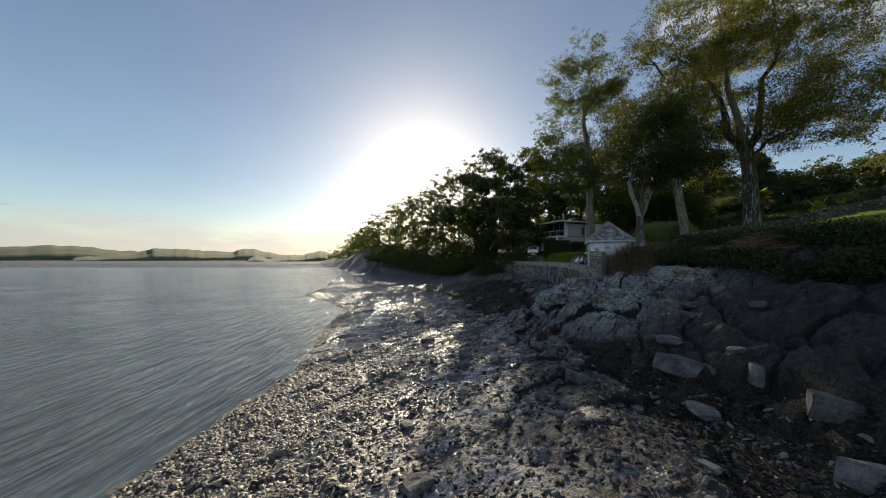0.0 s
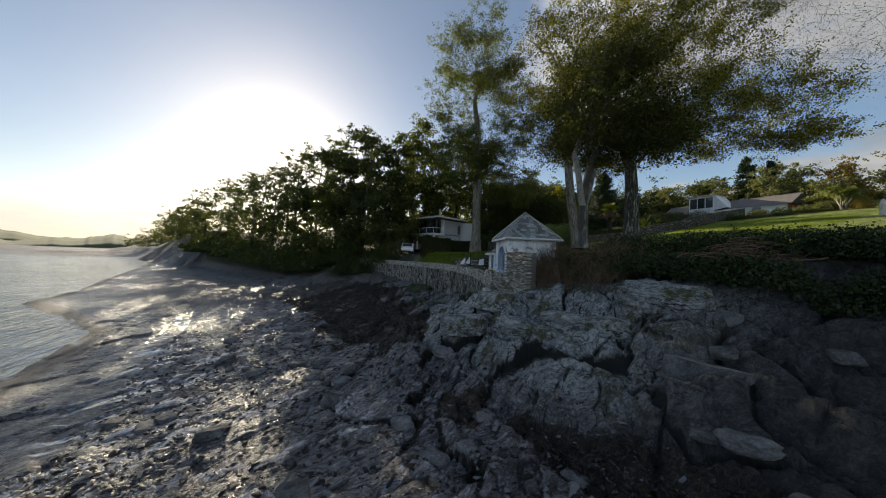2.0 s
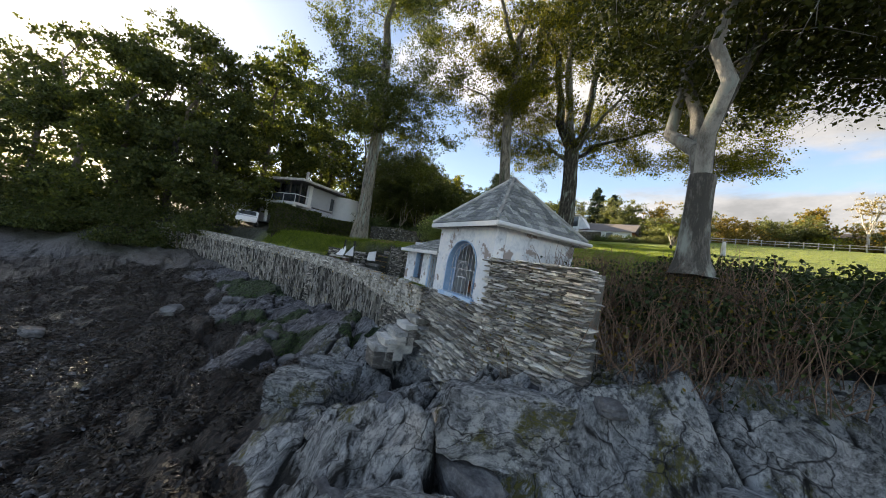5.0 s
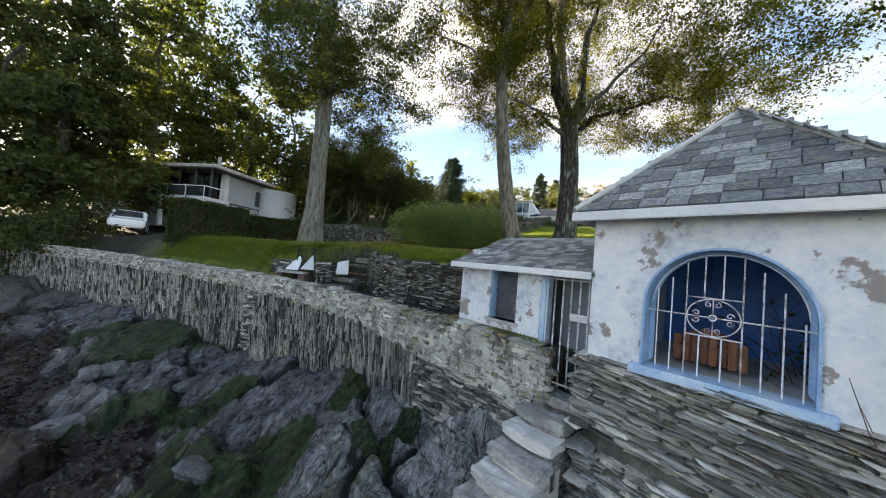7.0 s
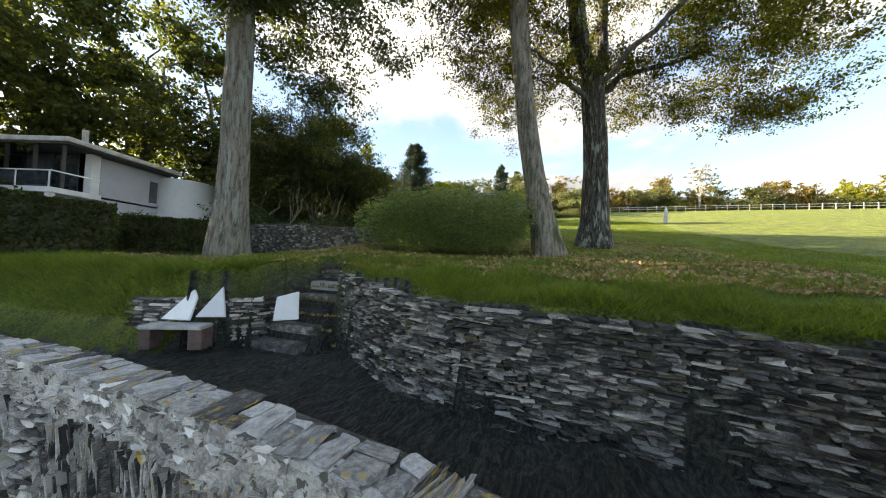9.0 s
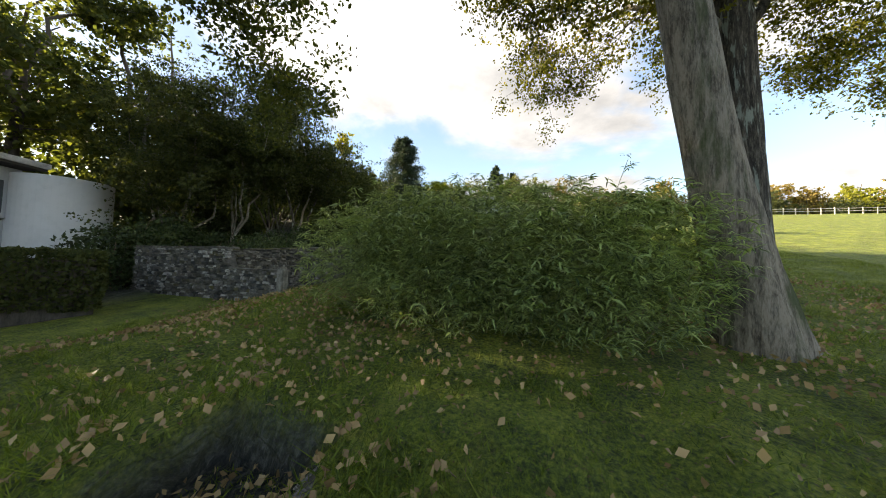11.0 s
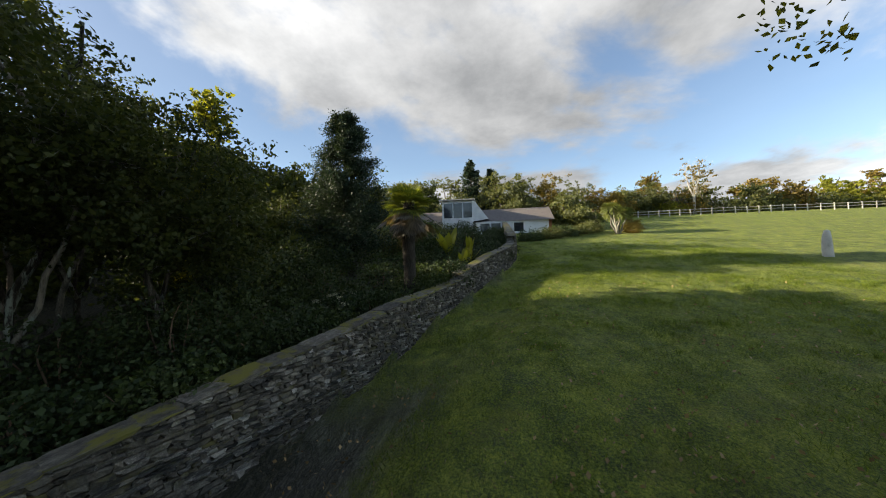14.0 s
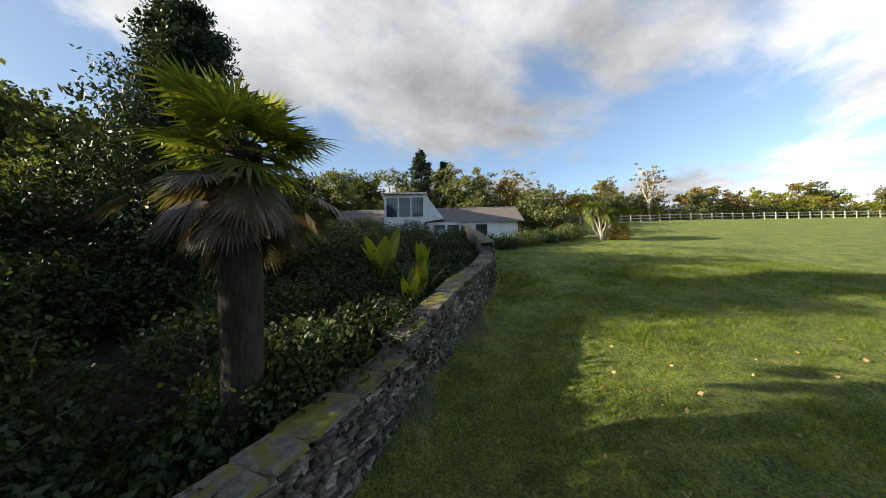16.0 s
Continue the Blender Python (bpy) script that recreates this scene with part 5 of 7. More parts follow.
# ---- trees ----
def gz(x, y):
    return float(ground_z(np.array([float(x)]), np.array([float(y)]))[0])


def crown_points(rng, blobs, n):
    """Points in the shells of several ellipsoids: centre, radii."""
    out = []
    vol = np.array([b[1][0] * b[1][1] * b[1][2] for b in blobs]) ** (2 / 3)
    for (c, r), k in zip(blobs, (vol / vol.sum() * n).astype(int)):
        d = rng.normal(size=(k, 3))
        d /= np.linalg.norm(d, axis=1)[:, None]
        q = rng.uniform(0.25, 1.0, k) ** 0.5
        out.append(np.array(c) + d * q[:, None] * np.array(r))
    return np.concatenate(out)


def limb(rng, a, b, sag=0.15, n=6):
    a, b = np.array(a, float), np.array(b, float)
    t = np.linspace(0, 1, n)[:, None]
    L = np.linalg.norm(b - a)
    mid = rng.normal(size=3) * L * 0.09
    p = a + (b - a) * t + np.sin(t * np.pi) * mid + np.sin(t * np.pi) * np.array([0, 0, L * sag])
    p[1:-1] += rng.normal(size=(n - 2, 3)) * L * 0.02
    return p


def trunk_tube(rng, path, radii, rings=26, sides=20):
    """A trunk with ribs and swellings in its bark."""
    t = np.linspace(0, 1, rings)
    u = np.linspace(0, 1, len(path))
    p = np.stack([np.interp(t, u, path[:, k]) for k in range(3)], -1)
    v, f = tube(p, np.interp(t, u, radii), sides)
    c = np.repeat(p, sides, axis=0)
    j, z = np.tile(np.arange(sides), rings), c[:, 2]
    o = rng.uniform(0, 40)
    w = 0.07 * vnoise(np.abs(j - sides / 2) * 0.8 + o, z * 0.5 + o) + 0.045 * vnoise(np.abs(j - sides / 2) * 1.7 + o, z * 1.6) + 0.03 * (-1.0) ** j
    w += 0.10 * np.exp(-z / 0.5) * np.sin(j / sides * 2 * np.pi * 5 + o)
    return v + (v - c) * w[:, None], f


def tree(name, x, y, height, r, blobs, leaves, leaf_size, leaf, bark, label, seed, fork=0.45, lean=(0, 0), twigs=60, clump=0.5, group="", base=None, per=14, forks=2, droop=0.3, subs=2, boughs=(), spray=0.6, keep=1.0, thin=1.0):
    """A trunk that forks into limbs and twigs, with leaves in clumps about the twigs' ends. Blobs: crown ellipsoids relative to the foot."""
    rng = np.random.default_rng(seed)
    z0 = gz(x, y) - 0.15 if base is None else base
    t = thing(name, pose(x, y, z0), label, "tree", group)
    chunks = []
    hf = height * fork
    knee = np.array([lean[0] * fork, lean[1] * fork, hf])
    tt = np.linspace(0, 1, 8)[:, None]
    tr = knee * tt + np.sin(tt * np.pi) * rng.normal(size=3) * hf * 0.012
    tr[:, 2] = np.linspace(0, hf, 8)
    flare = r * np.array([1.55, 1.12, 1.0, 0.95, 0.9, 0.87, 0.84, 0.82])
    chunks.append(trunk_tube(rng, tr, flare))
    # leaders
    tips = crown_points(rng, blobs, twigs)
    leads = []
    for k in range(forks):
        a = rng.uniform(0, 6.28) if k else rng.uniform(-0.4, 0.4)
        end = np.array([lean[0], lean[1], height * rng.uniform(0.82, 0.95)]) + np.array([math.cos(a + k * 2.4), math.sin(a + k * 2.4), 0]) * height * 0.1
        p = limb(rng, knee - np.array([0, 0, 0.1]), end, 0.02, 9)
        chunks.append(tube(p, np.linspace(r * (0.8 if forks == 1 else 0.62), 0.04, 9), 9))
        leads.append(p)
    nodes = [p for p in tr[4:]] + [p for q in leads for p in q[:8]]
    rads = [r * 0.5] * len(tr[4:]) + [w_ for q in leads for w_ in np.linspace(r * 0.5, 0.05, 9)[:8]]
    for h_, dx, dy, dz, r0 in boughs:
        k = h_ / hf
        a = np.array([lean[0] * fork * min(k, 1), lean[1] * fork * min(k, 1), h_])
        p = limb(rng, a, a + np.array([dx, dy, dz]), 0.10, 9)
        w_ = np.linspace(r0, 0.03, 9)
        chunks.append(tube(p, w_, 8))
        nodes += list(p[2:])
        rads += list(w_[2:])
    ends = []
    mid = np.array([lean[0] * 0.6, lean[1] * 0.6, 0])
    for q in sorted(tips, key=lambda p: float(np.linalg.norm((p - mid)[:2]) + 0.3 * abs(p[2] - hf))):
        N = np.array(nodes)
        d = np.linalg.norm(N - q, axis=1) + 1.2 * np.maximum(0, N[:, 2] - q[2] + 0.1) + 0.5 * np.maximum(0, np.linalg.norm((N - mid)[:, :2], axis=1) - np.linalg.norm((q - mid)[:2]))
        i = int(d.argmin())
        s = N[i]
        L = np.linalg.norm(q - s)
        p = limb(rng, s, q, 0.08, 6)
        r0 = min(rads[i] * 0.75, 0.016 + 0.016 * L)
        w_ = np.linspace(r0 * thin, 0.007 * thin, 6)
        chunks.append(tube(p, w_, 5))
        nodes += [p[2], p[3], p[4]]
        rads += [w_[2], w_[3], w_[4]]
        leafy = rng.random() < keep
        if leafy:
            ends += [p[-1], p[-1], p[-2], p[-3]] if L > 1.0 else [p[-1], p[-2]]
        for _ in range(subs):
            b = p[int(rng.integers(2, 6))]
            e = b + rng.normal(size=3) * clump * 1.1
            chunks.append(tube(np.stack([b, (b + e) / 2 + rng.normal(size=3) * 0.05, e]), [0.011 * thin, 0.008 * thin, 0.004 * thin], 4))
            if leafy:
                ends.append(e)
    v, f = join(chunks)
    piece("trunk", v, f, bark, t, smooth=True)
    if leaves:
        ends = np.array(ends)
        n_cl = max(1, leaves // per)
        cl = ends[rng.integers(len(ends), size=n_cl)] + rng.normal(size=(n_cl, 3)) * clump * np.array([0.9, 0.9, 0.5])
        pts = np.repeat(cl, per, axis=0) + rng.normal(size=(n_cl * per, 3)) * clump * np.array([0.32, 0.32, 0.32 * spray])
        v, f = leaf_quads(rng, pts, leaf_size, 0.62, droop)
        piece("crown", v, f, leaf, t)
    return t


def conifer(name, x, y, height, radius, leaf, label, seed, leaves=9000, size=0.22, base=None):
    rng = np.random.default_rng(seed)
    z0 = gz(x, y) - 0.15 if base is None else base
    t = thing(name, pose(x, y, z0), label, "tree")
    chunks = [tube([(0, 0, 0), (0, 0, height * 0.5), (0, 0, height * 0.98)], [0.22, 0.15, 0.02], 8)]
    h = rng.uniform(0.06, 1.0, 220) ** 0.9
    pts = []
    for q in h:
        a = rng.uniform(0, 6.28)
        R = radius * (1 - q) ** 0.62 * rng.uniform(0.45, 1.2) + 0.12
        tip = np.array([math.cos(a) * R, math.sin(a) * R, height * q + R * 0.12])
        s = np.array([0, 0, height * q])
        chunks.append(tube(np.stack([s, (s + tip) / 2, tip]), [0.03, 0.02, 0.006], 4))
        k = int(leaves / 220)
        u = rng.uniform(0.25, 1.05, k)[:, None] ** 0.7
        pts.append(s + (tip - s) * u + rng.normal(size=(k, 3)) * 0.22 * (0.5 + R * 0.25))
    v, f = join(chunks)
    piece("trunk", v, f, DARKBARK, t, smooth=True)
    v, f = leaf_quads(rng, np.concatenate(pts), size, 0.4, 0.2)
    piece("crown", v, f, leaf, t)
    return t


def shrub(name, x, y, blobs, leaves, size, leaf, label, seed, category="shrub", aspect=0.6, base=None, stems=14, up=None, group=""):
    rng = np.random.default_rng(seed)
    z0 = gz(x, y) - 0.05 if base is None else base
    t = thing(name, pose(x, y, z0), label, category, group)
    ends = crown_points(rng, blobs, stems)
    chunks = [tube(limb(rng, (e[0] * 0.35, e[1] * 0.35, 0), e, 0.05, 5), np.linspace(0.03, 0.006, 5), 5) for e in ends]
    v, f = join(chunks)
    tagged(piece("stem_tangle", v, f, TWIGS, t, smooth=True), kind="stuff")
    per = 9
    cl = crown_points(rng, blobs, leaves // per)
    cl[:, 2] = np.abs(cl[:, 2])
    pts = np.repeat(cl, per, axis=0) + rng.normal(size=(len(cl) * per, 3)) * size * 1.1
    pts[:, 2] = np.abs(pts[:, 2])
    v, f = leaf_quads(rng, pts, size, aspect, 0.2, up)
    piece("leaves", v, f, leaf, t)
    return t


# the three tall trees behind the terrace
tree("oak_tree", 18.7, 39.6, 27.0, 0.43, [((0, 0, 15.5), (6.5, 6.5, 6.5)), ((-1.8, -1.5, 9.4), (4.4, 4.4, 2.4)), ((2.5, -1.5, 8.8), (3.8, 3.8, 2.0)), ((7.8, 1.8, 7.3), (2.6, 2.4, 1.1)), ((0, 0, 22.5), (5.0, 5.0, 4.5))],
     115000, 0.135, OAK_B, BARK, "tall oak with pale lichened trunk and thin green leaves", 101, fork=0.5, lean=(-0.2, 0.3), twigs=230, forks=1, clump=0.55, keep=0.85, per=20,
     boughs=((8.6, 2.6, -3.0, 0.6, 0.11), (9.0, -2.2, 3.4, 1.4, 0.10), (10.2, 3.4, 2.6, 2.0, 0.11), (10.6, -2.8, -2.6, 2.2, 0.10)))
tree("oak_tree", 23.1, 29.55, 26.0, 0.38, [((0, 1.2, 18), (6.2, 6.2, 6)), ((-0.5, 3.6, 12.0), (3.8, 3.8, 2.6)), ((1.5, 0, 24), (3.5, 3.5, 2.5))],
     78000, 0.125, OAK, IVYBARK, "leaning oak with dark trunk and ivy, beside the bamboo", 102, fork=0.40, lean=(-0.9, 3.4), twigs=150, forks=3, clump=0.55, keep=0.85, per=20,
     boughs=((9.4, -1.6, 3.6, 2.4, 0.13), (10.0, 2.6, -2.4, 3.0, 0.13)))
tree("oak_tree", 27.2, 27.7, 23.5, 0.58, [((0, -1.5, 14), (8.5, 9.5, 5.5)), ((-1.5, -7.0, 9.6), (4.4, 4.4, 2.2)), ((-3, 3, 9.0), (4.5, 4.5, 2.0)), ((3.5, -4, 9.4), (4, 5, 2.0)), ((4.5, -8.8, 9.6), (3.6, 3.6, 2.6)), ((2.4, 4.4, 8.7), (3.0, 2.4, 1.1)), ((1, -1, 19.5), (6.5, 7.0, 4))],
     190000, 0.12, OAK, BARK, "broad oak with forked trunk and golden-green autumn leaves on the lawn", 103, fork=0.34, lean=(0, 0.6), twigs=320, forks=3, clump=0.55, keep=0.85, per=20,
     boughs=((7.2, 3.0, -6.5, 2.6, 0.17), (7.6, -3.6, -4.0, 2.4, 0.15), (7.0, -3.0, 3.6, 2.2, 0.14), (7.8, 3.4, 3.4, 2.6, 0.14)))
# the pale tree on the bank east of the hut
tree("sycamore_tree", 12.4, 19.7, 9.5, 0.24, [((0.5, 0.0, 6.0), (3.2, 2.8, 2.2)), ((1.4, -1.6, 4.9), (2.2, 1.8, 1.2)), ((0.5, 0, 7.8), (2.4, 2.4, 1.4))],
     52000, 0.105, BANKLEAF, GREYBARK, "pale-barked spreading tree with thick yellow-green crown on the bank", 104, fork=0.2, twigs=150, forks=4, clump=0.5, base=8.9, keep=0.75)
tree("ash_tree", 22.3, 12.5, 19.0, 0.42, [((0, 0.5, 12.5), (6.5, 6.5, 5.0)), ((-1, 3.8, 8.5), (2.5, 2.5, 2.2))],
     6000, 0.06, OAK_B, IVYBARK, "half-bare tree with fine hanging twigs on the lawn", 105, fork=0.4, twigs=200, forks=3, clump=0.7, subs=5, per=4, thin=0.45)

# ---- woods along the shore ----
def wood():
    rng = np.random.default_rng(7)
    spots = [(17.5, 58, 23, 1.0), (13.0, 58, 18.5, 1.0), (10.5, 63, 20, 1.1), (7.0, 68, 19, 1.1), (22, 64, 24, 1.2), (27, 61, 21, 1.1), (32, 60, 19, 1.1), (12, 74, 24, 1.3),
             (4, 78, 21, 1.2), (9, 88, 26, 1.4), (0, 90, 20, 1.3), (-5, 100, 20, 1.4), (4, 106, 27, 1.6), (-11, 114, 18, 1.5), (-3, 126, 25, 1.7), (-20, 132, 17, 1.6),
             (-13, 147, 23, 1.9), (-32, 158, 16, 1.9), (-26, 180, 20, 2.1), (-45, 194, 16, 2.1), (-60, 236, 14, 2.5), (-80, 290, 14, 3.0), (-105, 350, 14, 3.4), (-140, 430, 14, 4.0),
             (21, 76, 24, 1.4), (30, 70, 19, 1.3), (34.5, 59, 12, 1.0), (40, 62, 5.0, 1.0), (43, 66, 6.0, 1.1), (46.5, 70, 7.0, 1.2), (49.5, 54.5, 7.0, 0.9), (53, 60, 8.5, 1.1), (59, 63, 9, 1.2), (66, 60, 8, 1.1), (52, 72, 13, 1.4), (62, 74, 12, 1.4), (72, 60, 8, 1.2), (80, 57, 8, 1.3), (88, 52, 8, 1.3)]
    for k, (x, y, h, s) in enumerate(spots):
        h += float(forest_drop(np.float64(x), np.float64(y)))
        b = [((0, 0, h * 0.62), (3.6 * s, 3.6 * s, h * 0.3)), ((rng.normal() * 1.5, rng.normal() * 1.5, h * 0.35), (3.8 * s, 3.8 * s, h * 0.24)), ((rng.normal(), rng.normal(), h * 0.86), (2 * s, 2 * s, h * 0.12)), ((-1.0, -1.5, h * 0.16), (3.6 * s, 3.6 * s, h * 0.12))]
        tree("woodland_tree", x, y, h, 0.3, b, int((12000 if 15 < x < 34 else 15000) if y < 80 else 5000), (0.34 if y < 80 else 0.38) * s ** 0.7, OAK_B if 15 < x < 34 or not (k % 3 or x > 40) else WOODLEAF, DARKBARK,
             "dense dark green woodland tree on the shore", 200 + k, fork=0.4, twigs=40, clump=0.75 * s, group="shore woodland", per=16)


wood()


def shore_bushes():
    rng = np.random.default_rng(8)
    for k in range(2, 26):
        y = 47 + k * (2.6 + k * 0.06)
        x = float(coast(y)) + (rng.uniform(0.8, 2.0) if y < 55 else rng.uniform(-2.2, 0.2))
        s = 1 + max(0, y - 60) * 0.02
        shrub("shore_bush", x, y, [((0, 0, 1.0), (2.2 * s, 2.4 * s, 1.9)), ((1, 1, 2.6), (1.8 * s, 1.8 * s, 1.6)), ((-1.5 * s, 0, 0.3), (1.5 * s, 2.0 * s, 1.0))], 4200, 0.22 * s, WOODLEAF, "dark overhanging bush on the shore wall", 300 + k, group="shore woodland")


shore_bushes()


GUN = (30.6, 38.2)


def thicket():
    """Dark garden trees behind the boundary wall."""
    rng = np.random.default_rng(9)
    for k, (x, y, h) in enumerate([(28.5, 51, 9.5), (31.0, 49.5, 11.5), (33.5, 47.5, 10.5), (31, 54, 12), (35.5, 51.5, 11.5), (38.0, 53, 10), (36, 46.5, 7.5), (46.5, 50.5, 5.0)]):
        tree("garden_tree", x, y, h, 0.11, [((0, 0, h * 0.68), (2.7, 2.7, h * 0.30)), ((0.5, -0.6, h * 0.48), (2.4, 2.4, h * 0.16))], 20000, 0.14, WOODLEAF, BARK,
             "dark evergreen garden tree with thin pale stems", 400 + k, fork=0.12, twigs=70, forks=4, clump=0.5, group="garden thicket")
    tree("poplar_tree", 38.7, 48, 10.5, 0.12, [((0, 0, 5.5), (0.9, 0.9, 4.6))], 6000, 0.2, YELLOW, BARK, "slender bright green poplar above the thicket", 420, fork=0.5, base=11.3, twigs=30, forks=1, clump=0.3)
    conifer("conifer_tree", 47.0, 46.2, 10.4, 3.4, CONIFER, "dark conical cypress tree in the garden", 421, 66000, 0.16)
    for k in range(64):
        x = 27.5 + (k % 32) * 1.15 + rng.normal() * 0.3
        row = k // 32
        y = float(boundary_y(x)) + (rng.uniform(1.0, 2.2) if row == 0 else rng.uniform(3.4, 6.5))
        h = rng.uniform(0.45, 0.8) if row == 0 else rng.uniform(0.7, 1.3)
        if row == 1 and 40.5 < x < 44.5 and k % 2:
            continue
        if abs(x - 41.0) < 1.0 and row == 0:
            h *= 0.6
        shrub("garden_shrub", x, y, [((0, 0, h * 0.6), (1.2 + 0.4 * row, 1.2 + 0.4 * row, h))], 3400 if row == 0 else 2200, 0.12, (IVY, SHRUB, IVY, GARDENLEAF)[k % 4] if row == 0 else (SHRUB, GARDENLEAF)[k % 2], "low dark garden shrub behind the wall", 430 + k, group="garden shrubs")
    for k in range(13):
        x, y = 39.0 + (k % 7) * 1.25 + rng.normal() * 0.3, 46.5 + (k // 7) * 3.6 + rng.normal() * 0.5
        shrub("garden_shrub", x, y, [((0, 0, 1.0), (1.5, 1.7, 1.3 + 0.4 * (k // 7)))], 4200, 0.15, (GARDENLEAF, SHRUB)[k % 2], "large dark rounded shrub in the wild garden", 480 + k, group="garden shrubs")
    for k in range(14):
        x, y = 50 + k * 1.2, float(boundary_y(50 + k * 1.2)) + rng.uniform(5, 14)
        shrub("garden_shrub", x, y, [((0, 0, 0.9), (1.8, 1.8, 1.1))], 3600, 0.18, (SHRUB, FARGREEN)[k % 2], "rounded shrub in the garden of the white house", 500 + k, group="garden shrubs")
    for k in range(9):
        x, y = 25.5 + k * 1.3, 49.0 + k * 0.75 + rng.normal() * 0.4
        shrub("garden_shrub", x, y, [((0, 0, 1.0), (1.5, 1.5, 1.5))], 3600, 0.16, (GARDENLEAF, SHRUB)[k % 2], "large dark rounded shrub in the wild garden", 520 + k, group="garden shrubs")
    # a big-leaved plant in the sunken strip
    g = thing("gunnera_plant", pose(GUN[0], GUN[1], gz(*GUN)), "clump of large dark lobed leaves by the boundary wall", "plant")
    for k in range(24):
        a, d = k * 2.4, 0.15 + 1.25 * (k / 24) ** 0.6
        c = np.array([math.cos(a) * d, math.sin(a) * d * 0.9, 0.7 - 0.38 * d + rng.uniform(-0.12, 0.12)])
        R = rng.uniform(0.2, 0.38)
        tilt = Euler((rng.normal() * 0.25, 0.35 + rng.normal() * 0.2, a)).to_matrix()
        ring = []
        for j in range(20):
            th = j / 20 * 6.283
            rr = R * (0.8 + 0.2 * abs(math.sin(th * 2.5 + 0.4))) * (0.55 + 0.45 * min(1.0, abs(th - 3.14) + 0.2) if abs(th - 3.14) < 0.5 else 1.0)
            ring.append(np.array(tilt @ Vector((rr * math.cos(th), rr * math.sin(th), 0.25 * rr * rr / R + rng.normal() * 0.012))) + c)
        piece("leaf", [c - np.array([0, 0, 0.02]), *ring], [(0, 1 + j, 1 + (j + 1) % 20) for j in range(20)], IVY, g)
        vv, ff = tube([(0, 0, 0), c * np.array([0.6, 0.6, 0.7]), c], [0.018, 0.014, 0.01], 5)
        piece("stalk", vv, ff, TWIGS, g)
    top = 13.75 - gz(42.2, 40.0)
    shrub("garden_shrub", 42.2, 40.0, [((0, 0, top * 0.5), (1.25, 0.95, top * 0.5)), ((-0.5, 0.2, top * 0.3), (1.3, 1.1, top * 0.35))], 9000, 0.1, SHRUB, "tall bushy green shrub behind the step of the wall", 541, group="garden shrubs")
    # hydrangea heads
    h = thing("hydrangea", pose(39.0, 42.2, gz(39, 42.2)), "hydrangea bush with faded white flower heads", "shrub")
    pts = crown_points(rng, [((0.3, 0, 0.35), (2.0, 1.15, 0.55))], 2600)
    v, f = leaf_quads(rng, pts, 0.12, 0.7, 0)
    tagged(piece("leaves", v, f, IVY, h), kind="stuff")
    for k in range(12):
        a, r = rng.uniform(0, 6.283), math.sqrt(rng.random()) * 0.85
        c = np.array([0.3 + 2.0 * r * math.cos(a), 1.15 * r * math.sin(a), 0.37 + 0.55 * math.sqrt(1 - r * r)])
        pts = c + rng.normal(size=(40, 3)) * np.array([0.06, 0.06, 0.035])
        v, f = leaf_quads(rng, pts, 0.05, 0.9, 0)
        tagged(piece("flower_head", v, f, leaf_mat("white_petals", (0.22, 0.22, 0.16), (0.5, 0.5, 0.4), 0.2), h), kind="stuff")
    # banana plants catch the sun
    for bx, by, n, s in ((47.6, 39.6, 7, 1.5), (45.6, 38.5, 6, 0.9), (46.6, 38.2, 6, 0.8), (49.0, 38.4, 6, 1.0)):
        t = thing("banana_plant", pose(bx, by, gz(bx, by)), "banana plant with long upright yellow-green leaves", "plant")
        for i in range(n):
            a = i * 2.4 + rng.uniform(0, 0.6)
            L = s * rng.uniform(1.0, 1.6)
            el = rng.uniform(0.95, 1.45)
            pts = [np.array([math.cos(a) * math.cos(el) * L * u, math.sin(a) * math.cos(el) * L * u, math.sin(el) * L * u + 0.5 * s - 0.25 * L * u * u * (1.5 - el)]) for u in np.linspace(0, 1, 8)]
            sd = np.array([-math.sin(a), math.cos(a), 0])
            wd = 0.16 * s * np.sin(np.linspace(0.1, 1.0, 8) * np.pi) ** 0.6
            v = [p + sd * w_ * q_ + np.array([0, 0, abs(q_) * -0.04]) for p, w_ in zip(pts, wd) for q_ in (-1, 0, 1)]
            f = [(3 * k + j, 3 * k + j + 1, 3 * k + j + 4, 3 * k + j + 3) for k in range(7) for j in range(2)]
            piece("leaf", v, f, YELLOW, t)
        vv, ff = tube([(0, 0, 0), (0, 0, 0.7 * s)], [0.06 * s, 0.04 * s], 7)
        piece("stem", vv, ff, BAMBOO, t)


thicket()


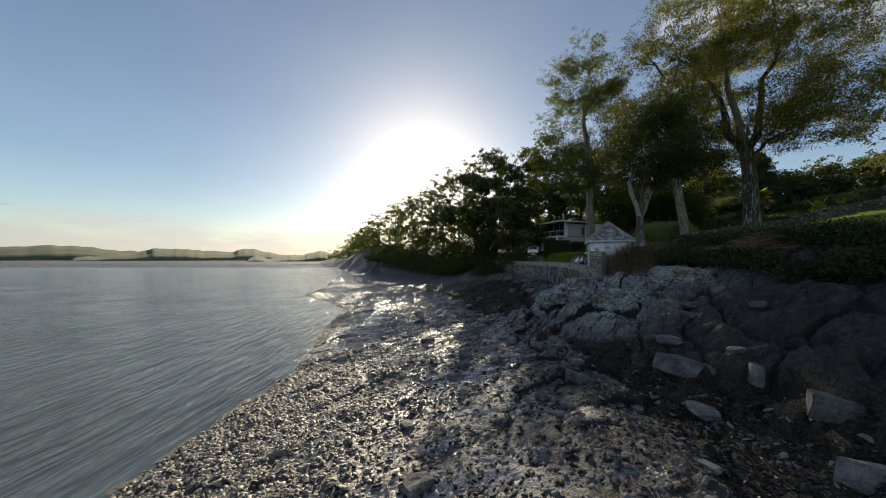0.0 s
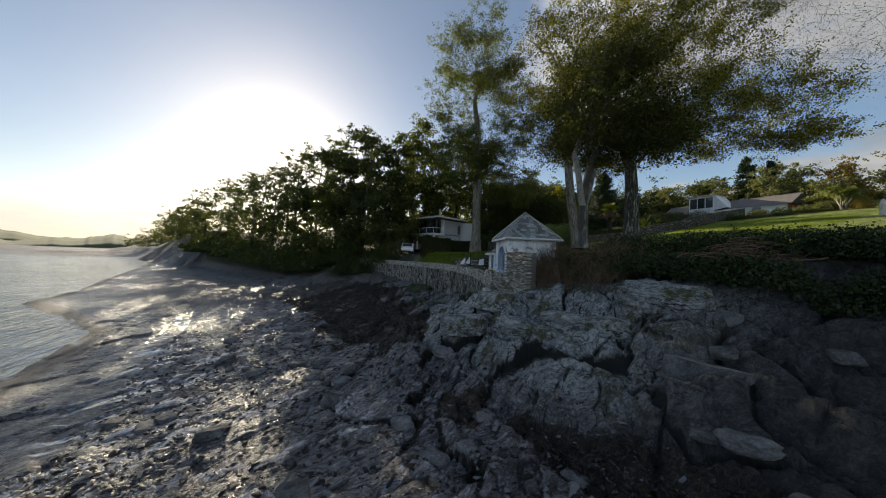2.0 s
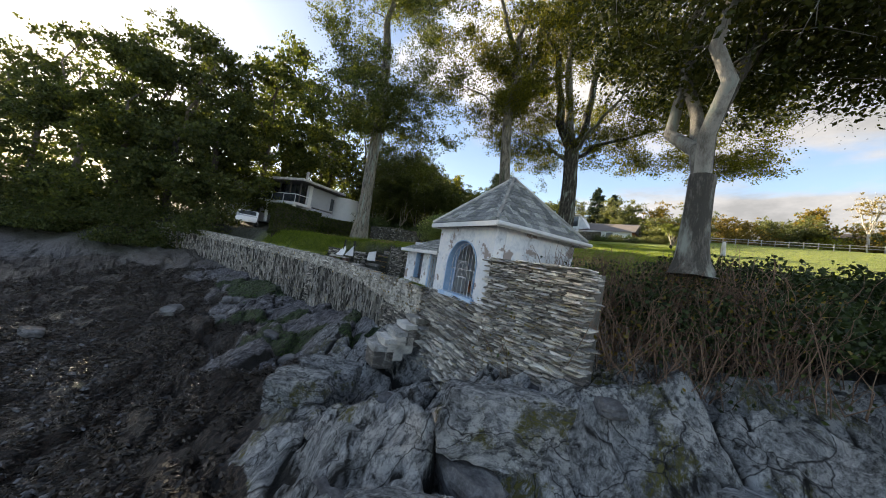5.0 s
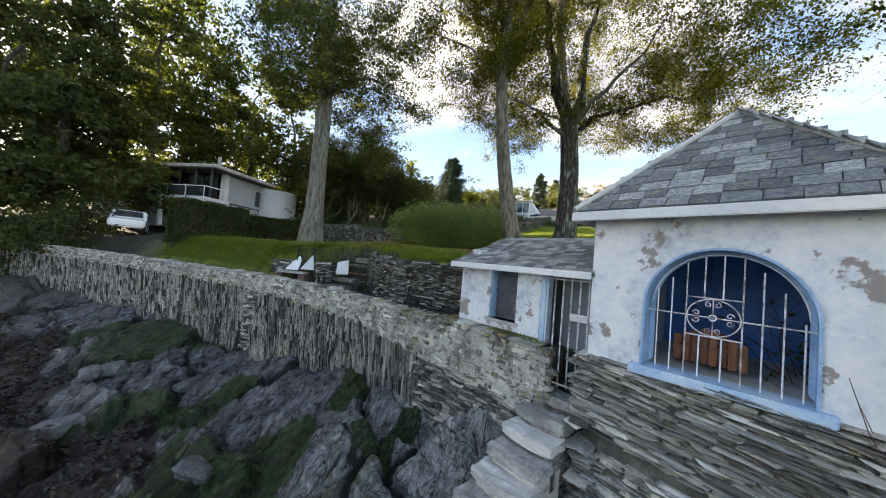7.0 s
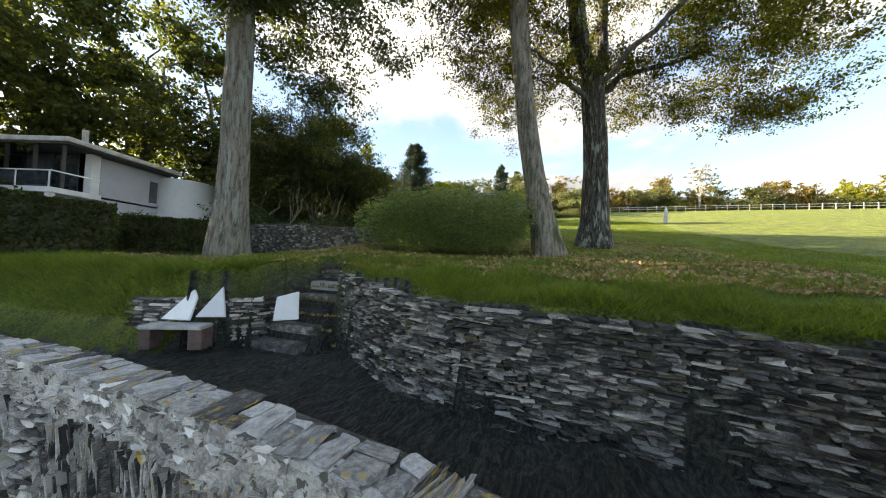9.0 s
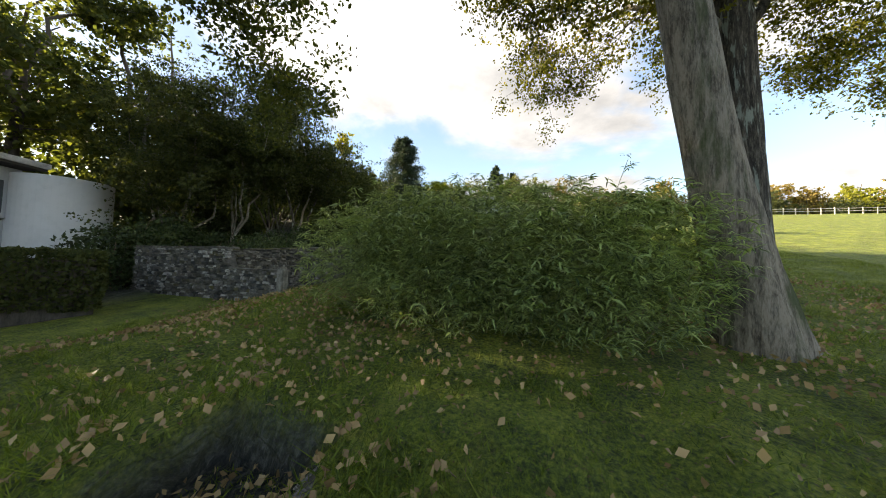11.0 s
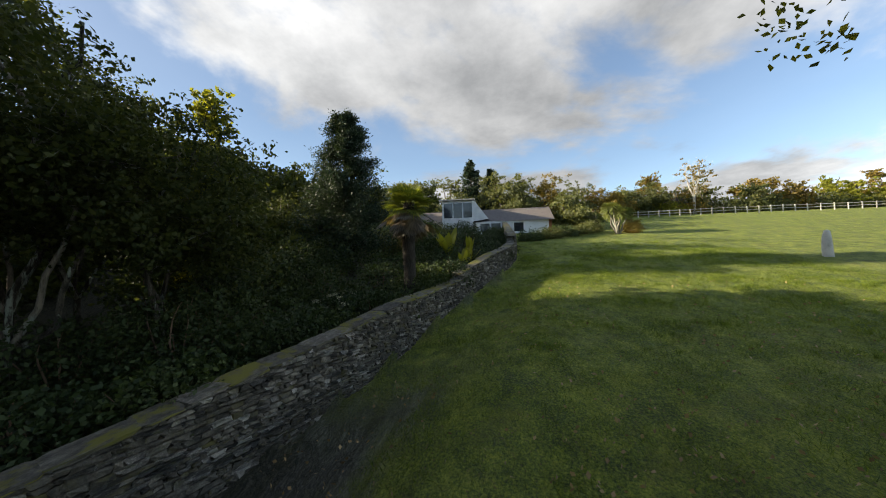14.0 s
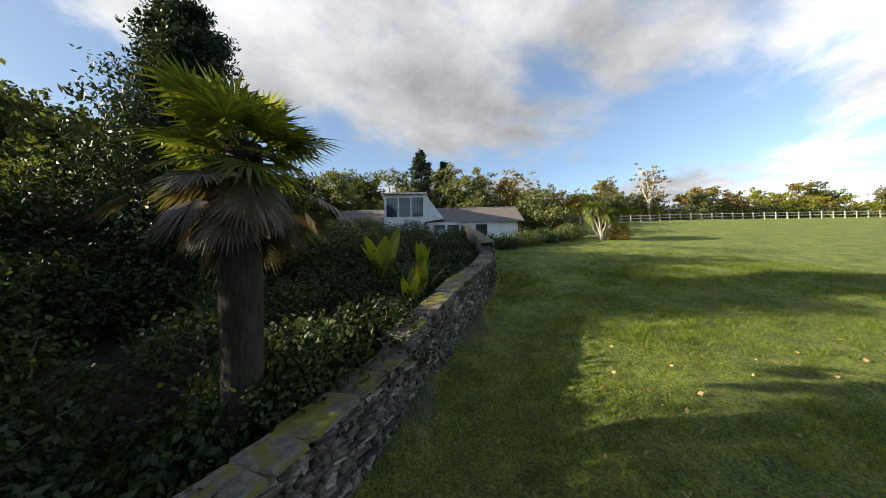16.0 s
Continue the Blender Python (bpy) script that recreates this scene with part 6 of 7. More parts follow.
def far_trees():
    rng = np.random.default_rng(10)
    k = 0
    for x, y, h, w, m in [(76, 36, 9, 4.0, FARGREEN), (79, 33, 8, 3.5, FARGREEN), (82, 29, 7, 3.5, AUTUMN), (77, 44, 8, 3.5, FARGREEN), (72, 50, 8, 4, FARGREEN), (84, 38, 10, 4.0, FARGREEN),
                          (88, 24, 6.5, 4, FARGREEN), (92, 18, 6.0, 4, AUTUMN), (95, 12, 6.5, 4, FARGREEN), (98, 6, 7, 4.5, FARGREEN), (70, 28, 4.0, 2.2, FARGREEN)]:
        tree("field_tree", x, y, h, 0.2, [((0, 0, h * 0.6), (w * 0.8, w * 0.8, h * 0.36)), ((rng.normal(), rng.normal(), h * 0.4), (w, w, h * 0.3))], 6000, 0.32, m, DARKBARK,
             "rounded green tree behind the white house", 500 + k, twigs=26, clump=0.7, group="field trees")
        k += 1
    for i in range(30):
        y = 4 - i * 4.2
        x = 100 + rng.uniform(-4, 8) + i * 0.2
        h = rng.uniform(4.5, 9)
        w = rng.uniform(2.5, 4.5)
        m = (FARGREEN, AUTUMN, FARGREEN, YELLOW)[int(rng.integers(4))] if i % 5 else AUTUMN
        tree("hedgerow_tree", x, y, h, 0.2, [((0, 0, h * 0.55), (w, w, h * 0.42)), ((1, 1, h * 0.22), (w, w * 1.4, h * 0.26))], 4000, 0.46, m, DARKBARK,
             "autumn-tinted hedgerow tree beyond the field fence", 540 + i, twigs=20, clump=0.8, group="hedgerow trees")
    conifer("conifer_tree", 80.7, 40.8, 11.2, 2.8, CONIFER, "dark green conifer behind the white house", 590, 9000, 0.4)
    conifer("conifer_tree", 81.5, 37.6, 9.5, 1.8, CONIFER, "dark green conifer behind the white house", 591, 6000, 0.4)
    tree("birch_tree", 96.0, -1.0, 11.5, 0.25, [((0, 0, 7), (3.0, 3.0, 4.5))], 1500, 0.3, AUTUMN, FENCE, "tall bare pale tree by the field fence", 592, fork=0.3, twigs=90, forks=4, clump=0.6, subs=4)


far_trees()


# ---- bamboo by the leaning oak ----
def build_bamboo():
    rng = np.random.default_rng(15)
    bx, by = 23.3, 33.4
    t = thing("bamboo_bush", pose(bx, by, gz(bx, by)), "dense clump of green bamboo with long narrow leaves", "bush")
    blobs = [((-0.4, 1.7, 1.4), (1.4, 1.2, 1.3)), ((0.9, 1.8, 1.45), (1.7, 1.5, 1.3)), ((0.6, 2.7, 1.2), (1.3, 0.9, 1.2)), ((-0.6, -0.8, 1.3), (1.8, 1.9, 1.3)), ((0.9, -0.9, 1.3), (1.7, 1.9, 1.3)), ((0.0, 0.5, 1.5), (2.2, 2.0, 1.3)),
             ((-0.7, -2.3, 1.35), (1.2, 1.1, 1.15)), ((0.4, -2.2, 1.5), (1.2, 1.0, 1.1)), ((-0.2, 3.2, 1.2), (1.2, 0.9, 1.25)), ((-0.7, 0.6, 0.6), (1.4, 2.0, 0.8)), ((-0.9, -1.2, 0.6), (1.5, 1.9, 0.8))]
    tips = crown_points(rng, blobs, 150)
    chunks = []
    for e in tips:
        e[2] = abs(e[2]) * 1.0
        b = np.array([e[0] * 0.6, e[1] * 0.8, 0.0])
        chunks.append(tube(limb(rng, b, e, 0.02, 5), np.linspace(0.011, 0.004, 5), 5))
    tall = [(0.4, 3.0, 2.8), (0.0, 3.3, 2.6), (1.2, 3.0, 2.8), (1.9, 2.8, 2.6), (1.6, 3.1, 2.7), (0.8, 2.4, 2.8), (2.1, 0.2, 3.0), (2.0, -1.4, 3.15), (1.0, -2.4, 3.3), (2.0, -0.6, 2.9)]
    sprout = []
    for e in tall:
        e = np.array(e)
        chunks.append(tube(limb(rng, (e[0] * 0.7, e[1] * 0.9, 0.6), e, 0.0, 6), np.linspace(0.012, 0.005, 6), 5))
        sprout.append(e + rng.normal(size=(5, 3)) * np.array([0.05, 0.05, 0.14]))
    v, f = join(chunks)
    tagged(piece("cane_clump", v, f, stuff_mat("bamboo_cane", [(0, (0.12, 0.14, 0.05)), (1, (0.3, 0.3, 0.14))], rough=0.5, bump=0.1), t, smooth=True), kind="stuff")
    # leaves stand in drooping fans at the twigs' ends
    cen = crown_points(rng, blobs, 15500)
    cen[:, 2] = (np.abs(cen[:, 2]) + 0.05) * 0.95
    cen = np.concatenate([cen, *sprout])
    per = 7
    n = len(cen) * per
    base = np.repeat(cen, per, axis=0) + rng.normal(size=(n, 3)) * 0.012
    heading = np.arctan2(cen[:, 1], cen[:, 0])
    az = np.repeat(heading + rng.normal(size=len(cen)) * 0.9, per) + np.tile((np.arange(per) - 3) * 0.62, len(cen)) + rng.normal(size=n) * 0.25
    el = rng.uniform(-0.25, 0.75, n)
    d = np.stack([np.cos(az) * np.cos(el), np.sin(az) * np.cos(el), np.sin(el)], -1)
    sd = np.stack([-np.sin(az), np.cos(az), rng.normal(size=n) * 0.35], -1)
    L = rng.uniform(0.10, 0.22, n)[:, None]
    w = L * rng.uniform(0.045, 0.07, n)[:, None]
    down = np.array([0, 0, -1.0])
    m1, m2, tip = base + d * L * 0.3 + down * L * 0.03, base + d * L * 0.65 + down * L * 0.17, base + d * L * 0.95 + down * L * 0.42
    v = np.stack([base, m1 + sd * w, m2 + sd * w * 0.8, tip, m2 - sd * w * 0.8, m1 - sd * w], 1).reshape(-1, 3)
    k = 6 * np.arange(n)[:, None]
    tri = np.concatenate([k + np.array([0, 1, 5]), k + np.array([1, 2, 5]), k + np.array([2, 4, 5]), k + np.array([2, 3, 4])])
    piece("leaves", v, tri, BAMBOO, t)


build_bamboo()


# ---- houses ----
def build_modern_house():
    # the roof's corner points at the shore; x runs along the south side, y along the balcony side
    h = thing("modern_house", pose(19.5, 52.2, 9.6, 0, 0, 18), "modern grey two-storey house with flat overhanging roof and balcony", "house")
    glass = stuff_mat("dark_window_glass", [(0, (0.02, 0.025, 0.03)), (1, (0.06, 0.07, 0.08))], rough=0.05, bump=0.0, spec=0.8)
    box_part("lower_wall", (1.2, 6.2, 0.9, 13.6, 0, 2.3), GREY_WALL, h)
    box_part("upper_wall", (2.2, 6.2, 0.8, 1.1, 2.4, 4.6), GREY_WALL, h, "grey rendered south wall")
    box_part("upper_wall", (6.0, 6.2, 1.1, 13.6, 2.4, 4.6), GREY_WALL, h)
    box_part("corner_pier", (1.75, 2.2, 0.8, 1.2, 2.4, 4.7), WHITE, h)
    box_part("balcony_floor", (-0.3, 2.0, 0.4, 12.6, 2.15, 2.42), WHITE, h, "white balcony slab edge", 0.02)
    roof = box_part("roof", (0.0, 6.6, 0.0, 14.2, 4.76, 5.0), CONCRETE, h, "flat pale roof with thick fascia", 0.02)
    box_part("roof_soffit", (0.1, 6.5, 0.1, 14.1, 4.66, 4.76), DARKWOOD, h, "dark soffit", 0.0)
    for i in range(8):
        y = 1.3 + i * 1.5
        pane = box_part("window_pane", (1.55, 1.6, y, y + 1.4, 2.5, 4.6), glass, h, "large dark glass pane")
        box_part("roof_post", (0.3, 0.42, y - 0.75, y - 0.63, 2.4, 4.72), DARKWOOD, h)
    box_part("inner_wall", (3.2, 3.4, 1.2, 13.4, 2.4, 4.6), DARKWOOD, h)
    box_part("handrail", (-0.25, -0.19, 0.45, 12.5, 3.2, 3.26), WHITE, h)
    box_part("handrail", (-0.2, 1.9, 0.42, 0.48, 3.2, 3.26), WHITE, h)
    for i in range(8):
        y = 0.5 + i * 1.7
        box_part("baluster", (-0.24, -0.2, y, y + 0.05, 2.42, 3.2), WHITE, h, bevel=0)
        if i < 7:
            box_part("glass_panel", (-0.23, -0.21, y + 0.08, y + 1.67, 2.5, 3.15), glass, h, "glass balcony panel", 0)
    for y in (0.5, 4.4, 8.4, 12.2):
        box_part("balcony_post", (-0.2, 0.05, y, y + 0.25, 0, 2.15), WHITE, h, "white post under the balcony")
    bm = bmesh.new()
    bmesh.ops.create_cone(bm, cap_ends=True, segments=48, radius1=1.7, radius2=1.7, depth=4.3, matrix=pose(7.4, 0.3, 2.25))
    part("drum", bm, stuff_mat("pale_render", [(0, (0.46, 0.49, 0.5)), (1, (0.56, 0.58, 0.59))], rough=0.8, bump=0.05), h, "white curved end wall")
    box_part("window_pane", (5.1, 5.6, 0.74, 0.8, 2.6, 4.0), glass, h)
    box_part("side_block", (8.6, 11.0, 0.6, 5.0, 0, 2.4), WHITE, h)
    # stands in for a leaning tree trunk above the roof, not a house part
    pole = rod(h, "flue", [(3.6, 3.5, 5.0), (3.3, 3.2, 6.6)], 0.16, CONCRETE, 8, "pale leaning flue")


build_modern_house()


def build_white_house():
    h = thing("white_house", pose(66.6, 39.2, 16.6, 0, 0, -90), "long white bungalow with brown tiled roof and glazed bay", "house")
    glass = MATS["dark_window_glass"]
    # x runs to the right as seen from the field, y away
    box_part("wall", (0.0, 8.6, 0, 7, 0, 2.0), WHITE, h)
    box_part("wall", (-9, 0, 1.0, 7, 0, 2.0), WHITE, h)
    v = [(-9.3, 0.6, 1.95), (9.2, -0.4, 1.95), (9.2, 3.5, 4.05), (-9.3, 3.5, 3.9), (-9.3, 7.4, 1.95), (9.2, 7.4, 1.95)]
    piece("roof", v, [(0, 1, 2, 3), (3, 2, 5, 4), (0, 3, 4), (1, 5, 2)], TILE, h, "brown tiled pitched roof")
    box_part("bay", (-4.0, -0.2, -0.6, 3.0, 0, 4.6), WHITE, h, "white two-storey bay with large windows")
    box_part("bay_roof", (-4.3, 0.0, -0.9, 3.2, 4.6, 4.75), CONCRETE, h)
    for x in (-3.8, -2.6, -1.4):
        box_part("window_pane", (x, x + 1.05, -0.64, -0.6, 2.5, 4.3), glass, h)
    v = [(-0.2, -0.5, 2.0), (-0.2, 3.0, 2.0), (-0.2, 3.0, 4.7), (-0.2, -0.5, 4.7), (1.6, -0.3, 2.3), (1.6, 3, 2.3)]
    piece("gable_fin", v, [(0, 4, 3), (1, 2, 5), (3, 4, 5, 2)], WHITE, h, "white sloping fin wall")
    for x in (0.6, 1.9, 4.6):
        box_part("window_pane", (x, x + 1.1, -0.04, 0.0, 0.7, 1.75), glass, h)
    box_part("side_wing", (8.6, 9.0, 0.4, 6.8, 0, 2.0), WOOD, h)
    h2 = thing("field_cottage", pose(101, 4.0, lawn_z(np.float64(101), np.float64(4)) - 0.2, 0, 0, -90), "distant cottage with dark roof beyond the field", "house")
    box_part("wall", (0, 7, 0, 5, 0, 2.4), WHITE, h2)
    piece("roof", [(-0.3, -0.3, 2.4), (7.3, -0.3, 2.4), (7.3, 2.5, 4.4), (-0.3, 2.5, 4.4), (-0.3, 5.3, 2.4), (7.3, 5.3, 2.4)], [(0, 1, 2, 3), (3, 2, 5, 4), (0, 3, 4), (1, 5, 2)], TILE, h2)


build_white_house()


def build_palm():
    rng = np.random.default_rng(16)
    x, y = 41.0, 40.25
    z0 = gz(x, y) - 0.1
    t = thing("fan_palm", pose(x, y, z0), "fan palm with fibrous trunk and a skirt of dead fronds", "palm tree")
    h = 16.35 - z0
    v, f = tube([(0, 0, 0), (0.03, 0, h * 0.3), (-0.02, 0.02, h * 0.6), (0, 0, h)], [0.28, 0.25, 0.27, 0.22], 14)
    piece("trunk", v, f, stuff_mat("palm_fibre", [(0, (0.018, 0.015, 0.012)), (1, (0.075, 0.065, 0.052))], scale=4, fine=30, rough=1, bump=1.0, stretch=(6, 6, 1)), t, smooth=True)
    green = leaf_mat("palm_fronds", (0.06, 0.09, 0.02), (0.18, 0.2, 0.04), 0.45, (0.34, 0.22, 0.03))
    dead = leaf_mat("dead_fronds", (0.07, 0.055, 0.04), (0.2, 0.16, 0.11), 0.2)

    def frond(a, el, stalk, rad, mat, name, fold=1.0):
        out = np.array([math.cos(a) * math.cos(el), math.sin(a) * math.cos(el), math.sin(el)])
        side = np.array([-math.sin(a), math.cos(a), 0])
        nrm = np.cross(out, side)
        c = np.array([0, 0, h - 0.1]) + out * stalk
        vs, fs = [], []
        n = 26
        for i in range(n):
            th = (i / (n - 1) - 0.5) * 4.4 * fold
            d = out * math.cos(th) + side * math.sin(th)
            L = rad * (0.75 + 0.25 * math.cos(th)) * rng.uniform(0.8, 1.1)
            s = np.cross(d, nrm) * 0.028
            tip = c + d * L - np.array([0, 0, 1.0]) * L * 0.22 + nrm * 0.03
            k = len(vs)
            vs += [c, c + d * L * 0.55 + s, tip, c + d * L * 0.55 - s]
            fs.append((k, k + 1, k + 2, k + 3))
        tv, tf = tube([np.array([0, 0, h - 0.15]), c], [0.015, 0.012], 4)
        k = len(vs)
        vs += [tuple(q) for q in tv]
        fs += [tuple(int(q) + k for q in row) for row in tf]
        piece(name, [tuple(q) for q in vs], fs, mat, t)
    for i in range(38):
        frond(i * 2.4, rng.uniform(-0.55, 1.15), rng.uniform(0.4, 0.8), rng.uniform(0.55, 0.8), green, "frond")
    for i in range(44):
        frond(i * 2.4 + 0.5, rng.uniform(-1.5, -0.85) if i > 9 else rng.uniform(-0.9, -0.4), rng.uniform(0.45, 1.35), rng.uniform(0.4, 0.75), dead, "dead_frond", 0.55)


build_palm()


def build_border_plants():
    rng = np.random.default_rng(23)
    x, y = 63.0, 24.4
    t = thing("cordyline_tree", pose(x, y, gz(x, y) - 0.05), "branching cordyline with spiky pale green heads on the field", "tree")
    heads, chunks = [], []
    for k in range(9):
        a = k * 2.4
        e = np.array([math.cos(a) * rng.uniform(0.4, 1.3), math.sin(a) * rng.uniform(0.4, 1.3), rng.uniform(1.9, 3.0)])
        chunks.append(tube(limb(rng, (0.1 * math.cos(a), 0.1 * math.sin(a), 0), e, 0.03, 5), np.linspace(0.11, 0.06, 5), 7))
        heads.append(e)
    v, f = join(chunks)
    piece("trunk", v, f, GREYBARK, t, smooth=True)
    for e in heads:
        n = 420
        d = rng.normal(size=(n, 3)) + np.array([0, 0, 0.35])
        d /= np.linalg.norm(d, axis=1)[:, None]
        sd = np.cross(d, (0, 0, 1.0)) * 0.035
        L = rng.uniform(0.6, 1.0, n)[:, None]
        mid = e + d * L * 0.6
        tip = e + d * L + np.array([0, 0, -0.22]) * L
        v = np.stack([e + d * 0.04 - sd * 0.5, e + d * 0.04 + sd * 0.5, mid + sd, tip, mid - sd], 1).reshape(-1, 3)
        k = 5 * np.arange(n)[:, None]
        piece("leaf_head", v, np.concatenate([k + np.array([0, 1, 2]), k + np.array([0, 2, 4]), k + np.array([4, 2, 3])]), CORDYLEAF, t)
    shrub("dry_shrub", 63.2, 22.9, [((0, 0, 0.6), (1.2, 1.0, 0.8))], 2600, 0.12, AUTUMN, "russet dry shrub beside the cordyline", 640)
    for k, (x, y, h) in enumerate(((60.5, 31.5, 0.9), (62.0, 29.6, 0.8), (63.4, 27.8, 0.7), (59.3, 33.4, 0.8), (65.0, 26.4, 0.9))):
        shrub("border_shrub", x, y, [((0, 0, h * 0.4), (1.4, 1.3, h))], 2600, 0.14, (FARGREEN, SHRUB)[k % 2], "low green shrub along the edge of the field", 650 + k, group="border shrubs")
    heap = thing("brush_heap", pose(15.6, 15.2, gz(15.6, 15.2) - 0.05, 0, 0, -30), "heap of cut brown branches at the lawn's edge", "brush heap")
    chunks = []
    for _ in range(420):
        a = rng.normal() * 0.35 + (math.pi if rng.random() < 0.5 else 0)
        c = np.array([rng.normal() * 0.9, rng.normal() * 0.5, 0])
        c[2] = 0.75 * math.exp(-(c[0] / 1.3) ** 2 - (c[1] / 0.7) ** 2) * rng.random() + 0.05
        d = np.array([math.cos(a), math.sin(a), rng.normal() * 0.15]) * rng.uniform(0.4, 1.1)
        chunks.append(tube(limb(rng, c - d / 2, c + d / 2, 0.05, 4), [0.014, 0.012, 0.009, 0.005], 4))
    v, f = join(chunks)
    tagged(piece("branch_tangle", v, f, TWIGS, heap), kind="stuff")


build_border_plants()


def field_hedge():
    rng = np.random.default_rng(25)
    line = [(88, 34), (94, 22), (97, 4), (98, -20), (97, -45), (90, -75), (84, -100)]
    for k, d in enumerate(np.arange(0, path_len(line), 4.6)):
        p, _ = path_at(line, d)
        h = rng.uniform(1.2, 2.3)
        shrub("hedgerow_shrub", p[0] + rng.normal() * 0.6, p[1], [((0, 0, h * 0.5), (2.6, 3.4, h))], 1700, 0.4, (FARGREEN, AUTUMN, FARGREEN, YELLOW)[int(rng.integers(4))], "thick autumn-tinted hedge beyond the field fence", 700 + k, stems=6, group="field hedgerow")


field_hedge()


def build_field_things():
    s = thing("standing_stone", pose(48.8, 18.75, gz(48.8, 18.75) - 0.05), "pale upright granite standing stone on the lawn", "stone")
    v, f = tube([(0, 0, 0), (0.02, 0, 0.5), (0, 0.02, 1.1), (0, 0, 1.45), (0, 0, 1.5)], [0.23, 0.22, 0.19, 0.12, 0.01], 7)
    piece("shaft", v, f, CONCRETE, s)
    fence = thing("field_fence", Matrix(), "weathered timber post-and-rail field fence", "fence")
    line = [(84, 22), (88, 2), (89, -14), (88, -40), (80, -70)]
    post = None
    L = path_len(line)
    for k in np.arange(0, L, 1.8):
        p, t = path_at(line, k)
        z = gz(*p)
        if post is None:
            post = mesh_of("post", [(sx * .06, sy * .06, sz) for sz in (-0.1, 1.1) for sx, sy in ((-1, -1), (1, -1), (1, 1), (-1, 1))], [(0, 1, 5, 4), (1, 2, 6, 5), (2, 3, 7, 6), (3, 0, 4, 7), (4, 5, 6, 7)], FENCE)
        ob = new("post", post)
        ob.parent = fence
        ob.matrix_local = Matrix.Translation((p[0], p[1], z))
        q, _ = path_at(line, min(k + 1.8, L))
        for hgt in (0.5, 0.95):
            v, f = tube([(p[0], p[1], z + hgt), (q[0], q[1], gz(*q) + hgt)], [0.05, 0.05], 4)
            piece("rail", v, f, FENCE, fence)


build_field_things()


def build_far_shore():
    """Low hills with hedges and woods across the estuary."""
    rng = np.random.default_rng(17)
    m = stuff_mat("far_hill_fields", [(0.0, (0.05, 0.06, 0.03)), (0.5, (0.09, 0.11, 0.05)), (1.0, (0.17, 0.17, 0.09))], scale=0.01, fine=0.05, rough=1, bump=0)
    for k, (a0, a1, dist, h) in enumerate([(-85, -38, 1900, 62), (-50, -18, 1150, 34), (-32, -10, 640, 20)]):
        n = 160
        a = np.radians(np.linspace(a0, a1, n))
        edge = np.sin(np.linspace(0.0, 1.0, n) * np.pi) ** 0.35
        prof = h * edge * (0.75 + 0.3 * fbm(np.linspace(0, 7, n), np.zeros(n), 20 + k, 4))
        bumps = 0.04 * h * np.abs(fbm(np.linspace(0, 40, n), np.ones(n), 40 + k, 2))
        rows = []
        for d, q in ((0, 0.0), (0.004, 0.16), (0.08, 0.5), (0.2, 0.8), (0.35, 1.0), (0.7, 0.7)):
            wobble = 1 + 0.06 * fbm(np.linspace(0, 12, n), np.full(n, d * 40), 60 + k, 3)
            z = np.where(q == 0, -3.0, prof * q * wobble * (1 + d) + bumps * (0.3 + q))
            r = dist * (1 + d)
            rows.append(np.stack([np.sin(a) * r, np.cos(a) * r, np.ones(n) * z], -1))
        v = np.concatenate(rows)
        f = [(i * n + j, i * n + j + 1, (i + 1) * n + j + 1, (i + 1) * n + j) for i in range(len(rows) - 1) for j in range(n - 1)]
        ob = piece("backdrop_hills", v, f, m, smooth=True)
        tagged(ob, "low wooded hills across the estuary", "hills", kind="structure")


build_far_shore()


# ---- hedges, brambles, ivy ----
def hedge_box(name, x0, x1, y0, y1, z0, z1, leaf, label, seed, turn=0.0, density=420, size=0.1, cx=None):
    """A clipped hedge: leaves in the skin of a soft-edged box over a dark twiggy body."""
    rng = np.random.default_rng(seed)
    mx, my = (x0 + x1) / 2, (y0 + y1) / 2
    t = thing(name, pose(mx, my, z0, 0, 0, turn), label, "hedge")
    hx, hy, h = (x1 - x0) / 2, (y1 - y0) / 2, z1 - z0
    bm = bmesh.new()
    bm_box(bm, -hx + 0.18, hx - 0.18, -hy + 0.18, hy - 0.18, -0.3, h - 0.2)
    part("branch_core", bm, DARKBARK, t)
    area = 2 * (2 * hx + 2 * hy) * h + 4 * hx * hy
    n = int(area * density)
    p = rng.uniform(-1, 1, (n, 3))
    face = rng.choice(5, n, p=np.array([hy * h, hy * h, hx * h, hx * h, 2 * hx * hy]) / (2 * hy * h + 2 * hx * h + 2 * hx * hy))
    for k, (ax, v) in enumerate(((0, -1), (0, 1), (1, -1), (1, 1), (2, 1))):
        p[face == k, ax] = v
    p = p * np.array([hx, hy, h / 2]) + np.array([0, 0, h / 2])
    p += 0.10 * np.stack([fbm(p[:, 1] * 1.2, p[:, 2] * 1.2, seed), fbm(p[:, 0] * 1.2, p[:, 2] * 1.2, seed + 1), fbm(p[:, 0] * 1.2, p[:, 1] * 1.2, seed + 2)], -1)
    p -= np.abs(rng.normal(size=(n, 1))) * 0.05 * np.sign(p - np.array([0, 0, h / 2]))
    p[:, 2] = np.maximum(p[:, 2], 0.02)
    v, f = leaf_quads(rng, p, size, 0.6, 0.1)
    piece("leaves", v, f, leaf, t)
    return t


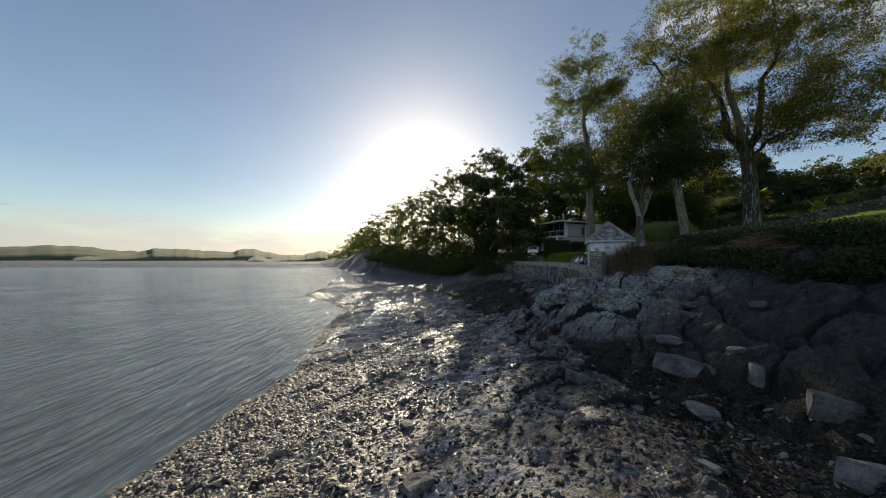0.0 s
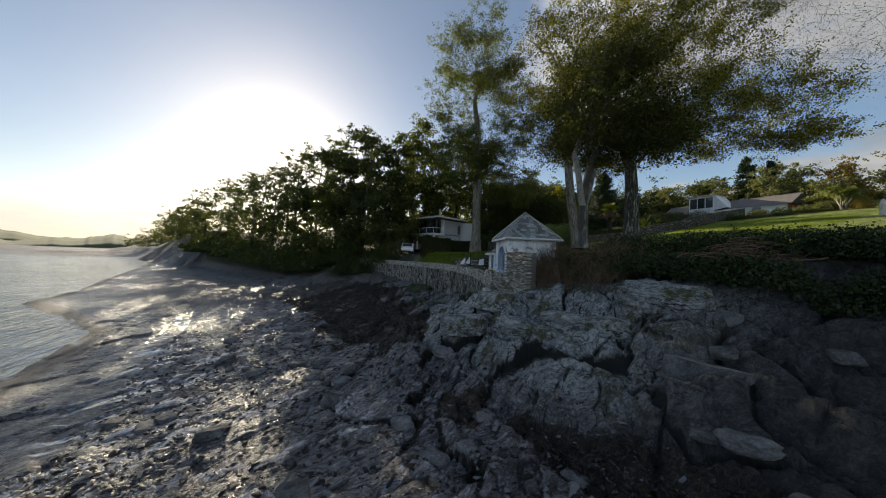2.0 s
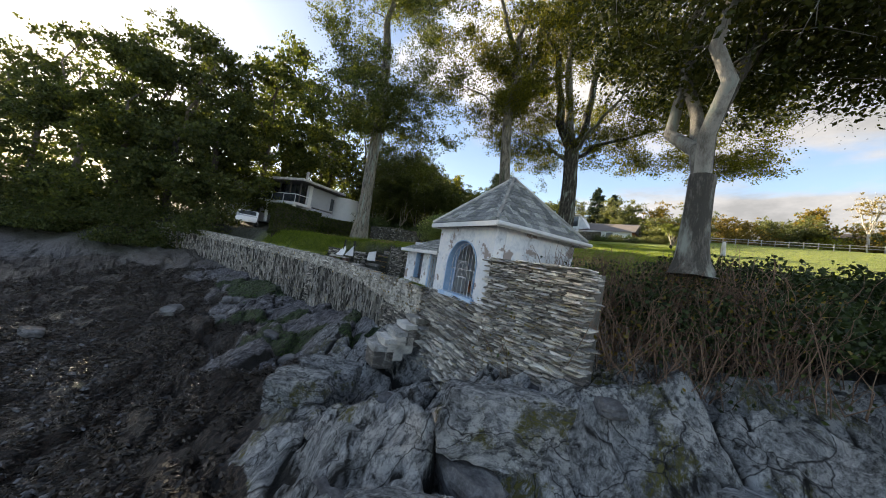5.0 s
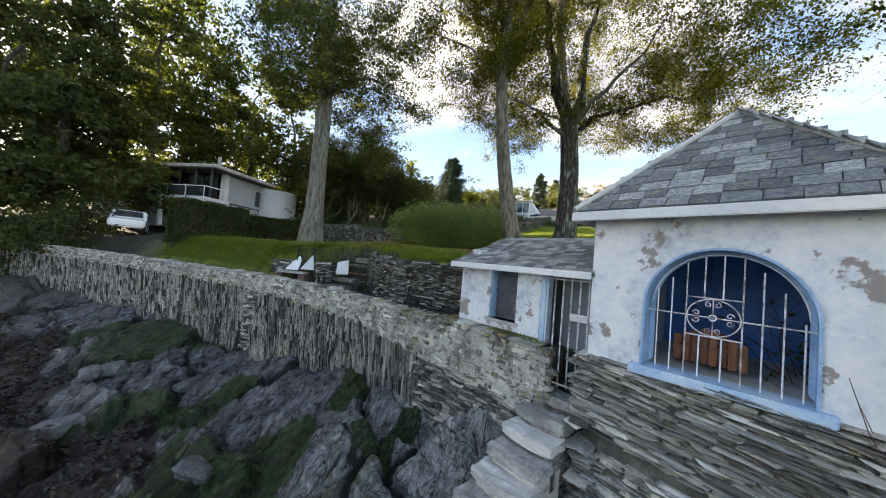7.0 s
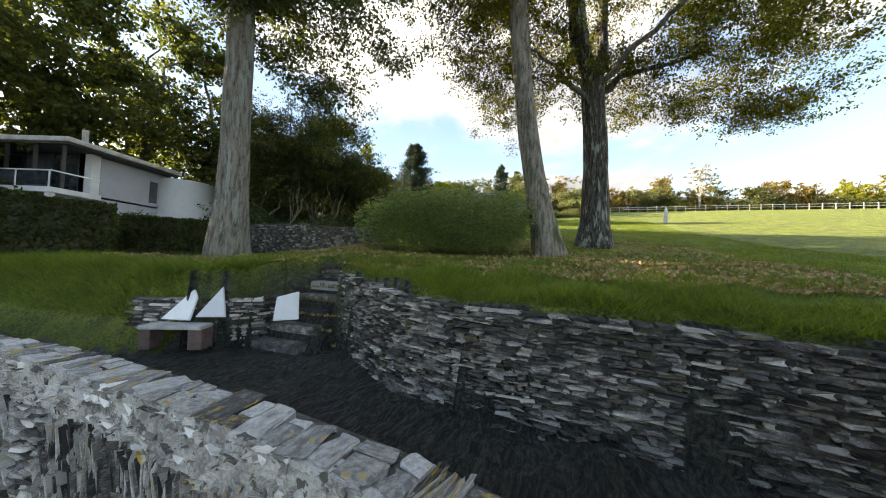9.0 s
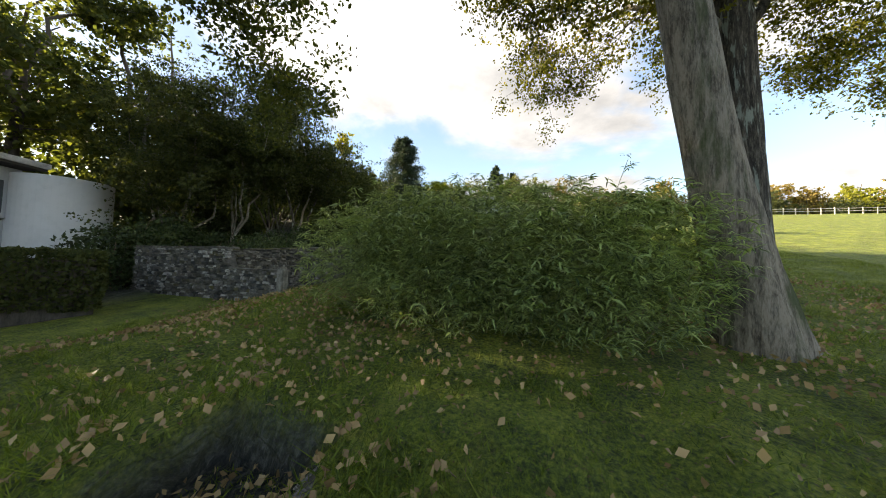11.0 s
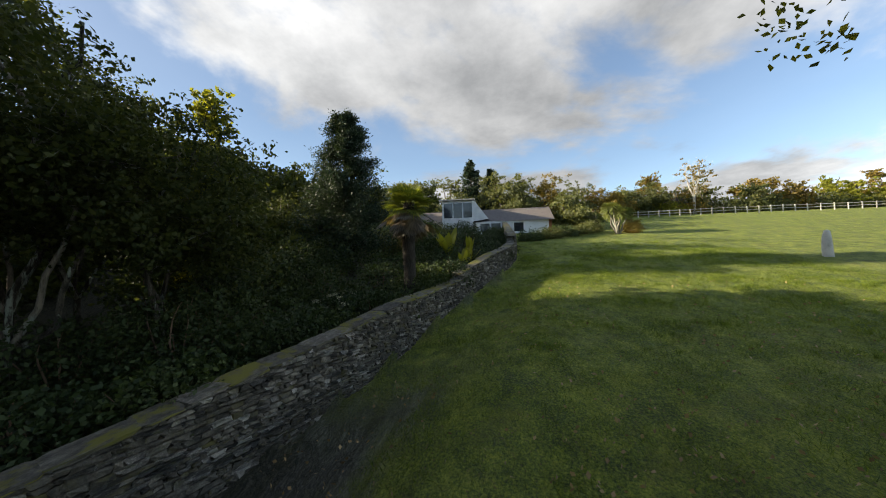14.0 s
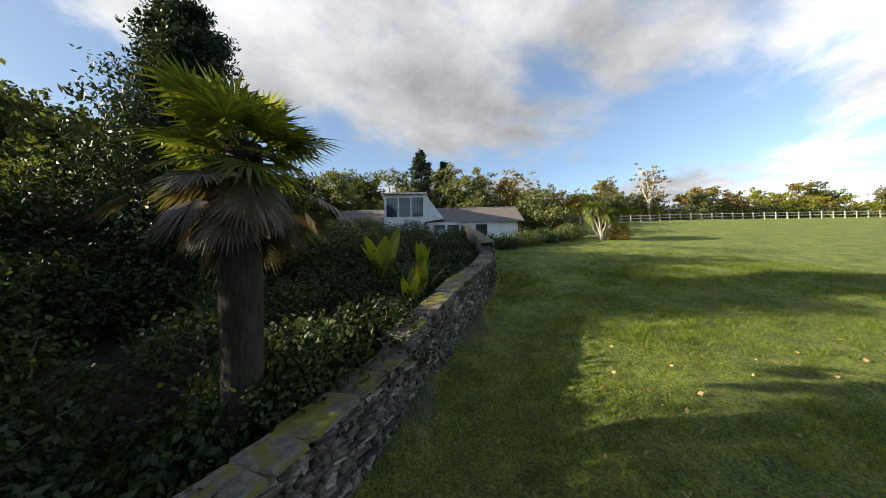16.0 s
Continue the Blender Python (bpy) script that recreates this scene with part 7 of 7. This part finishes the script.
hedge_box("clipped_hedge", 14.8, 18.4, 44.6, 46.8, 8.4, 10.75, WOODLEAF, "tall dark clipped hedge in front of the modern house", 601, turn=-20, density=500, size=0.13)
hedge_box("clipped_hedge", 19.2, 23.6, 45.2, 47.0, 9.0, 10.6, WOODLEAF, "dark clipped hedge beside the drive", 602, turn=-25, density=500, size=0.13)
shrub("round_shrub", 20.3, 47.6, [((0, 0, 1.3), (1.5, 1.3, 0.9))], 9000, 0.1, SHRUB, "rounded green shrub above the dark hedge", 603)


def bank_cover():
    """Brambles and ivy over the bank between the rocks and the lawn."""
    rng = np.random.default_rng(18)
    # bare twiggy brush by the hut
    for k in range(24):
        x, y = 11.0 + rng.uniform(-0.5, 1.3) + (k % 8) * 0.22, 22.3 - (k % 8) * 0.55 + rng.normal() * 0.25
        t = thing("bramble_bush", pose(x, y, gz(x, y) - 0.05), "tangle of bare reddish-brown bramble stems on the bank", "bush", "brambles on the bank")
        chunks = []
        for _ in range(90):
            a = rng.uniform(0, 6.28)
            d = np.array([math.cos(a) * rng.uniform(0.1, 0.8), math.sin(a) * rng.uniform(0.1, 0.8), rng.uniform(0.3, 1.35)])
            b = np.array([rng.normal() * 0.4, rng.normal() * 0.4, 0])
            chunks.append(tube(limb(rng, b, b + d, 0.1, 5), np.linspace(0.008, 0.003, 5), 3))
        v, f = join(chunks)
        tagged(piece("stem_tangle", v, f, TWIGS, t), kind="stuff")
        q = np.stack([rng.normal(size=260) * 0.5, rng.normal(size=260) * 0.5, rng.uniform(0.05, 1.0, 260) ** 1.5], -1)
        v, f = leaf_quads(rng, q, 0.07, 0.7, 0.2)
        tagged(piece("leaves", v, f, (AUTUMN, IVY, SHRUB)[k % 3], t), kind="stuff")
    # ivy
    for k in range(30):
        y = 19.6 - (k % 15) * 1.3 + rng.normal() * 0.3
        x = float(coast(y)) + (-0.3 if k < 15 else 1.3) + rng.normal() * 0.3
        shrub("ivy_mound", x, y, [((0, 0, 0.25), (1.2, 1.2, 0.75))], 3600, 0.09, IVY, "dark green ivy and bramble mound along the lawn's edge", 620 + k, aspect=0.8, stems=20, group="ivy on the bank")


bank_cover()


# ---- rocks of the foreshore ----
def boulder(rng, x, y, sx, sy, sz, material, label, turn, sink=0.35):
    bm = bmesh.new()
    bmesh.ops.create_icosphere(bm, subdivisions=3, radius=1.0)
    o = Vector(rng.uniform(0, 50, 3))
    for v in bm.verts:
        n = v.co.normalized()
        c = max(abs(n.x), abs(n.y), abs(n.z))
        q = n / c ** 0.65
        q *= 1 + 0.16 * noise.noise(n * 1.6 + o) + 0.07 * noise.noise(n * 4.5 + o)
        step = math.floor(q.z * 5 + noise.noise(n * 1.2 + o)) / 5
        q.z = q.z * 0.45 + step * 0.55
        v.co = Vector((q.x * sx, q.y * sy, q.z * sz))
    me = bpy.data.meshes.new("boulder")
    bm.to_mesh(me)
    bm.free()
    me.materials.append(material)
    ob = new("boulder", me)
    ob.matrix_world = pose(x, y, gz(x, y) + sz * (1 - 2 * sink), rng.normal() * 6, rng.normal() * 6, turn)
    return tagged(ob, label, "rock", "foreshore rocks")


def rocks():
    rng = np.random.default_rng(19)
    for k in range(70):
        y = rng.uniform(6, 40)
        u = rng.uniform(0.25, 0.92)
        w, c = float(waterline(y)), float(coast(y))
        x = w + (c - w) * u
        s = rng.uniform(0.12, 0.36)
        boulder(rng, x, y, s * 1.5, s, s * 0.55, SHELF, "loose slate boulder on the foreshore", 58 + rng.normal() * 40, 0.4)


rocks()


def outcrop():
    """Rounded whalebacks of lichened slate in front of the bank."""
    rng = np.random.default_rng(27)
    for x, y, sx, sy, sz in ((9.0, 19.0, 1.2, 0.85, 0.55), (10.5, 17.5, 1.5, 0.95, 0.6), (9.2, 21.4, 0.9, 0.6, 0.45), (12.0, 16.0, 1.2, 0.7, 0.5), (7.4, 21.2, 0.9, 0.55, 0.4), (8.6, 25.9, 0.7, 0.4, 0.4), (9.6, 26.4, 0.8, 0.4, 0.5)):
        bm = bmesh.new()
        bmesh.ops.create_icosphere(bm, subdivisions=5, radius=1.0)
        o = Vector(rng.uniform(0, 50, 3))
        for v in bm.verts:
            n = v.co.normalized()
            c = max(abs(n.x), abs(n.y), abs(n.z))
            q = n / c ** 0.7
            q *= 1 + 0.22 * noise.noise(n * 1.3 + o) + 0.10 * noise.noise(n * 3.5 + o) + 0.045 * noise.noise(n * 9 + o) + 0.025 * noise.noise(n * 20 + o)
            # beds that slope through the rock and break off in steps
            w = q.z + 0.55 * q.y + 0.25 * noise.noise(n * 1.5 + o)
            q.z += 0.55 * (math.floor(w * 4.5) / 4.5 - w) * 0.6 + 0.3 * (math.floor(w * 13) / 13 - w)
            v.co = Vector((q.x * sx, q.y * sy, q.z * sz))
        me = bpy.data.meshes.new("rock_outcrop")
        bm.to_mesh(me)
        bm.free()
        me.materials.append(SHORE_MAT)
        me.attributes.new("pale", "FLOAT", "POINT").data.foreach_set("value", np.ones(len(me.vertices), dtype=np.float32))
        ob = new("rock_outcrop", me)
        ob.matrix_world = pose(x, y, gz(x, y) + 0.02, rng.normal() * 5, rng.normal() * 5, -53 + rng.normal() * 12)
        tagged(ob, "rounded slate outcrop crusted with pale lichen", "rock", "lichened outcrops")


outcrop()


def plates():
    """Broad flat plates of bare slate lying among the dark ledges."""
    rng = np.random.default_rng(24)
    for x, y, z, n, sx, sy, turn in ((10.7, 13.7, 0.12, 9, 1.5, 0.75, -42), (8.7, 11.5, 0.3, 8, 1.05, 0.5, -48), (9.6, 7.9, 0.3, 7, 0.8, 0.4, -40), (8.6, 6.6, 0.3, 7, 0.6, 0.35, -40), (9.9, 9.6, 0.3, 8, 0.7, 0.35, -45),
                                     (5.9, 12.8, 0.05, 9, 1.3, 0.8, -55), (12.7, 14.9, 0.15, 7, 1.1, 0.35, -52)):
        bm = bmesh.new()
        a = np.sort(rng.uniform(0, 6.28, n))
        f = bm.faces.new([bm.verts.new((sx * math.cos(q) * rng.uniform(0.8, 1.1), sy * math.sin(q) * rng.uniform(0.8, 1.1), 0)) for q in a])
        r = bmesh.ops.extrude_face_region(bm, geom=[f])
        bmesh.ops.translate(bm, verts=[v for v in r["geom"] if isinstance(v, bmesh.types.BMVert)], vec=(0, 0, 0.6))
        bmesh.ops.recalc_face_normals(bm, faces=bm.faces)
        bmesh.ops.bevel(bm, geom=list(bm.edges), offset=0.03, segments=2, affect="EDGES")
        bmesh.ops.triangulate(bm, faces=[q for q in bm.faces if len(q.verts) > 4])
        bmesh.ops.subdivide_edges(bm, edges=list(bm.edges), cuts=3, use_grid_fill=True)
        o = Vector(rng.uniform(0, 50, 3))
        for v in bm.verts:
            v.co += Vector((noise.noise(v.co * 2 + o), noise.noise(v.co * 2 - o), 0.6 * noise.noise(v.co * 3 + o))) * 0.07
        me = bpy.data.meshes.new("rock_slab")
        bm.to_mesh(me)
        bm.free()
        me.materials.append(SHELF)
        ob = new("rock_slab", me)
        top = gz(x, y) + z
        ob.matrix_world = pose(x, y, top - 0.6, -6, 7, turn)
        tagged(ob, "broad flat slab of bare grey slate on the foreshore", "rock", "foreshore rocks")


plates()


def pebbles():
    """Shingle along the water, weed on the rocks: too many to count."""
    rng = np.random.default_rng(20)
    base = np.array([(-1, -.7, -.5), (1, -.8, -.5), (.9, .8, -.5), (-.9, .7, -.5), (-.6, -.45, .5), (.65, -.5, .45), (.55, .5, .5), (-.6, .45, .4)], float)

    def scatter(name, label, category, n, y, u, s, flat_, material):
        w, c = waterline(y), coast(y)
        x = w + (c - w) * u
        z = ground_z(x, y)
        a = rng.uniform(0, 6.28, n)
        q = base[None] * (1 + 0.25 * rng.normal(size=(n, 8, 1))) * s[:, None, None] * np.stack([1.3 * np.ones(n), np.ones(n), rng.uniform(*flat_, n)], -1)[:, None]
        ra, rb = np.stack([np.cos(a), -np.sin(a)], -1)[:, None], np.stack([np.sin(a), np.cos(a)], -1)[:, None]
        v = np.stack([(q[..., :2] * ra).sum(-1) + x[:, None], (q[..., :2] * rb).sum(-1) + y[:, None], q[..., 2] + q[..., 0] * rng.normal(size=(n, 1)) * 0.3 + z[:, None] + s[:, None] * 0.1], -1).reshape(-1, 3)
        f = np.array([(0, 1, 5, 4), (1, 2, 6, 5), (2, 3, 7, 6), (3, 0, 4, 7), (4, 5, 6, 7)])
        f = (f[None] + 8 * np.arange(n)[:, None, None]).reshape(-1, 4)
        tagged(piece(name, v, f, material), label, category, kind="stuff")

    n = 24000
    scatter("shingle", "wet brown and grey shingle along the water's edge", "shingle", n, rng.uniform(3, 22, n), 0.45 * rng.beta(1.2, 2.6, n), 0.022 + 0.07 * rng.random(n) ** 4, (0.4, 0.8),
            stuff_mat("shore_pebbles", [(0.0, (0.03, 0.026, 0.022)), (0.5, (0.11, 0.095, 0.08)), (1.0, (0.28, 0.24, 0.2))], scale=6, fine=30, rough=0.6, bump=0.2, var=0.9))
    n = 15000
    scatter("slate_shards", "broken slate shards strewn over the foreshore", "stones", n, 6 + 34 * rng.random(n) ** 1.4, 0.22 + 0.5 * rng.random(n), 0.018 + 0.075 * rng.random(n) ** 3, (0.3, 0.8),
            stuff_mat("shore_shards", [(0.0, (0.012, 0.012, 0.012)), (0.5, (0.045, 0.045, 0.047)), (1.0, (0.14, 0.14, 0.145))], scale=5, fine=30, rough=0.7, bump=0.3, var=1.0, spec=0.2))
    n = 150000
    y, x = rng.uniform(5, 50, n), rng.uniform(0, 13, n)
    k = (np.maximum(weed_bed(x, y), gully(x, y)) * (0.75 + 0.5 * fbm(x * 1.4, y * 1.4, 61, 3)) > 0.55) & (x < coast(y) - 0.2)
    x, y = x[k][:64000], y[k][:64000]
    p = np.stack([x, y, ground_z(x, y) + rng.uniform(0.0, 0.09, len(x))], -1)
    v, f = leaf_quads(rng, p, 0.15, 0.4, 0.0)
    v[:, 2] = np.repeat(p[:, 2], 4) + (v[:, 2] - np.repeat(p[:, 2], 4)) * 0.5
    weed = leaf_mat("bladder_wrack", (0.006, 0.005, 0.004), (0.03, 0.022, 0.015), 0.05, (0.07, 0.05, 0.035), spec=0.5)
    ob = piece("seaweed", v, f, weed)
    tagged(ob, "dark brown seaweed draped over the rocks", "seaweed", kind="stuff")


pebbles()


def grass():
    """Blades on the lawn near the way, and long grass at the wall's edge."""
    rng = np.random.default_rng(22)

    def blades(x, y, h, wd, lean, name, label):
        n = len(x)
        z = ground_z(x, y)
        a = rng.uniform(0, 6.28, n)
        s = np.stack([np.cos(a), np.sin(a), np.zeros(n)], -1) * wd[:, None]
        p = np.stack([x, y, z - 0.01], -1)
        tip = p + np.stack([rng.normal(size=n) * lean, rng.normal(size=n) * lean, np.ones(n)], -1) * h[:, None]
        v = np.stack([p - s, p + s, tip], 1).reshape(-1, 3)
        ob = piece(name, v, np.arange(3 * n).reshape(n, 3), GRASSLEAF)
        tagged(ob, label, "grass", kind="stuff")
    n = 300000
    x = 17.5 + 35 * rng.random(n) ** 1.35
    y = rng.uniform(20, 43, n)
    k = (y < boundary_y(x) - np.where((x > 26) & (x < 36), 2.4, 0.25)) & (np.abs(x - 22.5) + np.abs(y - 33.5) * 0.5 > 1.6)
    x, y = x[k], y[k]
    blades(x, y, rng.uniform(0.03, 0.09, len(x)) * (1.2 + 0.8 * fbm(x * 1.1, y * 1.1, 35, 3)), rng.uniform(0.004, 0.010, len(x)), 0.8, "lawn_grass", "short green lawn grass")
    # tufts of the rough field
    m, per = 6500, 16
    cx, cy = 37 + 20 * rng.random(m), rng.uniform(21, 38.5, m)
    tall = np.repeat(np.clip(0.55 + 1.1 * fbm(cx * 0.9, cy * 0.9, 36, 3), 0.25, 1.3), per)
    x, y = np.repeat(cx, per) + rng.normal(size=m * per) * 0.05, np.repeat(cy, per) + rng.normal(size=m * per) * 0.05
    k = y < boundary_y(x) - 0.3
    x, y, tall = x[k], y[k], tall[k]
    blades(x, y, rng.uniform(0.07, 0.19, len(x)) * tall, rng.uniform(0.004, 0.009, len(x)), 0.5, "field_grass", "rough green tufts of grass on the field")
    n = 60000
    y = rng.uniform(25.5, 46, n)
    x = retain(y) + 0.1 + np.abs(rng.normal(size=n)) * 1.1
    k = ~((y > 34.0) & (y < 35.7))
    x, y = x[k], y[k]
    blades(x, y, rng.uniform(0.06, 0.24, len(x)) * (1 + 0.5 * fbm(x * 1.5, y * 1.5, 33, 2)), rng.uniform(0.004, 0.009, len(x)), 1.0, "long_grass", "long rough grass hanging over the wall's edge")
    # tufts on the ledge under the lean-to
    n = 1600
    s_ = rng.uniform(0, 1, n)
    k = fbm(s_ * 5, s_ * 0, 88, 2) > -0.1
    x, y = (11.9 + 0.75 * s_ + np.abs(rng.normal(size=n)) * 0.07)[k], (25.85 + 1.85 * s_)[k]
    n = len(x)
    p = np.stack([x, y, np.full(n, 7.54)], -1)
    a = rng.uniform(0, 6.28, n)
    sd = np.stack([np.cos(a), np.sin(a), np.zeros(n)], -1) * 0.005
    tip = p + np.stack([rng.normal(size=n) * 0.08 - 0.06, rng.normal(size=n) * 0.08, rng.uniform(-0.02, 0.13, n)], -1)
    ob = piece("ledge_grass", np.stack([p - sd, p + sd, tip], 1).reshape(-1, 3), np.arange(3 * n).reshape(n, 3), GRASSLEAF)
    tagged(ob, "tufts of dry grass on the wall's ledge", "grass", kind="stuff")
    # fallen leaves
    n = 38000
    x, y = 17 + 27 * rng.random(n) ** 1.7, rng.uniform(24, 46, n)
    k = (y < boundary_y(x) - 0.3) & (rng.random(n) < (0.55 + 0.6 * fbm(x * 0.5, y * 0.5, 37, 3)) * np.clip((37 - x) / 9, 0.12, 1))
    p = np.stack([x[k], y[k], ground_z(x[k], y[k]) + 0.07], -1)
    v, f = leaf_quads(rng, p, 0.085, 0.7, 0.0)
    ob = piece("fallen_leaves", v, f, leaf_mat("fallen_leaf", (0.18, 0.11, 0.05), (0.44, 0.31, 0.14), 0.1))
    tagged(ob, "brown fallen oak leaves on the lawn", "leaves", kind="stuff")


grass()


# ---- small things ----
def slab_thing(name, x, y, z, pts, thick, turn, tilt, label):
    """A flat stone slab leaning on a wall; pts are its outline."""
    bm = bmesh.new()
    f = bm.faces.new([bm.verts.new((a, 0, b)) for a, b in pts])
    r = bmesh.ops.extrude_face_region(bm, geom=[f])
    bmesh.ops.translate(bm, verts=[v for v in r["geom"] if isinstance(v, bmesh.types.BMVert)], vec=(0, thick, 0))
    bmesh.ops.recalc_face_normals(bm, faces=bm.faces)
    bmesh.ops.bevel(bm, geom=list(bm.edges), offset=0.012, segments=1, affect="EDGES")
    me = bpy.data.meshes.new(name)
    bm.to_mesh(me)
    bm.free()
    me.materials.append(WHITE)
    ob = new(name, me)
    ob.matrix_world = pose(x, y, z, tilt, 0, turn)
    return tagged(ob, label, "slab", "pale slabs")


slab_thing("stone_slab", 15.55, 36.1, 7.85, [(0, 0), (0.55, 0), (0.42, 0.62)], 0.06, -60, -12, "white triangular slab leaning on the slate wall")
slab_thing("stone_slab", 15.3, 36.7, 7.8, [(0, 0), (0.6, 0), (0.62, 0.45), (0.5, 0.62)], 0.06, -75, -18, "white triangular slab leaning on the slate wall")
slab_thing("stone_slab", 16.35, 34.95, 7.75, [(0, 0), (0.5, 0.02), (0.48, 0.62), (0.05, 0.5)], 0.08, -50, -6, "pale blue-white slab set in the slate wall")
bench = thing("stone_bench", pose(15.2, 36.75, 7.3, 0, 0, -65), "low brick and slab bench end by the wall", "bench")
box_part("seat_slab", (0.0, 1.1, -0.35, 0.05, 0.38, 0.45), CONCRETE, bench, bevel=0.015)
box_part("brick_pier", (0.0, 0.2, -0.3, 0.05, 0.0, 0.38), stuff_mat("old_brick", [(0, (0.10, 0.06, 0.05)), (1, (0.24, 0.16, 0.13))], rough=0.9), bench, "weathered red brick pier")
box_part("brick_pier", (0.85, 1.1, -0.3, 0.05, 0.0, 0.38), MATS["old_brick"], bench)


def build_car():
    c = thing("parked_car", pose(15.2, 52.6, gz(15.6, 54.2), 0, 0, 70), "white hatchback car parked below the balcony", "car")
    prof = [(-2.0, 0.35), (-2.0, 0.8), (-1.2, 0.95), (-0.6, 1.42), (0.9, 1.45), (1.7, 0.98), (2.0, 0.9), (2.05, 0.35)]
    bm = bmesh.new()
    f = bm.faces.new([bm.verts.new((x, -0.82, z)) for x, z in prof])
    r = bmesh.ops.extrude_face_region(bm, geom=[f])
    bmesh.ops.translate(bm, verts=[v for v in r["geom"] if isinstance(v, bmesh.types.BMVert)], vec=(0, 1.64, 0))
    bmesh.ops.recalc_face_normals(bm, faces=bm.faces)
    bmesh.ops.bevel(bm, geom=list(bm.edges), offset=0.08, segments=3, affect="EDGES")
    body = part("body", bm, stuff_mat("white_car_paint", [(0, (0.7, 0.72, 0.74)), (1, (0.8, 0.81, 0.82))], rough=0.25, bump=0, coat=0.5), c)
    g = MATS["dark_window_glass"]
    for y in (-0.83, 0.81):
        piece("side_window", [(-0.95, y, 0.98), (1.25, y, 1.0), (0.8, y, 1.36), (-0.5, y, 1.34), (-0.95, y + 0.02, 0.98), (1.25, y + 0.02, 1.0), (0.8, y + 0.02, 1.36), (-0.5, y + 0.02, 1.34)],
              [(0, 1, 2, 3), (7, 6, 5, 4), (0, 4, 5, 1), (2, 6, 7, 3)], g, c)
    piece("windscreen", [(-1.17, -0.68, 0.99), (-1.17, 0.68, 0.99), (-0.66, 0.6, 1.39), (-0.66, -0.6, 1.39)], [(0, 1, 2, 3)], g, c)
    tyre = stuff_mat("tyre_rubber", [(0, (0.015, 0.015, 0.015)), (1, (0.03, 0.03, 0.03))], rough=0.8)
    for x in (-1.25, 1.3):
        for y in (-0.75, 0.75):
            bm = bmesh.new()
            bmesh.ops.create_cone(bm, cap_ends=True, segments=20, radius1=0.31, radius2=0.31, depth=0.2, matrix=pose(x, y, 0.31, 90, 0, 0))
            wheel = part("wheel", bm, tyre, c)
            bm = bmesh.new()
            bmesh.ops.create_cone(bm, cap_ends=True, segments=16, radius1=0.19, radius2=0.19, depth=0.22, matrix=pose(x, y, 0.31, 90, 0, 0))
            part("rim", bm, WHITE, wheel)


build_car()
